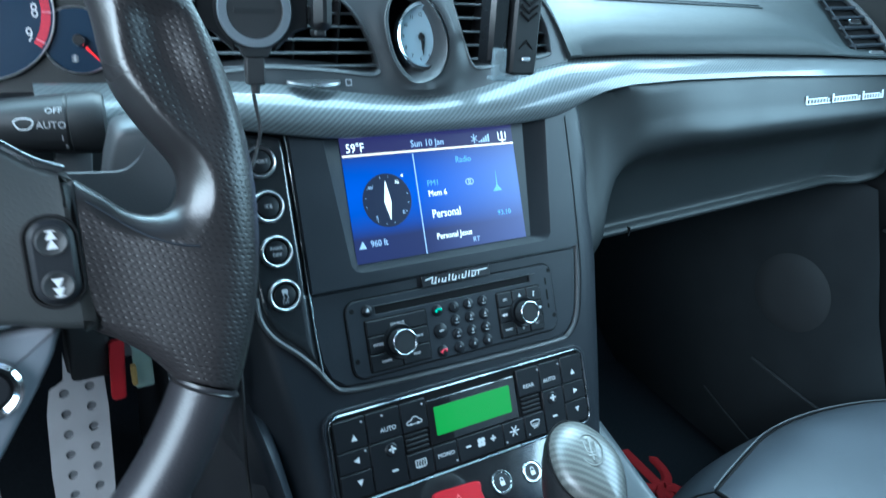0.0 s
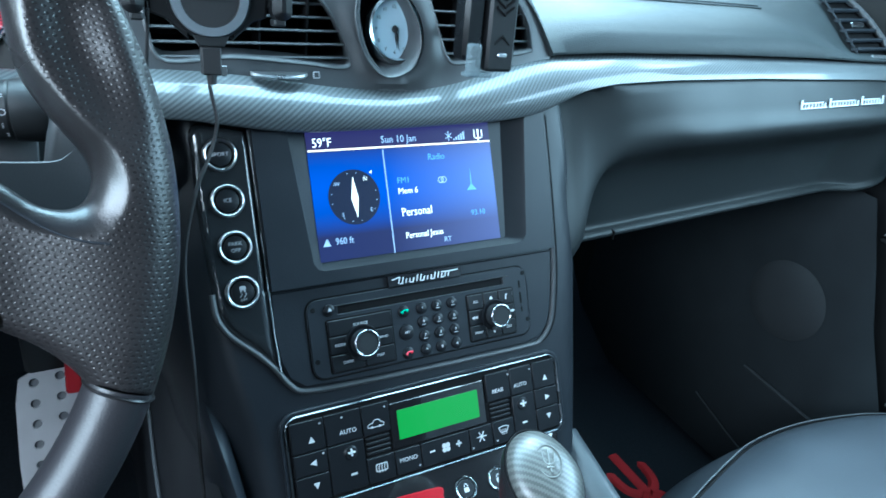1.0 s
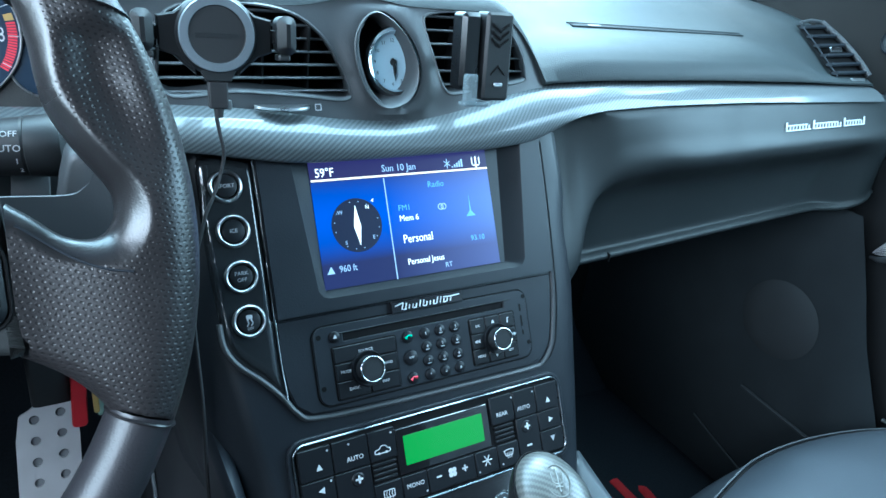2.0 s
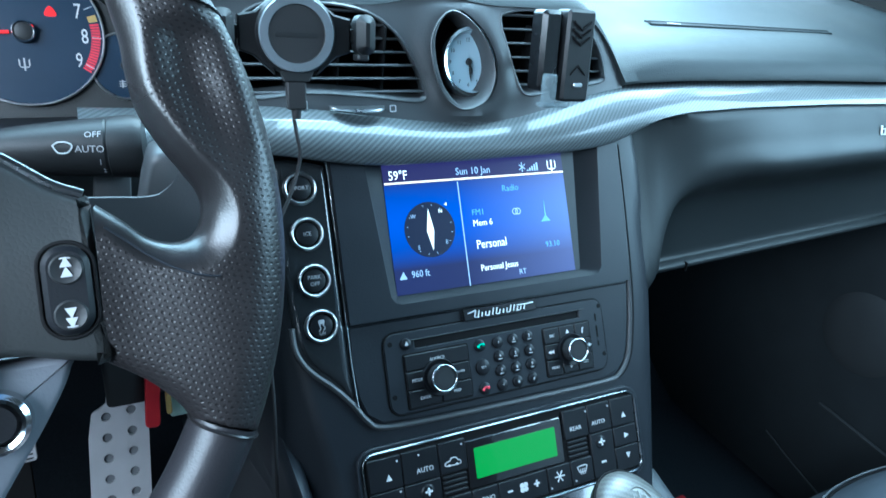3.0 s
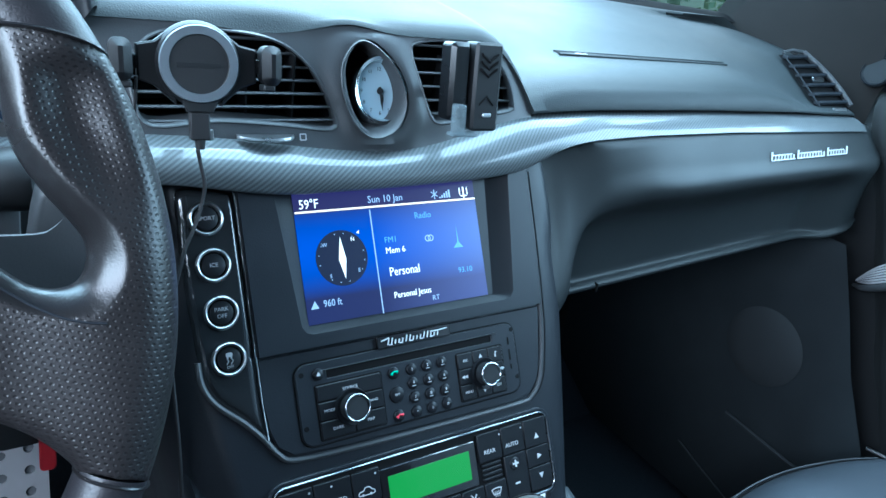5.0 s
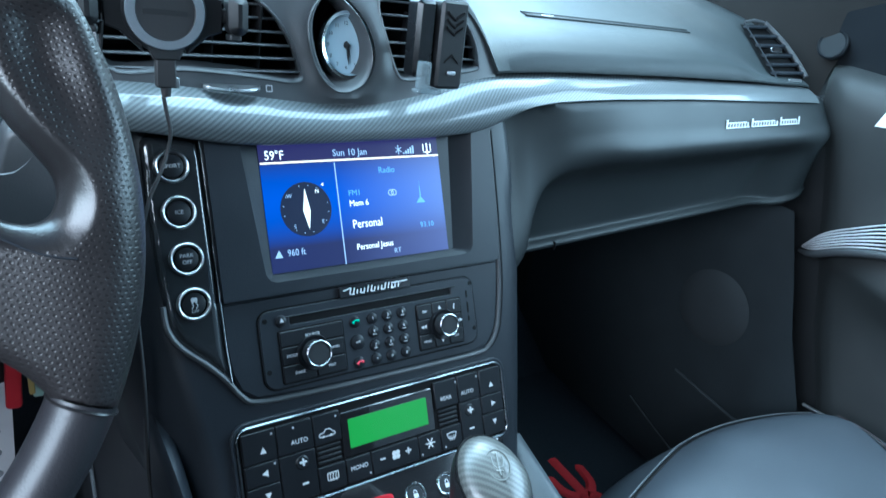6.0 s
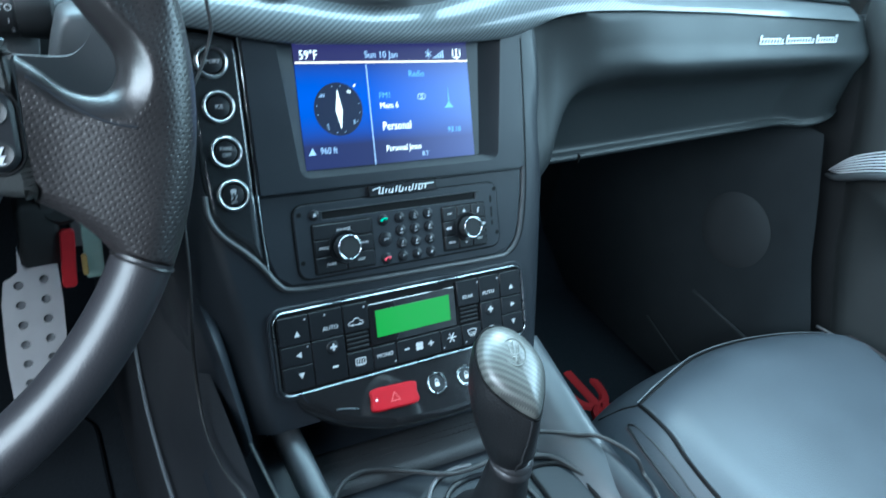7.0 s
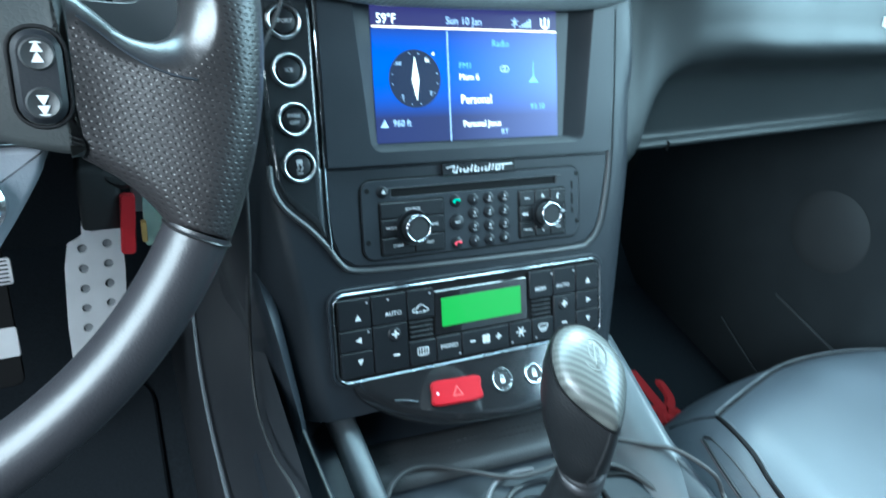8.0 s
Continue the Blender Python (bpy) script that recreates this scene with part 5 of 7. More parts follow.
def climate():
    c = thing("climate_control", "black climate control panel with a green display and chrome frame", "climate control", STACK @ pose(-0.0011, 0.0004, 0))
    z = 0.0014
    o = rr(0.0, -0.2115, 0.2290, 0.0620, 0.0075, 5)
    part("base", prism(bmesh.new(), o, -0.004, 0.0006, 0.0002), DARK, c)
    part("chrome_frame", ring_prism(bmesh.new(), grown(o, 0.0016), grown(o, 0.0002), -0.002, 0.0026, 0.0006), DARK_METAL, c, "thin chrome frame")
    part("outer_lip", ring_prism(bmesh.new(), grown(o, 0.0048), grown(o, 0.0018), -0.003, 0.0014, 0.0007), PANEL, c)
    U = -0.076
    rows3 = ((-0.2053, -0.1815 - 0.0015), (-0.2213, -0.2055), (-0.2402, -0.2215))
    for x0, x1 in ((-0.0370, -0.0125), (0.1660, 0.1895)):
        for i, (y0, y1) in enumerate(rows3):
            k = key(c, U + x0, U + x1, y0, y1, z)
            deg = (90, 180 if x0 < 0 else 0, -90)[i]
            arrow(k, U + (-0.0225 if x0 < 0 else 0.1780), (-0.1975, -0.2133, -0.2288)[i], z + 0.0017, deg)
    for x0, x1, mx in ((-0.0123, 0.0150, 0.0042), (0.1435, 0.1658, 0.1530)):
        key(c, U + x0, U + x1, *rows3[0], z)
        letters("AUTO", 0.0046, U + mx, -0.1978, z + 0.0017, PRINT, c)
        k = key(c, U + x0, U + x1, rows3[2][0], rows3[1][1], z)
        part("dimple", lathe(bmesh.new(), [(0.0, 0.0008), (0.004, 0.0012), (0.0052, 0.0004)], 20), KEYCAP, k, "", 38, pose(U + mx, -0.2133, z + 0.0012))
        for a, b in ((0.0054, 0.0013), (0.0013, 0.0054)):
            part("plus_mark", prism(bmesh.new(), rr(U + mx + 0.0005, -0.2130, a, b, 0.0002, 1), z + 0.0018, z + 0.0030, 0), PRINT, k)
        part("minus_mark", prism(bmesh.new(), rr(U + mx + 0.0008, -0.2288, 0.0048, 0.0014, 0.0002, 1), z + 0.0016, z + 0.0019, 0), PRINT, k)
    for x0, x1, w in ((0.0152, 0.0370, "car"), (0.1205, 0.1433, "REAR")):
        k = key(c, U + x0, U + x1, *rows3[0], z)
        if w == "REAR":
            letters(w, 0.0046, U + 0.1312, -0.1978, z + 0.0017, PRINT, k)
        else:
            body = smooth_closed([(-0.0055, -0.0016), (-0.0052, 0.0002), (-0.0022, 0.0008), (-0.0008, 0.0026), (0.0024, 0.0024), (0.0038, 0.0006), (0.0056, -0.0002), (0.0054, -0.0018), (0.0, -0.0019)], 3)
            body = [(U + 0.0255 + a, -0.1978 + b) for a, b in body]
            part("car_mark", ring_prism(bmesh.new(), body, grown(body, -0.0006), z + 0.0015, z + 0.0018, 0.00005), PRINT, k)
            for dx in (-0.003, 0.003):
                part("car_mark", prism(bmesh.new(), disc(U + 0.0255 + dx, -0.1998, 0.0009, 10), z + 0.0015, z + 0.0018, 0), PRINT, k)
    for x0, x1 in ((0.0165, 0.0358), (0.1225, 0.1415)):
        part("grille_base", prism(bmesh.new(), rr(U + (x0 + x1) / 2, -0.2134, x1 - x0, 0.0150, 0.0006, 2), 0, 0.0010, 0.0002), DARK, c)
        for i in range(4):
            part("grille_bar", prism(bmesh.new(), rr(U + (x0 + x1) / 2, -0.2078 - 0.0036 * i, x1 - x0 - 0.001, 0.0016, 0.0005, 2), 0.0008, 0.0026, 0.0004), KEYCAP, c)
    # bottom row
    names = ((0.0152, 0.0372, "rear"), (0.0374, 0.0585, "MONO"), (0.0587, 0.1008, "fan"), (0.1010, 0.1222, "snow"), (0.1224, 0.1433, "front"))
    for x0, x1, w in names:
        k = key(c, U + x0, U + x1, rows3[2][0], rows3[2][1], z)
        mx, my, t = U + (x0 + x1) / 2, -0.2298, z + 0.0016
        if w == "MONO":
            letters(w, 0.0046, mx, my, t + 0.0001, PRINT, k)
        elif w == "rear":
            q = rr(mx, my, 0.0092, 0.0058, 0.0009, 2)
            part("window_mark", ring_prism(bmesh.new(), q, grown(q, -0.0007), t, t + 0.0002, 0.00005), PRINT, k)
            for d in (-0.0022, 0, 0.0022):
                part("window_mark", tube(bmesh.new(), [(mx + d + 0.0004 * math.sin(i * 1.6), my - 0.0036 + 0.0011 * i, t + 0.0002) for i in range(6)], 0.0003, 5), PRINT, k)
        elif w == "front":
            q = [(mx - 0.0032, my - 0.002), (mx + 0.0032, my - 0.002), (mx + 0.0050, my + 0.0026), (mx + 0.002, my + 0.0034), (mx - 0.002, my + 0.0034), (mx - 0.0050, my + 0.0026)]
            part("window_mark", ring_prism(bmesh.new(), q, grown(q, -0.0007), t, t + 0.0002, 0.00005), PRINT, k)
            for d in (-0.0018, 0, 0.0018):
                part("window_mark", tube(bmesh.new(), [(mx + d + 0.0003 * math.sin(i * 1.6), my - 0.0036 + 0.0011 * i, t + 0.0002) for i in range(5)], 0.0003, 5), PRINT, k)
        elif w == "snow":
            for a in (0, 60, 120):
                b = radians(a)
                part("snow_mark", tube(bmesh.new(), [(mx - 0.0044 * math.cos(b), my - 0.0044 * math.sin(b), t + 0.0002), (mx + 0.0044 * math.cos(b), my + 0.0044 * math.sin(b), t + 0.0002)], 0.00045, 5), PRINT, k)
        else:
            for a in (45, 135, 225, 315):
                b = radians(a)
                part("fan_blade", prism(bmesh.new(), disc(mx + 0.0022 * math.cos(b), my + 0.0022 * math.sin(b), 0.0019, 12), t, t + 0.0002, 0), PRINT, k)
            part("minus_mark", prism(bmesh.new(), rr(mx - 0.0118, my, 0.0044, 0.0013, 0.0002, 1), t, t + 0.0002, 0), PRINT, k)
            for a, b in ((0.005, 0.0013), (0.0013, 0.005)):
                part("plus_mark", prism(bmesh.new(), rr(mx + 0.0112, my, a, b, 0.0002, 1), t, t + 0.0002, 0), PRINT, k)
    for x, y in ((-0.0155, -0.187), (0.0005, -0.187), (0.0335, -0.187), (0.142, -0.187), (0.1635, -0.187), (-0.0155, -0.208), (0.0565, -0.237), (0.1035, -0.237), (0.126, -0.237)):
        part("indicator", prism(bmesh.new(), disc(U + x, y, 0.0008, 8), z + 0.001, z + 0.0018, 0), DIM, c)
    d = part("display_frame", prism(bmesh.new(), rr(0.0018, -0.2035, 0.0815, 0.0340, 0.001, 2), -0.001, 0.0026, 0.0006), GLOSS, c, "glossy black display frame")
    part("green_display", prism(bmesh.new(), rr(0.0016, -0.2034, 0.0694, 0.0218, 0.0006, 2), 0.0020, 0.0028, 0.0001), LCD_GREEN, d, "blank bright green display")


climate()

LOWER = STACK @ pose(0, -0.243, 0.002, -23.6, 0, 0)


def lower_switches():
    s = thing("lower_switch_panel", "glossy black curved switch panel under the climate control", "panel", LOWER)
    bot = [(p.x, p.y) for p in smooth_open([(-0.107, -0.001), (-0.101, -0.012), (-0.0905, -0.0205), (-0.077, -0.0295), (-0.062, -0.0365), (-0.035, -0.0445), (0.0, -0.0480), (0.03, -0.0495), (0.062, -0.046), (0.09, -0.034), (0.105, -0.018), (0.112, -0.002)], 4)]
    rows = []
    for g, zz in ((0.0, -0.014), (0.0, -0.0075), (0.0006, -0.0048), (0.0020, -0.0024), (0.0042, -0.0008), (0.0070, 0.0)):
        rows.append([(x * (1 - 0.6 * g / 0.05), min(0.001, y + g * min(1.0, -y / 0.02)), zz) for x, y in bot])
    bm = loft(bmesh.new(), rows)
    vs = [bm.verts.new((x, y, 0.0)) for x, y, z in rows[-1]]
    bm.faces.new(vs)
    part("panel", bm, GLOSS, s, "", 60)
    # drawn highlight: a metal cord stands in for the gloss panel's reflection
    part("panel_glint", tube(bmesh.new(), smooth_open([(-0.078, -0.0185, 0.0003), (-0.070, -0.0200, 0.0006), (-0.060, -0.0228, 0.0003)], 5), 0.0006, 6), DARK_METAL, s)
    q = [(-0.0470, -0.0118), (-0.0495, -0.0285), (-0.0100, -0.0305), (-0.0088, -0.0140)]
    hz = part("hazard_button", prism(bmesh.new(), smooth_closed([q[0], (-0.0492, -0.0200), q[1], (-0.030, -0.0304), q[2], (-0.0088, -0.0215), q[3], (-0.028, -0.0122)], 4), -0.002, 0.0030, 0.0012), RED_PLASTIC, s, "bright red hazard light button")
    tri = [(-0.0340, -0.0248), (-0.0250, -0.0252), (-0.0292, -0.0172)]
    part("triangle_mark", ring_prism(bmesh.new(), tri, grown(tri, -0.0008), 0.0028, 0.0033, 0.0001), MARK_RED, hz)
    part("lamp_dot", prism(bmesh.new(), disc(-0.0455, -0.0205, 0.0010, 8), 0.0028, 0.0033, 0), PAPER, hz)
    for x, y in ((0.0112, -0.0208), (0.0405, -0.0215)):
        b = part("lock_button", lathe(bmesh.new(), [(0, 0.0012), (0.0062, 0.0012), (0.0072, 0.0004), (0.0072, -0.002)], 28), KEYCAP, s, "round door lock button", 38, pose(x, y, 0))
        part("ring", lathe(bmesh.new(), [(0.0073, -0.001), (0.0092, -0.001), (0.0092, 0.0008), (0.0084, 0.0018), (0.0076, 0.0008)], 36), CHROME, b, "chrome ring")
        part("padlock_mark", prism(bmesh.new(), rr(0, -0.0010, 0.0040, 0.0034, 0.0004, 2), 0.0011, 0.0015, 0.0001), PRINT, b)
        part("padlock_mark", tube(bmesh.new(), [(0.0014 * math.cos(a), 0.0012 + 0.0022 * math.sin(a), 0.0014) for a in [math.pi * i / 8 for i in range(9)]], 0.00035, 5), PRINT, b)


lower_switches()

# ---- tunnel console and gear lever ----
def console():
    c = thing("tunnel_console", "dark leather-trimmed tunnel console between the seats", "console", pose(0.02, -0.40, 0.045))
    back = pose(-0.02, 0.40, -0.045)
    rows = []
    for i in range(31):
        y = 0.10 - 1.0 * i / 30
        d = -0.006 * ease(-y, 0.10, 0.26) - 0.03 * ease(-y, 0.3, 0.8)
        f = ease(-y, -0.05, 0.11)
        lx = -0.128 + 0.016 * ease(-y, 0.02, 0.16)
        prof = [(lx - 0.045, 0.04), (lx - 0.036, 0.20), (lx - 0.014, 0.345), (lx - 0.007, 0.370 + d), (lx + 0.001, 0.384 + d), (lx + 0.010, 0.388 + d), (lx + 0.020, 0.384 + d), (lx + 0.027, 0.374 + d), (lx + 0.032, 0.368 + d - 0.02 * (1 - f)),
                (0.02, 0.368 + d - 0.02 * (1 - f)), (0.118, 0.368 + d - 0.02 * (1 - f)), (0.124, 0.378 + d), (0.132, 0.394 + d), (0.142, 0.402 + d), (0.152, 0.400 + d), (0.160, 0.388 + d), (0.165, 0.365 + d), (0.178, 0.20), (0.186, 0.04)]
        rows.append([(x, y, z) for x, z in prof])
    part("body", loft(bmesh.new(), rows), PANEL, c, "", 60, back)
    # padded rails: vinyl paler than the body, standing in for reflected sky
    edges = (((-0.110, -0.097), ((-0.010, -0.05), (-0.0085, -0.010), (-0.0075, -0.003), (-0.004, 0.0), (0.004, 0.0), (0.0075, -0.003), (0.0085, -0.010), (0.010, -0.05))),
             ((0.148, 0.140), ((-0.040, -0.046), (-0.030, -0.026), (-0.018, -0.010), (-0.009, -0.002), (-0.002, 0.0), (0.005, -0.001), (0.0095, -0.007), (0.012, -0.06))))
    for (x0, x1), prof in edges:
        pts = [(x0 + (x1 - x0) * k / 6, -0.104 - 0.030 * k, 0.4200 - 0.0058 * k) for k in range(7)]
        part("bolster", loft(bmesh.new(), [[(x + a, y, z + b) for a, b in prof] for x, y, z in pts], False, True), BOLSTER, c, "padded edge, its grey made paler for window sheen", 60, back)
    # stitched leather shelf in front of the lever
    rows = []
    for i in range(21):
        x = -0.092 + 0.205 * i / 20
        y0 = -0.128 - 0.07 * (x + 0.092) * 0.6
        rows.append([(x, y0 + 0.012, 0.362), (x, y0 + 0.002, 0.373), (x, y0 - 0.004, 0.3765), (x, y0 - 0.030, 0.3775), (x, y0 - 0.036, 0.376), (x, y0 - 0.040, 0.370)])
    part("leather_shelf", loft(bmesh.new(), rows), LEATHER, c, "padded black leather shelf", 60, back)
    for k in range(34):
        x = -0.084 + 0.0056 * k
        y = -0.1465 - 0.07 * (x + 0.092) * 0.6
        part("stitch", tube(bmesh.new(), [(x, y, 0.3776), (x + 0.002, y - 0.0001, 0.3782), (x + 0.004, y - 0.0002, 0.3776)], 0.0005, 5), RUBBER, c, "", 38, back)
    for k in range(34):
        x = -0.084 + 0.0056 * k
        y = -0.1405 - 0.07 * (x + 0.092) * 0.6
        part("stitch", tube(bmesh.new(), [(x, y, 0.3774), (x + 0.002, y - 0.0001, 0.3780), (x + 0.004, y - 0.0002, 0.3774)], 0.0005, 5), RUBBER, c, "", 38, back)
    # pocket under the switches, coloured black for the shade in it
    bm = bmesh.new()
    loft(bm, [[(x, -0.075, 0.40), (x, -0.085, 0.352), (x, -0.118, 0.350), (x, -0.126, 0.362)] for x in (-0.098, 0.0, 0.115)])
    part("pocket", bm, DARK, c, "", 38, back)
    # gear plate with a raised dark edge
    plate_o = smooth_closed([(-0.030, -0.215), (-0.012, -0.192), (0.03, -0.188), (0.078, -0.195), (0.108, -0.208), (0.122, -0.235), (0.124, -0.32), (0.10, -0.40), (-0.04, -0.40), (-0.055, -0.30)], 5)
    bm = bmesh.new()
    prism(bm, plate_o, 0.35, 0.3735, 0.002)
    part("gear_plate", bm, GEAR_PLATE, c, "", 40, back)
    boot_o = smooth_closed([(-0.012, -0.225), (0.0, -0.200), (0.03, -0.194), (0.062, -0.206), (0.070, -0.240), (0.068, -0.30), (0.03, -0.325), (-0.010, -0.30)], 5)
    bm = ring_prism(bmesh.new(), grown(boot_o, 0.004), boot_o, 0.370, 0.377, 0.001)
    part("boot_ring", bm, KEYCAP, c, "dark ring round the gaiter", 40, back)
    well = smooth_closed([(0.080, -0.207), (0.108, -0.212), (0.1215, -0.229), (0.1215, -0.248), (0.119, -0.275), (0.100, -0.290), (0.079, -0.262), (0.0765, -0.228)], 5)
    part("tray", prism(bmesh.new(), well, 0.372, 0.3743, 0.0004), GEAR_PLATE, c, "shallow tray beside the gaiter", 40, back)
    part("tray_rim", ring_prism(bmesh.new(), grown(well, 0.0040), well, 0.3725, 0.3770, 0.0012), DARK, c, "", 40, back)
    part("edge_strip", tube(bmesh.new(), smooth_open([(-0.028, -0.240, 0.3755), (-0.021, -0.208, 0.3765), (-0.014, -0.196, 0.3765), (-0.002, -0.187, 0.3765), (0.014, -0.184, 0.3765), (0.032, -0.186, 0.3765)], 5), 0.0018, 8), PADDLE, c, "light grey edge strip", 40, back)
    bm = tube(bmesh.new(), smooth_open([(0.072, -0.192, 0.3755), (0.088, -0.199, 0.377), (0.104, -0.206, 0.377), (0.116, -0.222, 0.377), (0.128, -0.250, 0.377), (0.145, -0.29, 0.376)], 5), 0.0028, 8)
    part("edge_seal", bm, RUBBER, c, "", 40, back)


console()


def gear_lever():
    m = pose(0.008, -0.246, 0.361)
    g = thing("gear_lever", "gear lever with a black leather grip and carbon cap", "gear lever", m)
    axis = Vector((0.0, 0.30, 1.0)).normalized()

    def ringpts(base, a, b, n=24, tilt=0.0, drop=0.0):
        out = []
        for k in range(n):
            t = 2 * math.pi * k / n
            x, y = a * math.cos(t), b * math.sin(t)
            x *= 1 - drop * max(0.0, -math.sin(t)) ** 1.4 + 0.10 * drop * max(0.0, math.sin(t))
            out.append(base + Vector((x, y, tilt * y)))
        return out

    part("gaiter", loft(bmesh.new(), [ringpts(Vector((0.008, -0.014, 0.004)), 0.040, 0.060), ringpts(Vector((0.006, -0.010, 0.016)), 0.036, 0.050), ringpts(Vector((0.004, -0.005, 0.030)), 0.028, 0.036), ringpts(Vector((0.003, -0.001, 0.048)), 0.0205, 0.024), ringpts(Vector((0.003, 0.002, 0.064)), 0.0180, 0.0195), ringpts(Vector((0.003, 0.005, 0.095)), 0.0150, 0.0152)], True), LEVER, g, "soft black leather gaiter", 60)
    for k, (z, r) in enumerate(((0.0935, 0.0152), (0.0995, 0.0158))):
        c = Vector((0.003, 0.004 + 0.0018 * k, z))
        part("collar", loft(bmesh.new(), [ringpts(c, r - 0.001, r), ringpts(c + axis * 0.001, r + 0.0004, r + 0.0014), ringpts(c + axis * 0.0038, r + 0.0004, r + 0.0014), ringpts(c + axis * 0.0055, r - 0.001, r)], True, True), KNOB_METAL, g, "dull dark metal collar")
    # grip: tapered below, wide and slanted at the head
    secs = ((0.104, 0.0156, 0.0170, 0.0, 0.009), (0.110, 0.0180, 0.0210, 0.0, 0.0125), (0.117, 0.0206, 0.0254, 0.04, 0.0145), (0.124, 0.0230, 0.0298, 0.14, 0.0200), (0.138, 0.0266, 0.0338, 0.25, 0.0245), (0.150, 0.0276, 0.0354, 0.32, 0.0275), (0.158, 0.0270, 0.0356, 0.36, 0.0290), (0.163, 0.0258, 0.0348, 0.38, 0.0295))
    rows = [ringpts(Vector((0.001 + 0.028 * (z - 0.104), y, z)), a, b, 40, t, 0.58 * ease(z, 0.095, 0.150)) for z, a, b, t, y in secs]
    part("grip", loft(bmesh.new(), rows, True), LEVER, g, "black leather grip", 70)
    part("stitching", tube(bmesh.new(), [r[28] + Vector((-0.0002, -0.0004, 0)) for r in rows], 0.0007, 5), LEATHER, g)
    # cap: a slanted teardrop dome on the head
    cap = []
    z, a, b, t, y = secs[-1]
    for s, h in ((0.95, -0.0025), (0.95, 0.0002), (0.925, 0.0030), (0.84, 0.0062), (0.68, 0.0090), (0.46, 0.0108), (0.22, 0.0116), (0.02, 0.0118)):
        base = Vector((0.0026, y, z)) + Vector((0, -t, 1)).normalized() * h
        cap.append(ringpts(base, a * s, b * s, 40, t, 0.58))
    part("cap", loft(bmesh.new(), cap, True), CARBON_DARK, g, "glossy carbon fibre cap", 80)
    rim = ringpts(Vector((0.0026, y, z)) + Vector((0, -t, 1)).normalized() * 0.0006, a * 0.968, b * 0.968, 48, t, 0.58)
    part("seam", tube(bmesh.new(), rim + rim[:1], 0.0007, 6), DARK, g)
    n = Vector((0, -t, 1)).normalized()
    top = Vector((0.0026, y, z)) + n * 0.0108
    em = Matrix.Translation(top + Vector((0.001, 0.0095, 0.0034))) @ pose(0, 0, 0, 16, 0, -20)
    e = part("emblem", lathe(bmesh.new(), [(0, 0.0008), (0.0076, 0.0006), (0.0084, 0.0), (0.0084, -0.004)], 32), CARBON_DARK, g, "round silver emblem", 38, em @ Matrix.Diagonal((1, 1.35, 1, 1)))
    part("emblem_mark", ring_prism(bmesh.new(), disc(0, 0, 0.0083, 28), disc(0, 0, 0.0075, 28), 0.0003, 0.0011, 0.0001), EMBLEM, e)
    for pts in ([(0, -0.0056), (0, 0.0), (0, 0.0058)], [(-0.0040, 0.0040), (-0.0034, 0.0), (-0.0018, -0.0016), (0, -0.0018)], [(0.0040, 0.0040), (0.0034, 0.0), (0.0018, -0.0016), (0, -0.0018)], [(-0.0024, -0.0034), (0, -0.0030), (0.0024, -0.0034)]):
        part("emblem_mark", tube(bmesh.new(), smooth_open([(x, y, 0.0008) for x, y in pts], 4), 0.0007, 6), EMBLEM, e)



gear_lever()


# ---- steering wheel ----
def wheel_pt(r, deg, z=0.0):
    return Vector((r * math.cos(radians(deg)), r * math.sin(radians(deg)), z))


def rim_rows(a0, a1, n, R, inner, thick, k=16, scoop=None):
    """Rim between two angles: outer radius R, inner radius and thickness as functions of the angle."""
    rows = []
    for i in range(n + 1):
        a = a0 + (a1 - a0) * i / n
        ri, h = inner(a), thick(a)
        c, w = (R + ri) / 2, (R - ri) / 2
        row = []
        for j in range(k):
            t = 2 * math.pi * j / k
            ct, s = math.cos(t), math.sin(t)
            rad = c + w * (abs(ct) ** 0.85) * (1 if ct > 0 else -1)
            z = h * s
            if scoop and s > 0:
                z -= scoop(a) * math.exp(-((ct + 0.12) / 0.42) ** 2) * s
            row.append(wheel_pt(rad, a, z))
        rows.append(row)
    return rows


def grip_outline(R):
    """Right grip with its spoke, counter-clockwise; the inner edge carries the width of its rolled border."""
    inner = [(0.1345, 0.0805, 0.008), (0.1375, 0.066, 0.007), (0.1385, 0.053, 0.006), (0.1405, 0.041, 0.006), (0.1465, 0.0285, 0.007), (0.153, 0.0185, 0.008), (0.1578, 0.010, 0.0100), (0.1580, 0.002, 0.0120), (0.1545, -0.0045, 0.0125),
             (0.148, -0.0065, 0.0095), (0.140, -0.0040, 0.0080), (0.132, 0.0030, 0.0070), (0.1245, 0.0090, 0.0060)]
    fine = smooth_open(inner, 4)
    left = [(0.1238, 0.0075), (0.1236, -0.003), (0.1234, -0.014), (0.1232, -0.025), (0.1230, -0.036), (0.1228, -0.0455)]
    low = smooth_open([(0.1228, -0.0460, 0.006), (0.132, -0.0525, 0.006), (0.139, -0.0590, 0.006), (0.1445, -0.0660, 0.007), (0.1470, -0.0705, 0.008)], 4)
    a0, a1 = -25.6, math.degrees(math.atan2(0.0745, 0.1725))
    arc = [wheel_pt(R, a0 + (a1 - a0) * i / 44) for i in range(45)]
    top = [(0.166, 0.0757), (0.158, 0.0772), (0.150, 0.0787), (0.142, 0.0798)]
    outer = [(p.x, p.y) for p in arc] + top + [(p.x, p.y) for p in fine] + left + [(p.x, p.y) for p in low]
    return outer, fine, low


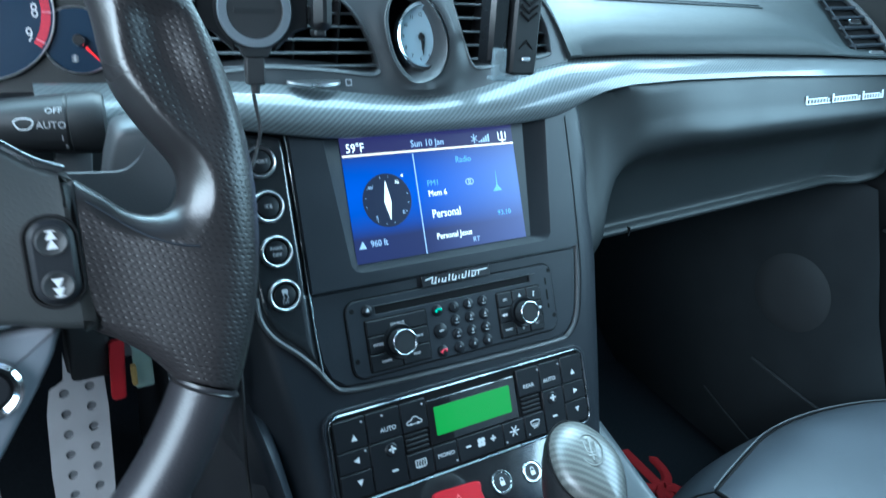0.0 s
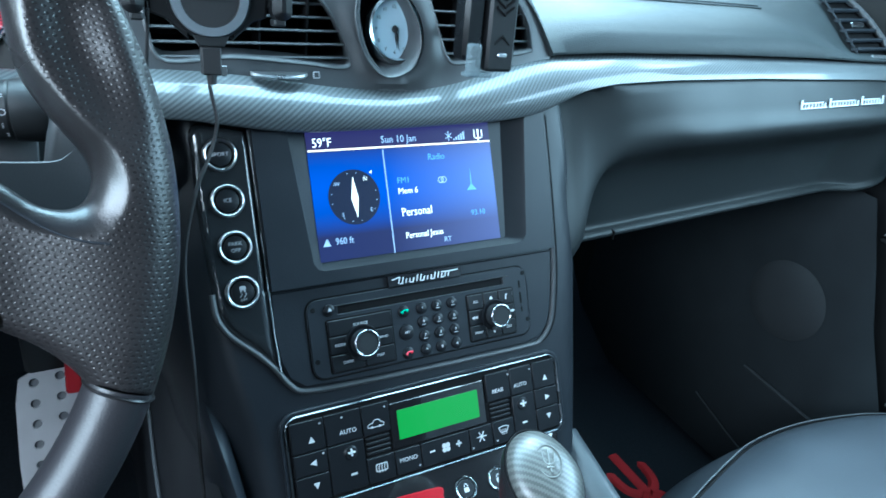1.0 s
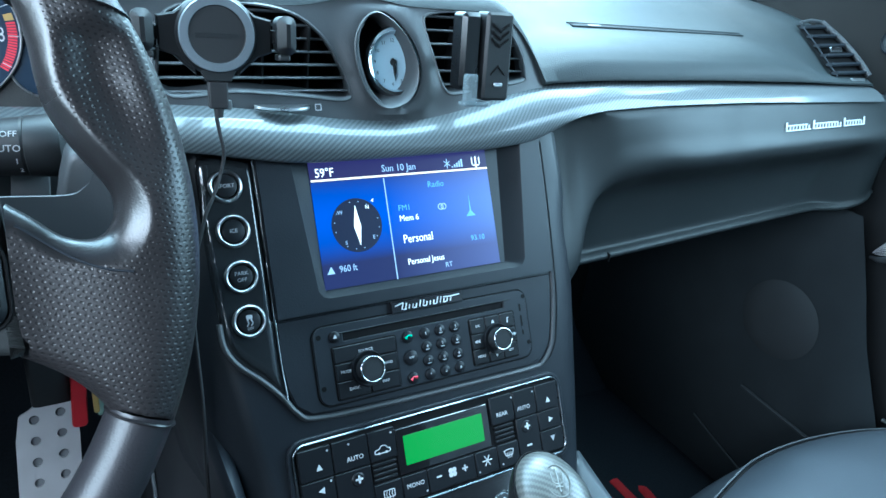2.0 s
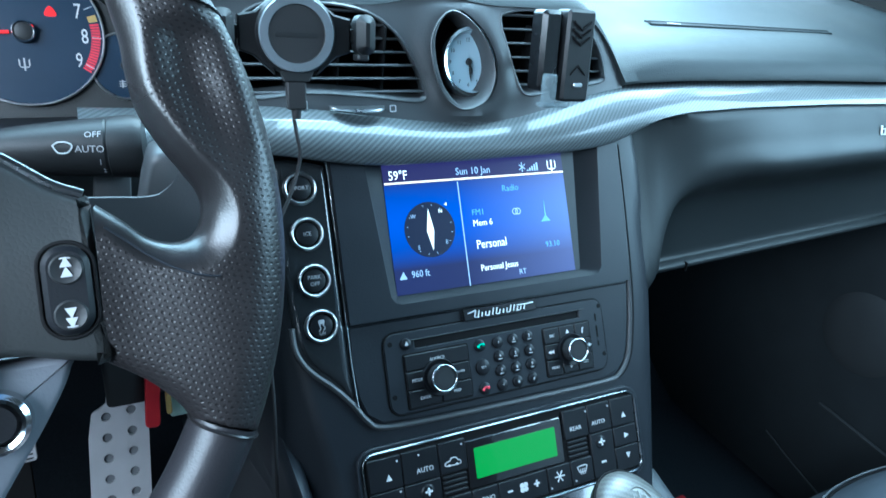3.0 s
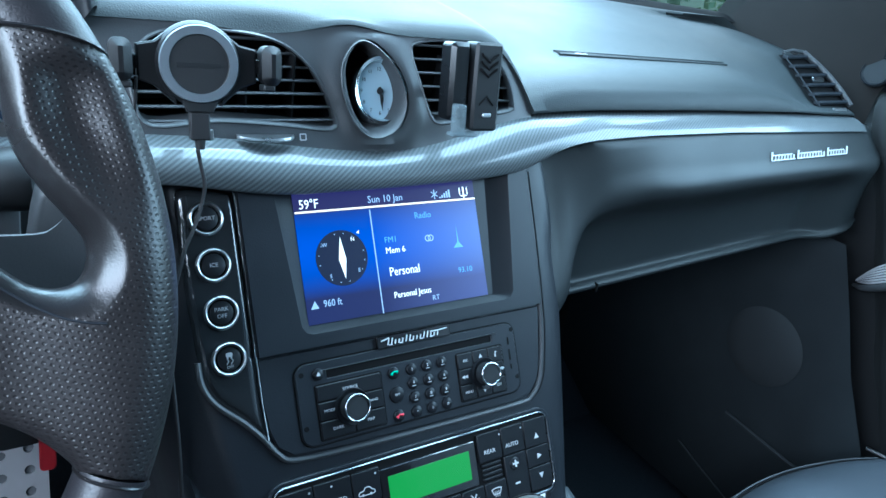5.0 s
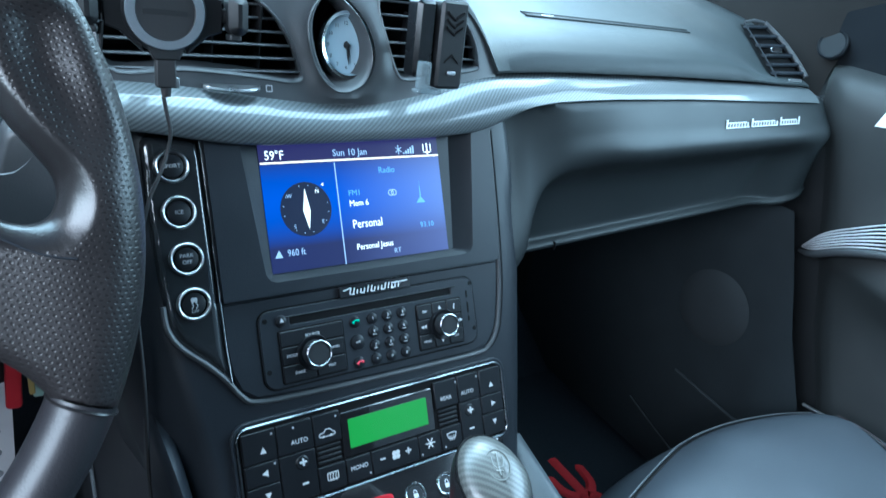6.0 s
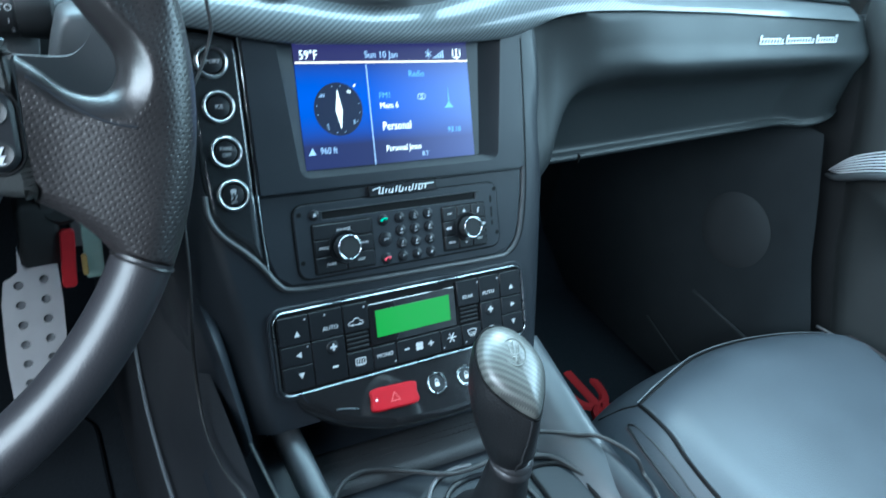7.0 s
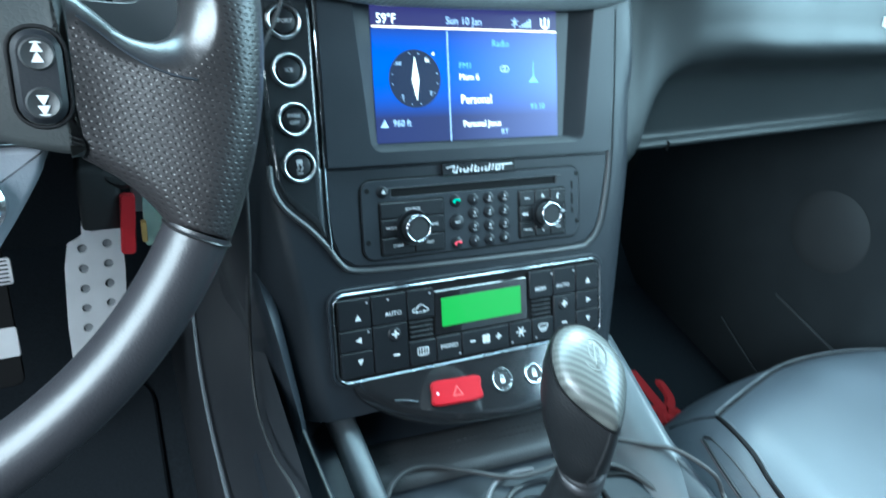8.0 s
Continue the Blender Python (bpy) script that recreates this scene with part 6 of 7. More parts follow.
def grip_height(x, y, R, fine, low):
    """Front height of the grip's skin over the wheel's plane, and whether it is the rolled border."""
    d, i, s = gap(x, y, fine, False)
    w = fine[i].z + (fine[min(i + 1, len(fine) - 1)].z - fine[i].z) * s
    q = min(1.0, d / (2.0 * w))
    wall = min(1.0, 1.16 * math.sqrt(max(0.0, 1 - (1 - q) ** 2)))
    d2 = gap(x, y, low, False)[0]
    q2 = min(1.0, d2 / 0.008)
    under = math.sqrt(max(0.0, 1 - (1 - q2) ** 2))
    q3 = min(1.0, max(0.0, R - math.hypot(x, y)) / 0.017)
    out = math.sqrt(max(0.0, 1 - (1 - q3) ** 2)) ** 0.9
    H = 0.0105 + 0.0060 * ease(x, 0.126, 0.165)
    z = H * wall * under * out
    # thumb hollow
    xc = table(y, [-0.02, 0.005, 0.03, 0.05, 0.08], [0.180, 0.1755, 0.167, 0.1605, 0.159])
    hw = table(y, [-0.02, 0.005, 0.03, 0.05, 0.08], [0.008, 0.011, 0.0145, 0.0155, 0.0140])
    deep = 0.0062 * ease(y, 0.000, 0.056) * (1 - ease(y, 0.062, 0.0745))
    k = max(0.0, 1 - ((x - xc) / hw) ** 2)
    z -= deep * k * k * min(1.0, d / w)
    return z, d < w * 1.02


def grip_mesh(s, R):
    outer, fine, low = grip_outline(R)
    vs, tris, loops = sheet(outer, [], 0.0016)
    bm = bmesh.new()
    uv = bm.loops.layers.uv.verify()
    zs = [grip_height(p.x, p.y, R, fine, low) for p in vs]
    rim = set(loops[0])
    front = [bm.verts.new((s * p.x, p.y, z[0])) for p, z in zip(vs, zs)]
    rear = [f if (i in rim and z[0] < 2e-4) else bm.verts.new((s * p.x, p.y, -0.92 * z[0])) for i, (f, p, z) in enumerate(zip(front, vs, zs))]
    for t in tris:
        for side in (front, rear):
            f = bm.faces.new([side[i] for i in (t if (side is front) == (s > 0) else t[::-1])])
            f.material_index = 1 if side is front and sum(zs[i][1] for i in t) > 1 else 0
            for l, i in zip(f.loops, t if (side is front) == (s > 0) else t[::-1]):
                l[uv].uv = (vs[i].x * 0.94 - vs[i].y * 0.34, vs[i].x * 0.34 + vs[i].y * 0.94 + 0.3 * zs[i][0])
    n = len(loops[0])
    for i in range(n):
        j = (i + 1) % n
        if front[i] is not rear[i] and front[j] is not rear[j]:
            bm.faces.new((front[i], front[j], rear[j], rear[i]))
    return bm


def steering_wheel():
    w = thing("steering_wheel", "black leather steering wheel with perforated grips and worn rim", "steering wheel", WHEEL)
    R = 0.1875
    plain = lambda a: R - 0.0250
    part("rim_lower", loft(bmesh.new(), rim_rows(-25.0, -155, 64, R, plain, lambda a: 0.0150, 24), True), RIM_LEATHER, w, "smooth leather lower rim, worn shiny", 70)
    for s in (1, -1):
        g = part("grip", grip_mesh(s, R), PERF, w, "perforated black leather grip and spoke", 50)
        g.data.materials.append(GRIP_EDGE)
    # upper rim, cut on the slant where it meets the grips
    rows = rim_rows(27.3, 152.7, 64, R, lambda a: R - 0.0325, lambda a: 0.0165, 24)
    for i, row in enumerate(rows):
        lead = max(0.0, 1 - min(i, 64 - i) / 9.0)
        sgn = 1 if i < 32 else -1
        for k, p in enumerate(row):
            r = math.hypot(p.x, p.y)
            a = math.degrees(math.atan2(p.y, p.x)) + sgn * lead * (4.0 - 8.2 * (r - 0.155) / 0.0325)
            row[k] = wheel_pt(r, a, p.z)
    part("rim_upper", loft(bmesh.new(), rows, True, True), RIM_LEATHER, w, "smooth leather upper rim", 70)
    for s in (1, -1):
        for row in (rows[0], rim_rows(-25.65, -25.6, 1, R + 0.0003, lambda q: R - 0.0253, lambda q: 0.0154, 24)[0]):
            row = [Vector((s * p.x * 1.001, p.y * 1.001, p.z * 1.02)) for p in row]
            part("seam", tube(bmesh.new(), row + row[:1], 0.0006, 5), GRIP_EDGE, w)
    for s in (1, -1):
        thr = [Vector((s * x, y, grip_height(x, y, R, *grip_outline(R)[1:])[0] + 0.0002)) for x, y in ((0.1265, 0.0010), (0.133, -0.0045), (0.140, -0.0105), (0.147, -0.0150), (0.154, -0.0180), (0.161, -0.0195))]
        part("stitching", tube(bmesh.new(), smooth_open(thr, 3), 0.0005, 5), PANEL, w)
        # plastic spoke cover with two rocker buttons
        cover = smooth_closed([(0.1225, 0.0080), (0.1205, 0.0110), (0.112, 0.0150), (0.098, 0.0250), (0.080, 0.034), (0.078, -0.030), (0.100, -0.0385), (0.1205, -0.0435), (0.1228, -0.0400)], 4)
        cover = [(s * x, y) for x, y in cover]
        cover = cover if s > 0 else cover[::-1]
        part("spoke_cover", prism(bmesh.new(), cover, -0.012, 0.0105, 0.003), DOOR, w, "satin grey-black plastic spoke cover", 50)
        # metal cord that puts the highlight on the cover's upper edge into colour
        sil = smooth_open([(s * 0.1212, 0.0125, 0.0062), (s * 0.112, 0.0165, 0.0062), (s * 0.098, 0.0265, 0.0062), (s * 0.080, 0.0355, 0.0062)], 5)
        part("edge_highlight", tube(bmesh.new(), sil, 0.0017, 8), DARK_METAL, w, "thin metal cord for the cover's edge highlight")
        if s > 0:
            pad_o = rr(0.1140, -0.0185, 0.0150, 0.0300, 0.0070, 5)
            part("button_well", ring_prism(bmesh.new(), grown(pad_o, 0.0014), pad_o, 0.008, 0.0112, 0.0004), DARK, w)
            b = part("rocker_button", prism(bmesh.new(), grown(pad_o, -0.0004), 0.006, 0.0135, 0.0016), KEYCAP, w, "grey rocker switch with track symbols")
            for y, d in ((-0.0115, 1), (-0.0265, -1)):
                part("dish", lathe(bmesh.new(), [(0, 0.0002), (0.003, 0.0005), (0.0045, 0.0011), (0.0052, 0.0002)], 20), PLASTIC, b, "", 38, pose(0.1142, y, 0.0132))
                for k in (0, 1):
                    arrow(b, 0.1142, y + d * (0.0020 - 0.0032 * k), 0.0139, 90 * d, 0.0022, DIM)
                part("symbol", prism(bmesh.new(), rr(0.1142, y + d * 0.0038, 0.0034, 0.0008, 0.0001, 1), 0.0138, 0.0141, 0), DIM, b)
    hub = smooth_closed([(0.080, 0.040), (0.055, 0.062), (0.0, 0.070), (-0.055, 0.062), (-0.080, 0.040), (-0.080, -0.030), (-0.066, -0.066), (0.0, -0.085), (0.066, -0.066), (0.080, -0.030)], 5)
    part("airbag_cover", prism(bmesh.new(), hub[::-1], -0.02, 0.016, 0.006), LEATHER, w, "padded black airbag cover", 60)
    q = [(0.040, -0.050), (0.106, -0.041), (0.1104, -0.047), (0.1025, -0.062), (0.094, -0.075), (0.078, -0.100), (0.062, -0.128), (0.056, -0.152), (0.036, -0.157), (0.038, -0.11)]
    part("lower_spoke", prism(bmesh.new(), smooth_closed(q[::-1], 4), -0.014, 0.004, 0.002), SPOKE_SILVER, w, "satin silver lower spoke", 50)
    part("lower_spoke", prism(bmesh.new(), [(-x, y) for x, y in smooth_closed(q, 4)], -0.014, 0.004, 0.002), SPOKE_SILVER, w, "satin silver lower spoke", 50)
    part("round_button", lathe(bmesh.new(), [(0.0, 0.006), (0.006, 0.006), (0.007, 0.004), (0.007, 0.0)], 24), KEYCAP, w, "", 38, pose(0.089, -0.0585, 0.004))
    part("button_ring", lathe(bmesh.new(), [(0.0072, 0.002), (0.0074, 0.0062), (0.0088, 0.0072), (0.0102, 0.0058), (0.0104, 0.0)], 32), CHROME, w, "chrome ring", 38, pose(0.089, -0.0585, 0.004))
    return w


steering_wheel()


def column():
    c = thing("steering_column", "black plastic steering column shroud with wiper stalk", "steering column", pose(-0.375, -0.05, 0.66))
    back = pose(0.375, 0.05, -0.66)
    # shroud
    rows = []
    for y, s, z in ((-0.11, 0.80, 0.672), (-0.08, 0.95, 0.668), (-0.03, 1.0, 0.662), (0.05, 1.0, 0.655), (0.12, 1.0, 0.65)):
        rows.append([(-0.375 + s * 0.075 * math.cos(t), y, z + s * 0.052 * math.sin(t)) for t in [2 * math.pi * k / 24 for k in range(24)]])
    part("shroud", loft(bmesh.new(), rows, True, True), PLASTIC, c, "", 60, back)
    # wiper stalk: broad barrel with a collar
    a, b = Vector((-0.306, -0.012, 0.700)), Vector((-0.2265, -0.0224, 0.7030))
    d = (b - a).normalized()
    m = Matrix.Translation(a) @ d.to_track_quat("Z", "Y").to_matrix().to_4x4()
    L = (b - a).length
    st = part("wiper_stalk", lathe(bmesh.new(), [(0, 0), (0.0085, 0.0), (0.0108, 0.012), (0.0128, 0.026), (0.0150, 0.050), (0.0158, 0.0620), (0.0153, 0.0626), (0.0153, 0.0634), (0.0162, 0.064), (0.0170, L - 0.004), (0.0150, L), (0, L)], 28, m), PLASTIC, c, "thick black wiper stalk", 40, back)
    for txt, x, y, s in (("OFF", 0.0135, 0.0065, 0.0046), ("AUTO", 0.0120, -0.0015, 0.0050), ("1", 0.0165, -0.0085, 0.0044), ("2", 0.0180, -0.0140, 0.0034)):
        ob = letters(txt, s, 0, 0, 0, DIM, c)
        ang = y / 0.0166
        ob.matrix_basis = back @ Matrix.Translation(a + d * 0.0435) @ pose(0, 0, 0, 68 - math.degrees(ang), 0, -7.4) @ pose(x, 0, 0.0133 + 0.088 * (0.0175 + x), 0, -5, 0)
    wm = smooth_open([(-0.0045, 0.0015, 0), (-0.002, 0.0032, 0), (0.002, 0.0032, 0), (0.0045, 0.0015, 0), (0.0022, -0.002, 0), (-0.0022, -0.002, 0), (-0.0045, 0.0015, 0)], 3)
    part("wiper_mark", tube(bmesh.new(), wm, 0.0004, 5), PRINT, c, "", 38, back @ Matrix.Translation(a + d * 0.043) @ pose(0, 0, 0, 72, 0, -7.4) @ pose(0, 0, 0.0151, 0, -5, 0))
    # gearshift paddle behind the spoke
    q = smooth_closed([(-0.290, 0.7005), (-0.256, 0.700), (-0.230, 0.6985), (-0.222, 0.7015), (-0.2165, 0.708), (-0.213, 0.717), (-0.206, 0.745), (-0.198, 0.747), (-0.203, 0.712), (-0.208, 0.682), (-0.230, 0.655), (-0.290, 0.645)], 4)
    bm = bmesh.new()
    prism(bm, q, -0.0025, 0.0025, 0.0014)
    part("shift_paddle", bm, PADDLE, c, "satin grey shift paddle", 50, back @ pose(0, -0.085, 0, 90, 0, 0))
    # added plate: its pale colour stands in for light on a surface behind
    q = [(-0.256, 0.660), (-0.2365, 0.660), (-0.2340, 0.692), (-0.2525, 0.692)]
    part("lit_plate", prism(bmesh.new(), q, -0.001, 0.004, 0.001), PADDLE, c, "pale grey plate for a lit patch under the stalk", 50, back @ pose(0, -0.014, 0, 90, 0, 0))
    q = smooth_closed([(-0.240, 0.655), (-0.196, 0.655), (-0.193, 0.680), (-0.196, 0.708), (-0.222, 0.712), (-0.2290, 0.700), (-0.2335, 0.680)], 4)
    part("column_cheek", prism(bmesh.new(), q, 0.0, 0.022, 0.003), FASCIA, c, "smooth grey cheek beside the column", 50, back @ pose(0, -0.040, 0, 90, 0, 0))
    part("lock_block", box(bmesh.new(), -0.264, -0.238, 0.0, 0.06, 0.514, 0.562, 0.004), RUBBER, c, "black ignition lock housing", 50, back)
    return c


column()


def cluster():
    m = pose(-0.375, 0.095, 0.745, 72, 0, 0)
    c = thing("instrument_cluster", "blue-faced instrument cluster with white numerals", "instrument cluster", m)
    part("panel", prism(bmesh.new(), rr(0, -0.002, 0.350, 0.130, 0.02, 4), -0.014, -0.006, 0.001), DOOR, c)
    # rev counter centred right of the column, temperature gauge beyond it
    cx, cy = 0.0915, -0.0045
    for x, y, r, nm in ((cx, cy, 0.0440, "rev_counter"), (-cx, cy, 0.0440, "speedometer"), (0.1475, -0.0245, 0.0208, "temperature_gauge")):
        low = 0.0014 if r < 0.03 else 0.0
        d = part(nm, prism(bmesh.new(), disc(x, y, r, 56), -0.008, -0.003 - low, 0.0003), DIAL_BLUE, c, "deep blue dial")
        part("dial_ring", ring_prism(bmesh.new(), disc(x, y, r + 0.0012, 56), disc(x, y, r - 0.0002, 56), -0.0055, -0.0018 - low, 0.0004), SATIN, d, "thin silver ring")
    z = -0.0028
    dial = [o for o in c.children if o.name.startswith("rev_counter")][0]
    for n in range(0, 10):
        a = radians(212 - 27 * n)
        letters(str(n), 0.0130, cx + 0.0335 * math.cos(a), cy + 0.0335 * math.sin(a), z, PRINT, dial, "numeral", squeeze=0.68)
        t0, t1 = 0.0375, 0.0430
        part("tick", prism(bmesh.new(), [(cx + t0 * math.cos(a - 0.006), cy + t0 * math.sin(a - 0.006)), (cx + t1 * math.cos(a - 0.006), cy + t1 * math.sin(a - 0.006)), (cx + t1 * math.cos(a + 0.006), cy + t1 * math.sin(a + 0.006)), (cx + t0 * math.cos(a + 0.006), cy + t0 * math.sin(a + 0.006))], z, z + 0.0001, 0), PRINT, dial)
    for k in range(18):
        a0, a1 = radians(8.5 - 2.5 * k), radians(6.8 - 2.5 * k)
        part("red_band", prism(bmesh.new(), [(cx + 0.0372 * math.cos(a0), cy + 0.0372 * math.sin(a0)), (cx + 0.0372 * math.cos(a1), cy + 0.0372 * math.sin(a1)), (cx + 0.0424 * math.cos(a1), cy + 0.0424 * math.sin(a1)), (cx + 0.0424 * math.cos(a0), cy + 0.0424 * math.sin(a0))], z, z + 0.0001, 0), RED_KEY, dial)
    part("yellow_band", prism(bmesh.new(), [(cx + q * math.cos(radians(t)), cy + q * math.sin(radians(t))) for q, t in ((0.0372, 16), (0.0372, 10), (0.0424, 10), (0.0424, 16))], z, z + 0.0001, 0), YELLOW, dial)
    part("needle_hub", lathe(bmesh.new(), [(0, 0.0054), (0.0040, 0.005), (0.0052, 0.0046), (0.0066, 0.003), (0.0066, 0.0)], 28), PLASTIC, dial, "", 38, pose(cx, cy, z))
    part("needle_cap", lathe(bmesh.new(), [(0.0053, 0.0050), (0.0059, 0.0056), (0.0066, 0.0046), (0.0053, 0.0050)], 28), CHROME, dial, "", 38, pose(cx, cy, z))
    part("needle", prism(bmesh.new(), [(0.008, -0.0010), (0.040, -0.0004), (0.040, 0.0004), (0.008, 0.0010)], 0.001, 0.0022, 0.0002), LAMP_RED, dial, "glowing red needle", 38, pose(cx, cy, z, 0, 0, 182))
    part("warning_lamp", prism(bmesh.new(), smooth_closed([(cx + 0.0128, cy + 0.0100), (cx + 0.0182, cy + 0.0100), (cx + 0.0187, cy + 0.0122), (cx + 0.0165, cy + 0.0156), (cx + 0.0145, cy + 0.0156), (cx + 0.0123, cy + 0.0122)], 3), z, z + 0.0002, 0), LAMP_RED, dial, "lit red warning lamp")
    for q in ([(-0.0008, -0.007), (0.0008, -0.007), (0.0009, 0.007), (-0.0009, 0.007)], [(-0.0056, -0.001), (-0.0042, -0.0035), (-0.0040, 0.004), (-0.0056, 0.006)], [(0.0042, -0.0035), (0.0056, -0.001), (0.0056, 0.006), (0.0040, 0.004)], [(-0.005, -0.0025), (0.005, -0.0025), (0.003, -0.004), (-0.003, -0.004)]):
        part("emblem_mark", prism(bmesh.new(), [(cx - 0.002 + 0.56 * a, cy - 0.0195 + 0.56 * b) for a, b in q], z, z + 0.0001, 0), DIM, dial)
    for k in range(9):
        part("unit_print", prism(bmesh.new(), rr(cx - 0.012 + 0.003 * k, cy + 0.024, 0.0018, 0.0016, 0.0003, 1), z, z + 0.0001, 0), DIM, dial)
    g = [o for o in c.children if o.name.startswith("temperature_gauge")][0]
    part("needle_hub", lathe(bmesh.new(), [(0, 0.004), (0.0030, 0.004), (0.0038, 0.002), (0.0038, 0.0)], 24), PLASTIC, g, "", 38, pose(0.1475, -0.0245, z - 0.0014))
    part("needle_cap", lathe(bmesh.new(), [(0.0030, 0.0036), (0.0036, 0.0042), (0.0042, 0.0032), (0.0030, 0.0036)], 24), CHROME, g, "", 38, pose(0.1475, -0.0245, z - 0.0014))
    part("symbol", prism(bmesh.new(), rr(0.1440, -0.0360, 0.0010, 0.0050, 0.0003, 1), z - 0.0014, z - 0.0012, 0), DIM, g)
    for k in range(3):
        part("symbol", prism(bmesh.new(), rr(0.1440, -0.0345 - 0.0015 * k, 0.0042, 0.0005, 0.0001, 1), z - 0.0014, z - 0.0012, 0), DIM, g)
    part("needle", prism(bmesh.new(), [(0.006, -0.0009), (0.017, -0.0004), (0.017, 0.0004), (0.006, 0.0009)], 0.001, 0.002, 0.0002), LAMP_RED, g, "", 38, pose(0.1475, -0.0245, z - 0.0014, 0, 0, -50))
    # hood: an arch over the dials
    rows = []
    for k in range(49):
        t = math.pi * k / 48
        x, y = 0.190 * math.cos(t), 0.014 + 0.082 * math.sin(t) ** 0.8
        rows.append(smooth_open([(x * 0.93, y - 0.012, -0.012), (x * 0.94, y - 0.010, 0.045), (x * 0.965, y - 0.002, 0.062), (x, y + 0.006, 0.058), (x * 1.02, y + 0.004, 0.02), (x * 1.05, y - 0.010, -0.10)], 4))
    part("hood", loft(bmesh.new(), rows), RECESS, c, "black arched hood", 60)
    for s in (1, -1):
        bm = bmesh.new()
        loft(bm, [[(s * 0.178, -0.075, zz) for zz in (-0.012, 0.045)], [(s * 0.177, 0.005, zz) for zz in (-0.012, 0.045)]])
        part("side_cheek", bm, PLASTIC, c)


cluster()


# ---- small things on the dashboard ----
def phone_mount():
    m = pose(-0.1415, -0.015, 0.7628, 80, 0, -4)
    p = thing("phone_mount", "black round wireless charging phone mount clipped to a vent", "phone mount", m)
    part("disc", lathe(bmesh.new(), [(0, 0.0005), (0.0156, 0.0006), (0.0161, 0.0012), (0.0159, -0.002)], 48), RUBBER, p, "black rubber charging pad")
    part("ring", lathe(bmesh.new(), [(0.0159, 0.0004), (0.0163, 0.0016), (0.0207, 0.0016), (0.0213, 0.0002), (0.0211, -0.003)], 56), SILVER_RING, p, "pale grey ring")
    for k in range(10):
        a = 36 * k + 12
        part("ring_joint", prism(bmesh.new(), rr(0.0185, 0, 0.0042, 0.0003, 0.0001, 1), 0.0014, 0.0018, 0), SILVER_RING, p, "", 38, pose(0, 0, 0, 0, 0, a))
    part("imprint", prism(bmesh.new(), rr(0, -0.0005, 0.024, 0.0028, 0.0003, 2), 0.0004, 0.0009, 0.0001), PLASTIC, p)
    part("back_body", lathe(bmesh.new(), [(0, -0.001), (0.0216, -0.001), (0.0232, -0.0035), (0.0236, -0.007), (0.0215, -0.012), (0.015, -0.017), (0, -0.019)], 40), HOLDER, p)
    for s in (1, -1):
        arm = [(s * x, y) for x, y in ((0.012, 0.020), (0.0225, 0.0115), (0.032, 0.0095), (0.032, -0.0095), (0.0235, -0.0125), (0.012, -0.023))]
        part("arm", prism(bmesh.new(), arm if s < 0 else arm[::-1], -0.012, -0.003, 0.001), HOLDER, p)
        f = part("finger", prism(bmesh.new(), rr(s * 0.0400, 0.001, 0.0115, 0.0225, 0.0050, 5), -0.010, 0.006, 0.0045), HOLDER, p, "rubber gripping finger")
        part("finger_foot", prism(bmesh.new(), rr(s * 0.0385, -0.0118, 0.007, 0.004, 0.001, 2), -0.009, 0.002, 0.001), PLASTIC, f)
        part("finger_rod", box(bmesh.new(), min(s * 0.029, s * 0.037), max(s * 0.029, s * 0.037), -0.004, 0.004, -0.009, -0.005, 0.0006), PLASTIC, f)
    part("chin", prism(bmesh.new(), [(-0.0070, -0.0265), (0.0070, -0.0265), (0.010, -0.020), (-0.010, -0.020)], -0.008, -0.001, 0.0006), PLASTIC, p)
    part("stem", tube(bmesh.new(), [(0, 0, -0.016), (0, -0.004, -0.030), (0, -0.010, -0.046)], 0.007, 12), PLASTIC, p)
    part("plug", prism(bmesh.new(), rr(-0.0005, -0.0345, 0.0110, 0.0160, 0.001, 2), -0.0085, -0.0015, 0.0008), RUBBER, p, "black charging plug")
    part("plug_tail", tube(bmesh.new(), [(-0.0005, -0.042, -0.005), (-0.0005, -0.048, -0.005)], [0.0032, 0.0024], 10), RUBBER, p)


phone_mount()


def cord(name, label, pts, r=0.0012):
    ob = part(name, tube(bmesh.new(), smooth_open(pts, 8), r, 8), RUBBER)
    return tagged(ob, label, "cable")


cord("charging_cable", "thin black charging cable hanging from the phone mount", [(-0.1440, -0.0195, 0.7150), (-0.1425, -0.0200, 0.706), (-0.1405, -0.021, 0.694), (-0.1425, -0.022, 0.682), (-0.1490, -0.028, 0.668), (-0.1570, -0.034, 0.652), (-0.1670, -0.045, 0.61), (-0.168, -0.068, 0.541), (-0.1685, -0.079, 0.465), (-0.170, -0.112, 0.431), (-0.170, -0.16, 0.440), (-0.169, -0.206, 0.465), (-0.165, -0.27, 0.47)])
cord("mount_cable", "short thin black cable hanging behind the phone mount", [(-0.1740, -0.012, 0.755), (-0.1745, -0.009, 0.742), (-0.1750, -0.004, 0.728), (-0.1745, 0.006, 0.7165)], 0.0010)
cord("console_cable", "thin black cable lying loosely across the console", [(-0.105, -0.205, 0.393), (-0.092, -0.180, 0.393), (-0.073, -0.164, 0.386), (-0.050, -0.161, 0.381), (-0.017, -0.176, 0.380), (0.0, -0.186, 0.381), (0.018, -0.192, 0.382), (0.05, -0.192, 0.384), (0.085, -0.180, 0.386), (0.107, -0.187, 0.388), (0.128, -0.206, 0.396), (0.142, -0.222, 0.404), (0.158, -0.248, 0.402), (0.163, -0.262, 0.390), (0.155, -0.280, 0.396), (0.148, -0.30, 0.394)], 0.0020)


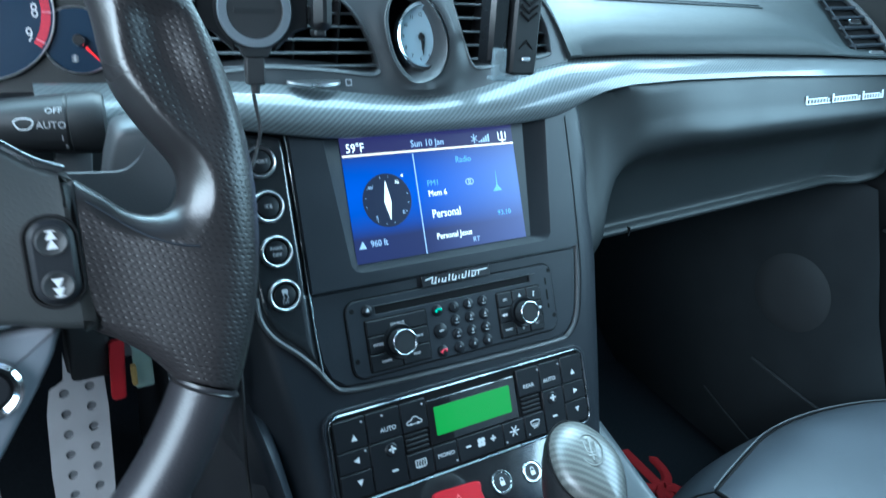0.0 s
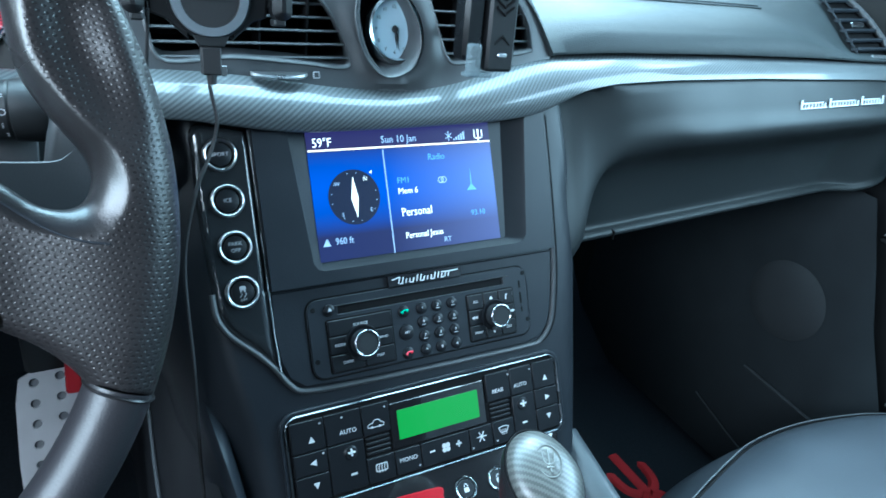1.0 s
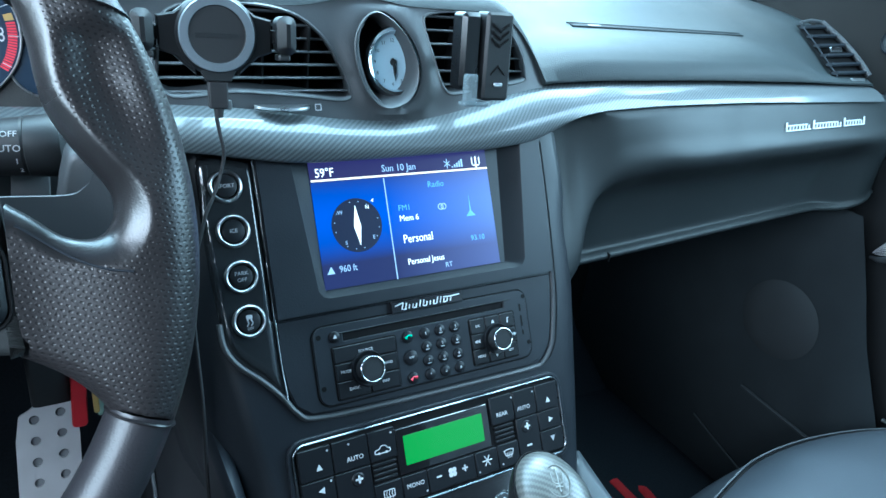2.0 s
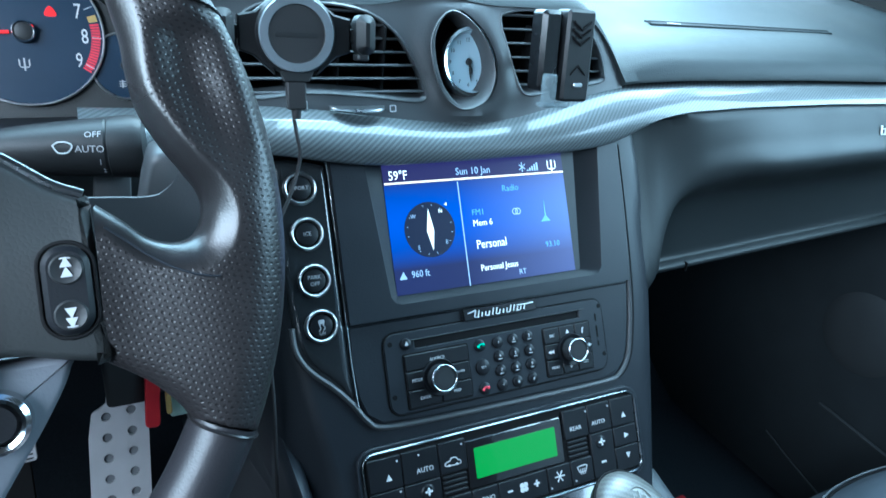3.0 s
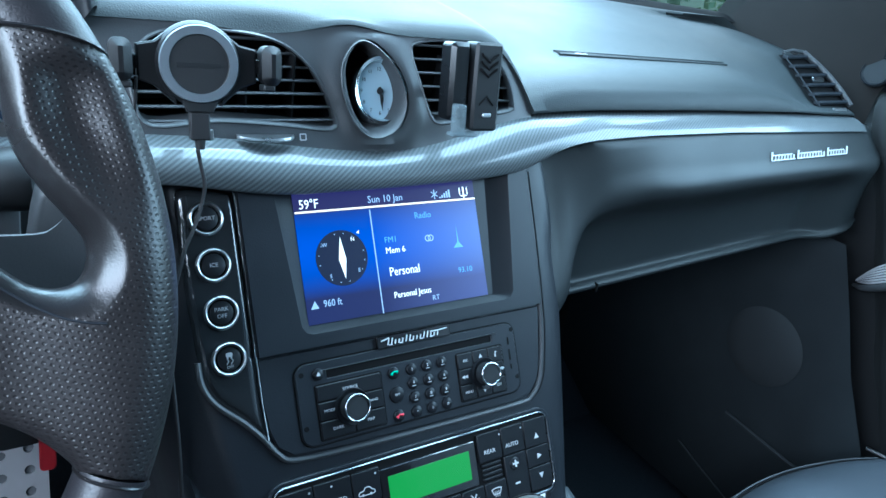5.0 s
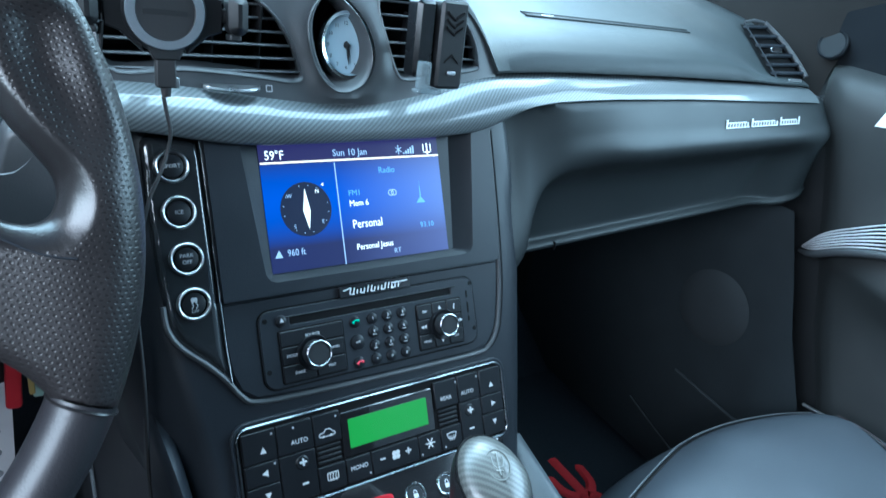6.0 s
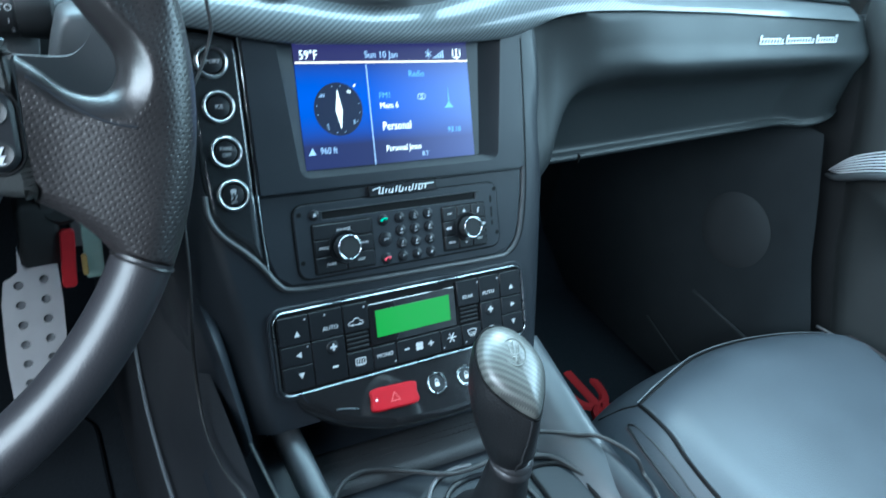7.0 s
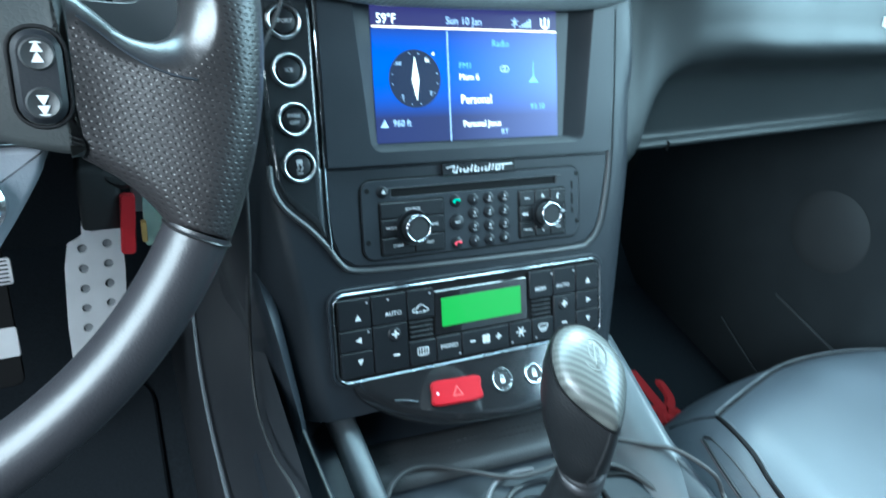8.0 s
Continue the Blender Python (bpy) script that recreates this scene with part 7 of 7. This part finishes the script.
def vent_holder():
    m = pose(0.0585, 0.0005, 0.7500, 82, 0, -3)
    h = thing("phone_holder", "black sliding phone holder clipped into the vent", "phone holder", m)
    part("body", prism(bmesh.new(), rr(0.0085, 0.0, 0.0235, 0.0640, 0.003, 4), -0.012, 0.004, 0.002), HOLDER, h, "ribbed black body")
    part("slide", prism(bmesh.new(), rr(-0.0125, 0.003, 0.0165, 0.0560, 0.004, 4), -0.016, 0.000, 0.003), HOLDER_GLOSS, h, "glossy black slide")
    for k in range(3):
        y = 0.0215 - 0.0052 * k
        q = [(0.0015, y + 0.0030), (0.0085, y - 0.0018), (0.0155, y + 0.0030), (0.0155, y + 0.0010), (0.0085, y - 0.0040), (0.0015, y + 0.0010)]
        part("chevron", prism(bmesh.new(), q[::-1], 0.003, 0.0056, 0.0005), DARK, h)
    q = [(0.0025, -0.0130), (0.0085, -0.0075), (0.0145, -0.0130), (0.0145, -0.0115), (0.0085, -0.0055), (0.0025, -0.0115)]
    part("chevron", prism(bmesh.new(), q, 0.003, 0.0050, 0.0004), DARK, h)
    part("lamp", prism(bmesh.new(), rr(0.0095, -0.0200, 0.0075, 0.0030, 0.001, 2), 0.003, 0.0052, 0.0005), SATIN, h)
    part("stem", tube(bmesh.new(), [(0, 0, -0.012), (0.0, 0, -0.024), (0, 0, -0.040)], 0.006, 10), PLASTIC, h)
    part("clear_clip", prism(bmesh.new(), rr(-0.0140, -0.0240, 0.0095, 0.0235, 0.002, 3), 0.001, 0.0075, 0.0014), CLEAR, h, "clear acrylic clip")
    part("clear_foot", prism(bmesh.new(), rr(-0.0085, -0.0345, 0.0210, 0.0032, 0.001, 2), -0.004, 0.006, 0.001), CLEAR, h, "clear acrylic foot")


vent_holder()


# ---- footwells ----
def pedal():
    m = pose(-0.269, 0.160, 0.331, 68, 0, 4) @ pose(0, 0, 0, 0, 0, -6)
    p = thing("accelerator_pedal", "drilled aluminium accelerator pedal", "pedal", m)
    outline = [(-0.0210, 0.044), (-0.0190, 0.046), (-0.0140, 0.0485), (-0.0085, 0.0530), (-0.0075, 0.0790), (-0.0045, 0.0600), (0.0, 0.0560), (0.0260, 0.0600), (0.0290, 0.020), (0.0300, -0.06), (0.0270, -0.105), (-0.0190, -0.105), (-0.0235, -0.04), (-0.0240, 0.02)]
    holes = []
    for i in range(7):
        for j, x in enumerate((-0.0085, 0.0135)):
            holes.append(disc(x + 0.0006 * i, 0.040 - 0.0205 * i + 0.004 * j, 0.0044, 14))
    bm = plate(bmesh.new(), outline[::-1], [h[::-1] for h in holes], lambda x, y: (x, y, 0.004), (0, 0, -0.004))
    part("plate", bm, ALU, p, "", 30)
    part("backing", prism(bmesh.new(), [(-0.020, 0.040), (0.0255, 0.050), (0.027, -0.10), (-0.018, -0.10)][::-1], -0.006, 0.0012, 0.0003), DIMPLE, p)
    part("arm", tube(bmesh.new(), [(0.004, 0.02, -0.008), (0.004, 0.06, -0.03), (0.004, 0.16, -0.08), (0.004, 0.30, -0.16)], 0.007, 8), RUBBER, p)


pedal()


def brake_pedal():
    p = thing("brake_pedal", "black brake pedal with bright aluminium inserts", "pedal", pose(-0.374, 0.15, 0.320, 66, 0, 2))
    part("plate", prism(bmesh.new(), rr(0.004, 0.0, 0.062, 0.150, 0.008, 4), -0.003, 0.003, 0.001), DARK, p, "black rubber pad")
    part("insert", prism(bmesh.new(), rr(0.004, 0.040, 0.074, 0.026, 0.003, 3), 0.002, 0.0045, 0.0008), ALU, p, "ribbed aluminium insert")
    for k in range(6):
        part("strip", prism(bmesh.new(), rr(0.004, 0.030 + 0.004 * k, 0.068, 0.0015, 0.0004, 1), 0.0040, 0.0052, 0.0003), RUBBER, p)
    part("insert", prism(bmesh.new(), rr(0.001, -0.030, 0.070, 0.030, 0.003, 3), 0.002, 0.0045, 0.0008), ALU, p, "plain aluminium insert")
    part("arm", tube(bmesh.new(), [(0, 0.01, -0.002), (0, 0.08, -0.03), (0, 0.22, -0.08)], 0.008, 8), RUBBER, p)


brake_pedal()


def ignition_keys():
    k = thing("key_ring", "ignition keys with a red and a yellow tag", "keys", pose(-0.232, 0.0, 0.545))
    part("key", prism(bmesh.new(), rr(0.004, 0.0, 0.016, 0.022, 0.003, 3), -0.003, 0.003, 0.001), SATIN, k, "worn silver key", 38, pose(0.004, 0.004, -0.008, 80, 0, 0))
    part("red_tag", prism(bmesh.new(), rr(0, -0.026, 0.0095, 0.046, 0.003, 4), -0.002, 0.002, 0.0008), RED_TAG, k, "red plastic tag", 38, pose(-0.002, 0, 0, 82, 4, 0))
    part("yellow_tag", prism(bmesh.new(), rr(0.0058, -0.030, 0.0036, 0.016, 0.0015, 3), -0.001, 0.003, 0.0006), YELLOW, k, "yellow tag", 38, pose(0, -0.003, 0, 82, 0, 0))
    part("pale_tag", prism(bmesh.new(), rr(0.0125, -0.020, 0.0125, 0.050, 0.002, 3), -0.003, -0.001, 0.0005), PALE_TAG, k, "pale green plastic tag", 38, pose(0, 0, 0, 82, 0, 0))
    part("lock_barrel", lathe(bmesh.new(), [(0, 0.03), (0.012, 0.03), (0.016, 0.024), (0.016, -0.06)], 20), RUBBER, k, "", 38, pose(-0.004, 0.03, 0.006, 70, 0, 0))


ignition_keys()


def driver_side():
    u = thing("knee_panel", "black plastic knee panel under the steering column", "panel", pose(-0.40, 0.05, 0.60))
    back = pose(0.40, -0.05, -0.60)
    rows = [[(x, -0.002, 0.690), (x, -0.010, 0.66), (x, 0.01, 0.60), (x, 0.06, 0.55), (x, 0.20, 0.53), (x, 0.5, 0.53)] for x in (-0.74, -0.5, -0.25, -0.17)]
    part("panel", loft(bmesh.new(), rows), PLASTIC, u, "", 50, back)
    f = thing("console_flank", "black carpeted console side with grey beading in the footwell", "trim panel", pose(-0.18, 0.1, 0.045))
    back = pose(0.18, -0.1, -0.045)
    rows = [[(-0.160 - 0.03 * s, y, z) for s, z in ((0, 0.46), (0.4, 0.36), (0.8, 0.22), (1, 0.05))] for y in (-0.35, -0.2, -0.05, 0.1, 0.25, 0.45)]
    part("panel", loft(bmesh.new(), rows), FLANK, f, "", 50, back)
    part("beading", tube(bmesh.new(), smooth_open([(-0.175, 0.20, 0.345), (-0.180, 0.136, 0.303), (-0.183, 0.075, 0.279), (-0.184, 0.01, 0.272), (-0.184, -0.052, 0.276), (-0.184, -0.12, 0.285)], 6), 0.0018, 6), SILVER_RING, f, "thin grey beading", 50, back)
    crest = smooth_open([(-0.165, -0.010, 0.545), (-0.163, -0.0376, 0.5175), (-0.160, -0.070, 0.503), (-0.157, -0.098, 0.4905), (-0.151, -0.122, 0.460), (-0.1465, -0.138, 0.4375), (-0.146, -0.146, 0.425), (-0.146, -0.150, 0.40)], 4)
    rows = []
    for p in crest:
        v = min(-0.05, (p.z - 0.650) / 0.866)
        edge = STACK @ Vector((table(v, [-0.31, -0.258, -0.228, -0.193, -0.150, -0.116], [-0.122, -0.129, -0.133, -0.1375, -0.1445, -0.151]) - 0.012, v, -0.020))
        side = edge + Vector((0.014, 0.012, 0.0))
        rows.append([side, edge, edge.lerp(p, 0.35) + Vector((0.003, 0, -0.002)), edge.lerp(p, 0.75) + Vector((0.003, 0, -0.001)), p + Vector((0.002, 0.002, 0.0)), p, p + Vector((-0.0025, 0.0005, -0.003)), p + Vector((-0.004, 0.008, -0.012)), p + Vector((-0.006, 0.035, -0.050))])
    part("fold", loft(bmesh.new(), rows), PANEL, f, "smooth black flank running up to the stack", 60, back)
    part("fold", tube(bmesh.new(), [(-0.1462, -0.143, 0.436), (-0.1455, -0.165, 0.437), (-0.145, -0.195, 0.4415), (-0.145, -0.23, 0.447)], 0.0014, 8), DOOR, f, "", 60, back)
    rows = []
    for k in range(8):
        y = -0.112 - 0.030 * k
        top = 0.432 + 0.018 * ease(-y, 0.14, 0.24)
        x1 = -0.1185 + 0.0022 * (k - 0.3)
        z1 = 0.4075 - 0.0058 * (k - 0.3)
        rows.append([(-0.172, y, 0.375), (-0.163, y, 0.400), (-0.1475, y, top - 0.006), (-0.1450, y, top), (-0.1420, y, top - 0.004), (-0.1385, y, top - 0.018), (-0.1345, y, z1 - 0.006), (-0.127, y, z1 - 0.012), (x1, y, z1 - 0.010), (x1 + 0.003, y, z1 - 0.03)])
    part("fold", loft(bmesh.new(), rows), PANEL, f, "", 60, back)


driver_side()


def passenger_footwell():
    s = thing("kick_panel", "black kick panel with a round speaker grille", "trim panel", pose(0.66, 0.05, 0.045))
    back = pose(-0.66, -0.05, -0.045)
    edge = ([0.05, 0.30, 0.40, 0.52, 0.60], [-0.26, -0.145, -0.09, -0.04, 0.0])
    rows = [[(0.672, table(z, *edge) * (1 - s1) + 0.42 * s1, z) for z in (0.05, 0.2, 0.30, 0.40, 0.47, 0.56)] for s1 in (0, 0.2, 0.4, 0.7, 1)]
    part("panel", loft(bmesh.new(), rows), KICK, s, "", 50, back)
    part("speaker_grille", lathe(bmesh.new(), [(0, 0.0075), (0.035, 0.0065), (0.052, 0.0035), (0.060, 0.0)], 44), SPEAKER, s, "round black speaker grille", 60, back @ pose(0.668, 0.030, 0.372, 0, -90, 0))
    part("groove", tube(bmesh.new(), [(0.667, 0.105, 0.137), (0.667, 0.05, 0.12), (0.667, -0.02, 0.10)], 0.0020, 6), SPEAKER, s, "", 50, back)
    part("groove", tube(bmesh.new(), [(0.667, 0.046, 0.240), (0.667, -0.06, 0.232), (0.667, -0.12, 0.23)], 0.0032, 6), SPEAKER, s, "", 50, back)
    part("toe_board", loft(bmesh.new(), [[(x, 0.30, 0.046), (x, 0.42, 0.12), (x, 0.55, 0.30), (x, 0.60, 0.54)] for x in (0.16, 0.40, 0.672)]), CARPET, s, "", 50, back)
    mat = thing("floor_mat", "black carpet floor mat with a red embroidered emblem", "floor mat", pose(0.42, -0.02, 0.045), "floor mats")
    part("carpet", prism(bmesh.new(), rr(0, 0, 0.40, 0.62, 0.05, 5), 0, 0.010, 0.003), CARPET, mat)
    # trident-like emblem in plain strokes
    cx, cy = 0.080, 0.044
    for pts in ([(0.0, -0.075, 0), (0.0, 0.0, 0), (0.0, 0.075, 0)], [(-0.034, 0.060, 0), (-0.030, 0.015, 0), (-0.016, -0.004, 0), (0.0, -0.006, 0)], [(0.034, 0.060, 0), (0.030, 0.015, 0), (0.016, -0.004, 0), (0.0, -0.006, 0)]):
        q = [Vector((cx + p[0], cy + p[1], 0.0105)) for p in smooth_open(pts, 5)]
        part("emblem_stroke", tube(bmesh.new(), q, [0.0120 if i > 1 else 0.005 for i in range(len(q))], 6), RED_CLOTH, mat, "red embroidered stroke", 60, Matrix.Diagonal((1, 1, 0.6, 1)))
    for s2 in (1, -1):
        part("emblem_stroke", tube(bmesh.new(), [(cx + s2 * 0.004, cy - 0.012, 0.0105), (cx + s2 * 0.016, cy - 0.020, 0.0105), (cx + s2 * 0.022, cy - 0.034, 0.0105)], 0.0085, 6), RED_CLOTH, mat)
    d = thing("floor_mat", "black carpet floor mat on the driver's side", "floor mat", pose(-0.42, -0.02, 0.045), "floor mats")
    part("carpet", prism(bmesh.new(), rr(0, 0, 0.40, 0.62, 0.05, 5), 0, 0.010, 0.003), CARPET, d)


passenger_footwell()


# ---- passenger seat and door ----
def seat():
    s = thing("passenger_seat", "blue-black leather passenger seat cushion with stitched bolsters", "seat", pose(0.44, -0.42, 0.045))
    back = pose(-0.44, 0.42, -0.045)

    def front(u):
        return -0.098 - 0.058 * abs(u) ** 2.2

    def top(x, y):
        """Height of the cushion's skin."""
        u = max(-1.0, min(1.0, (x - 0.440) / 0.230))
        f = max(0.0, front(u) - y)
        z = 0.368 + 0.010 * abs(u) ** 2.0 + 0.004 * math.cos(u * 2.2)
        z -= 0.105 * max(0.0, 1 - f / 0.10) ** 2.4
        z -= 0.060 * (max(0.0, abs(u) - 0.70) / 0.30) ** 2.4
        return z

    rows = []
    for i in range(33):
        s1 = i / 32
        row = []
        for j in range(33):
            u = -1 + 2 * j / 32
            y = front(u) - 0.56 * s1 ** 1.5
            x = 0.440 + 0.230 * u
            row.append(Vector((x, y, top(x, y))))
        a, b = row[0], row[-1]
        row = [a + Vector((0.012, 0, -0.16)), a + Vector((-0.003, 0, -0.06)), *row, b + Vector((0.003, 0, -0.06)), b + Vector((-0.012, 0, -0.16))]
        rows.append(row)
    lead = [[Vector((p.x, p.y + 0.006, p.z - 0.03 if 1 < k < 35 else p.z)) for k, p in enumerate(rows[0])], [Vector((p.x, p.y - 0.012, p.z - 0.10 if 1 < k < 35 else p.z)) for k, p in enumerate(rows[0])]]
    part("cushion", loft(bmesh.new(), [lead[1], lead[0], *rows]), SEAT, s, "", 70, back)
    # seams
    def on(x, y, d=0.0005):
        return Vector((x, y, top(x, y) + d))
    down = smooth_open([on(0.2655, -0.1740), on(0.2555, -0.1948), on(0.2488, -0.2257), on(0.2440, -0.2543), on(0.2412, -0.2944), on(0.2405, -0.36), on(0.2420, -0.44)], 6)
    arc = smooth_open([on(0.2655, -0.1745), on(0.298, -0.1656), on(0.352, -0.1511), on(0.40, -0.1390), on(0.46, -0.134), on(0.52, -0.140), on(0.58, -0.158), on(0.618, -0.178)], 6)
    for d in (-0.0042, 0.0042):
        off = [p + Vector((0.3 * d, d, -0.25 * abs(d))) for p in arc]
        part("seam", tube(bmesh.new(), off, 0.0009, 6), THREAD, s, "grey double stitching", 60, back)
    part("seam", tube(bmesh.new(), arc, 0.0019, 6), DARK, s, "", 60, back)
    part("seam", tube(bmesh.new(), down, 0.0022, 6), DARK, s, "", 60, back)
    part("seam", tube(bmesh.new(), [p + Vector((0.0042, 0, 0.0008)) for p in down], 0.0008, 6), THREAD, s, "grey stitching", 60, back)
    part("seam", tube(bmesh.new(), [on(0.2655, -0.1745), on(0.2640, -0.160), on(0.262, -0.140)], 0.0012, 6), PLASTIC, s, "", 60, back)
    arch = smooth_open([on(0.2425, -0.1918), on(0.2430, -0.1860), on(0.2405, -0.1870), on(0.2375, -0.1939), on(0.2300, -0.2143), on(0.2255, -0.2424), on(0.2240, -0.2722), on(0.2240, -0.33)], 6)
    part("piping", tube(bmesh.new(), arch, 0.0013, 6), PLASTIC, s, "", 60, back)
    part("piping", tube(bmesh.new(), [p + Vector((-0.0022, 0, -0.001)) for p in arch[10:]], 0.0005, 6), RED_THREAD, s, "fine red thread", 60, back)
    inner = smooth_open([on(0.2425, -0.1918), on(0.2356, -0.2249), on(0.2329, -0.2586), on(0.2306, -0.2838), on(0.230, -0.34)], 6)
    part("piping", tube(bmesh.new(), inner, 0.0010, 6), LEATHER, s, "", 60, back)
    side = smooth_open([on(0.622, -0.200), on(0.612, -0.2456), on(0.598, -0.2884), on(0.59, -0.36)], 6)
    part("seam", tube(bmesh.new(), side, 0.0014, 6), PLASTIC, s, "", 60, back)
    part("seam", tube(bmesh.new(), [p + Vector((0.003, 0, 0.0006)) for p in side], 0.0006, 6), RED_THREAD, s, "fine red thread", 60, back)
    # base and backrest
    part("base", box(bmesh.new(), 0.255, 0.635, -0.62, -0.19, 0.045, 0.20, 0.01), PLASTIC, s, "", 40, back)
    rows = []
    for k in range(9):
        z = 0.34 + 0.08 * k
        y = -0.60 - 0.26 * k / 8
        rows.append([(0.445 + 0.23 * math.cos(t), y + 0.055 * math.sin(t), z) for t in [2 * math.pi * q / 20 for q in range(20)]])
    part("backrest", loft(bmesh.new(), rows, True, True), SEAT, s, "", 60, back)


seat()


def door():
    d = thing("door_1", "dark grey passenger door with a silver-ribbed armrest inlay", "door", pose(0.72, -0.4, 0.10), "", "structure")
    back = pose(-0.72, 0.4, -0.10)
    edge = ([0.05, 0.30, 0.40, 0.52, 0.70, 0.76], [-0.26, -0.145, -0.09, -0.04, 0.030, 0.045])
    rows = []
    for i in range(37):
        f = 1.02 * (i / 36) ** 1.3
        arm = ease(f, 0.01, 0.13)
        low = ease(f, 0.10, 0.30)
        prof = [(0.728, 0.06), (0.708, 0.14), (0.700 - 0.006 * low, 0.25), (0.702 - 0.014 * low, 0.33), (0.706 - 0.012 * low, 0.40), (0.712 - 0.010 * low, 0.445), (0.714 - 0.020 * arm, 0.478), (0.712 - 0.034 * arm, 0.503), (0.710 - 0.036 * arm, 0.518), (0.712 - 0.014 * arm, 0.545), (0.714 - 0.004 * arm, 0.575), (0.712, 0.62), (0.704, 0.67), (0.698, 0.705), (0.700, 0.728), (0.710, 0.742), (0.728, 0.749), (0.752, 0.750)]
        turn_in = 0.024 * (1 - ease(f, 0.0, 0.03))
        rows.append([Vector((x + turn_in, table(z, *edge) - f, z)) for x, z in prof])
    part("panel", loft(bmesh.new(), rows), DOOR, d, "", 60, back)
    # carbon lens in the pull
    up = smooth_open([(0.700, -0.036, 0.5115), (0.692, -0.060, 0.546), (0.6885, -0.093, 0.572), (0.688, -0.14, 0.600), (0.688, -0.20, 0.612), (0.688, -0.30, 0.610)], 6)
    dn = smooth_open([(0.700, -0.037, 0.5105), (0.684, -0.060, 0.520), (0.678, -0.100, 0.545), (0.676, -0.15, 0.566), (0.676, -0.20, 0.575), (0.676, -0.30, 0.575)], 6)
    rows = []
    for p, q in zip(up, dn):
        rows.append([p + Vector((0.012, 0, 0)), p, p.lerp(q, 0.35) + Vector((-0.005, 0, 0.001)), p.lerp(q, 0.7) + Vector((-0.006, 0, 0)), q, q + Vector((0.012, 0, 0))])
    part("inlay", loft(bmesh.new(), rows), DARK, d, "black inlay under silver ribs", 60, back)
    for k in range(7):
        f = (k + 0.5) / 7
        rib = [r[1].lerp(r[4], f) + Vector((-0.0062 * math.sin(math.pi * f) ** 0.7 - 0.0006, 0, 0.0006)) for r in rows[1:]]
        part("rib", tube(bmesh.new(), rib, [min(0.0014, 0.0009 + 0.0001 * i) * (0.4 + 0.6 * min(1, i / 6)) for i in range(len(rib))], 6), ALU, d, "", 60, back)
    lip = [q + Vector((-0.002, 0, -0.005)) for q in dn]
    part("pull_lip", tube(bmesh.new(), lip, [0.0022 + 0.0035 * min(1, i / 8) for i in range(len(lip))], 8), FASCIA, d, "", 60, back)
    part("label", prism(bmesh.new(), [(-0.001, -0.010), (0.065, 0.0015), (0.065, 0.017), (0.004, 0.009)], 0, 0.0008, 0.0002), PAPER, d, "white paper sticker", 38, back @ pose(0.6965, -0.056, 0.7045, 90, 0, -90))
    tw = [(0.742, 0.075, 0.745), (0.744, -0.060, 0.750), (0.722, -0.075, 0.80), (0.715, -0.02, 0.845), (0.722, 0.075, 0.80)]
    bm = bmesh.new()
    vs = [bm.verts.new(p) for p in tw]
    ws = [bm.verts.new(Vector(p) + Vector((0.02, 0, 0))) for p in tw]
    bm.faces.new(vs)
    for i in range(5):
        j = (i + 1) % 5
        bm.faces.new((vs[i], vs[j], ws[j], ws[i]))
    part("mirror_gusset", bm, RECESS, d, "triangular panel at the mirror", 30, back)
    part("tweeter", lathe(bmesh.new(), [(0, 0.002), (0.016, 0.002), (0.018, 0.004), (0.020, 0.002), (0.020, -0.004)], 30), RECESS, d, "small round tweeter grille", 40, back @ pose(0.727, 0.052, 0.770, 0, -80, 0))
    part("sill_strip", tube(bmesh.new(), [(0.697, -0.136, 0.3065), (0.697, -0.20, 0.3155), (0.697, -0.40, 0.318), (0.697, -0.80, 0.318)], 0.0026, 8), SATIN, d, "bright sill strip", 40, back)


door()
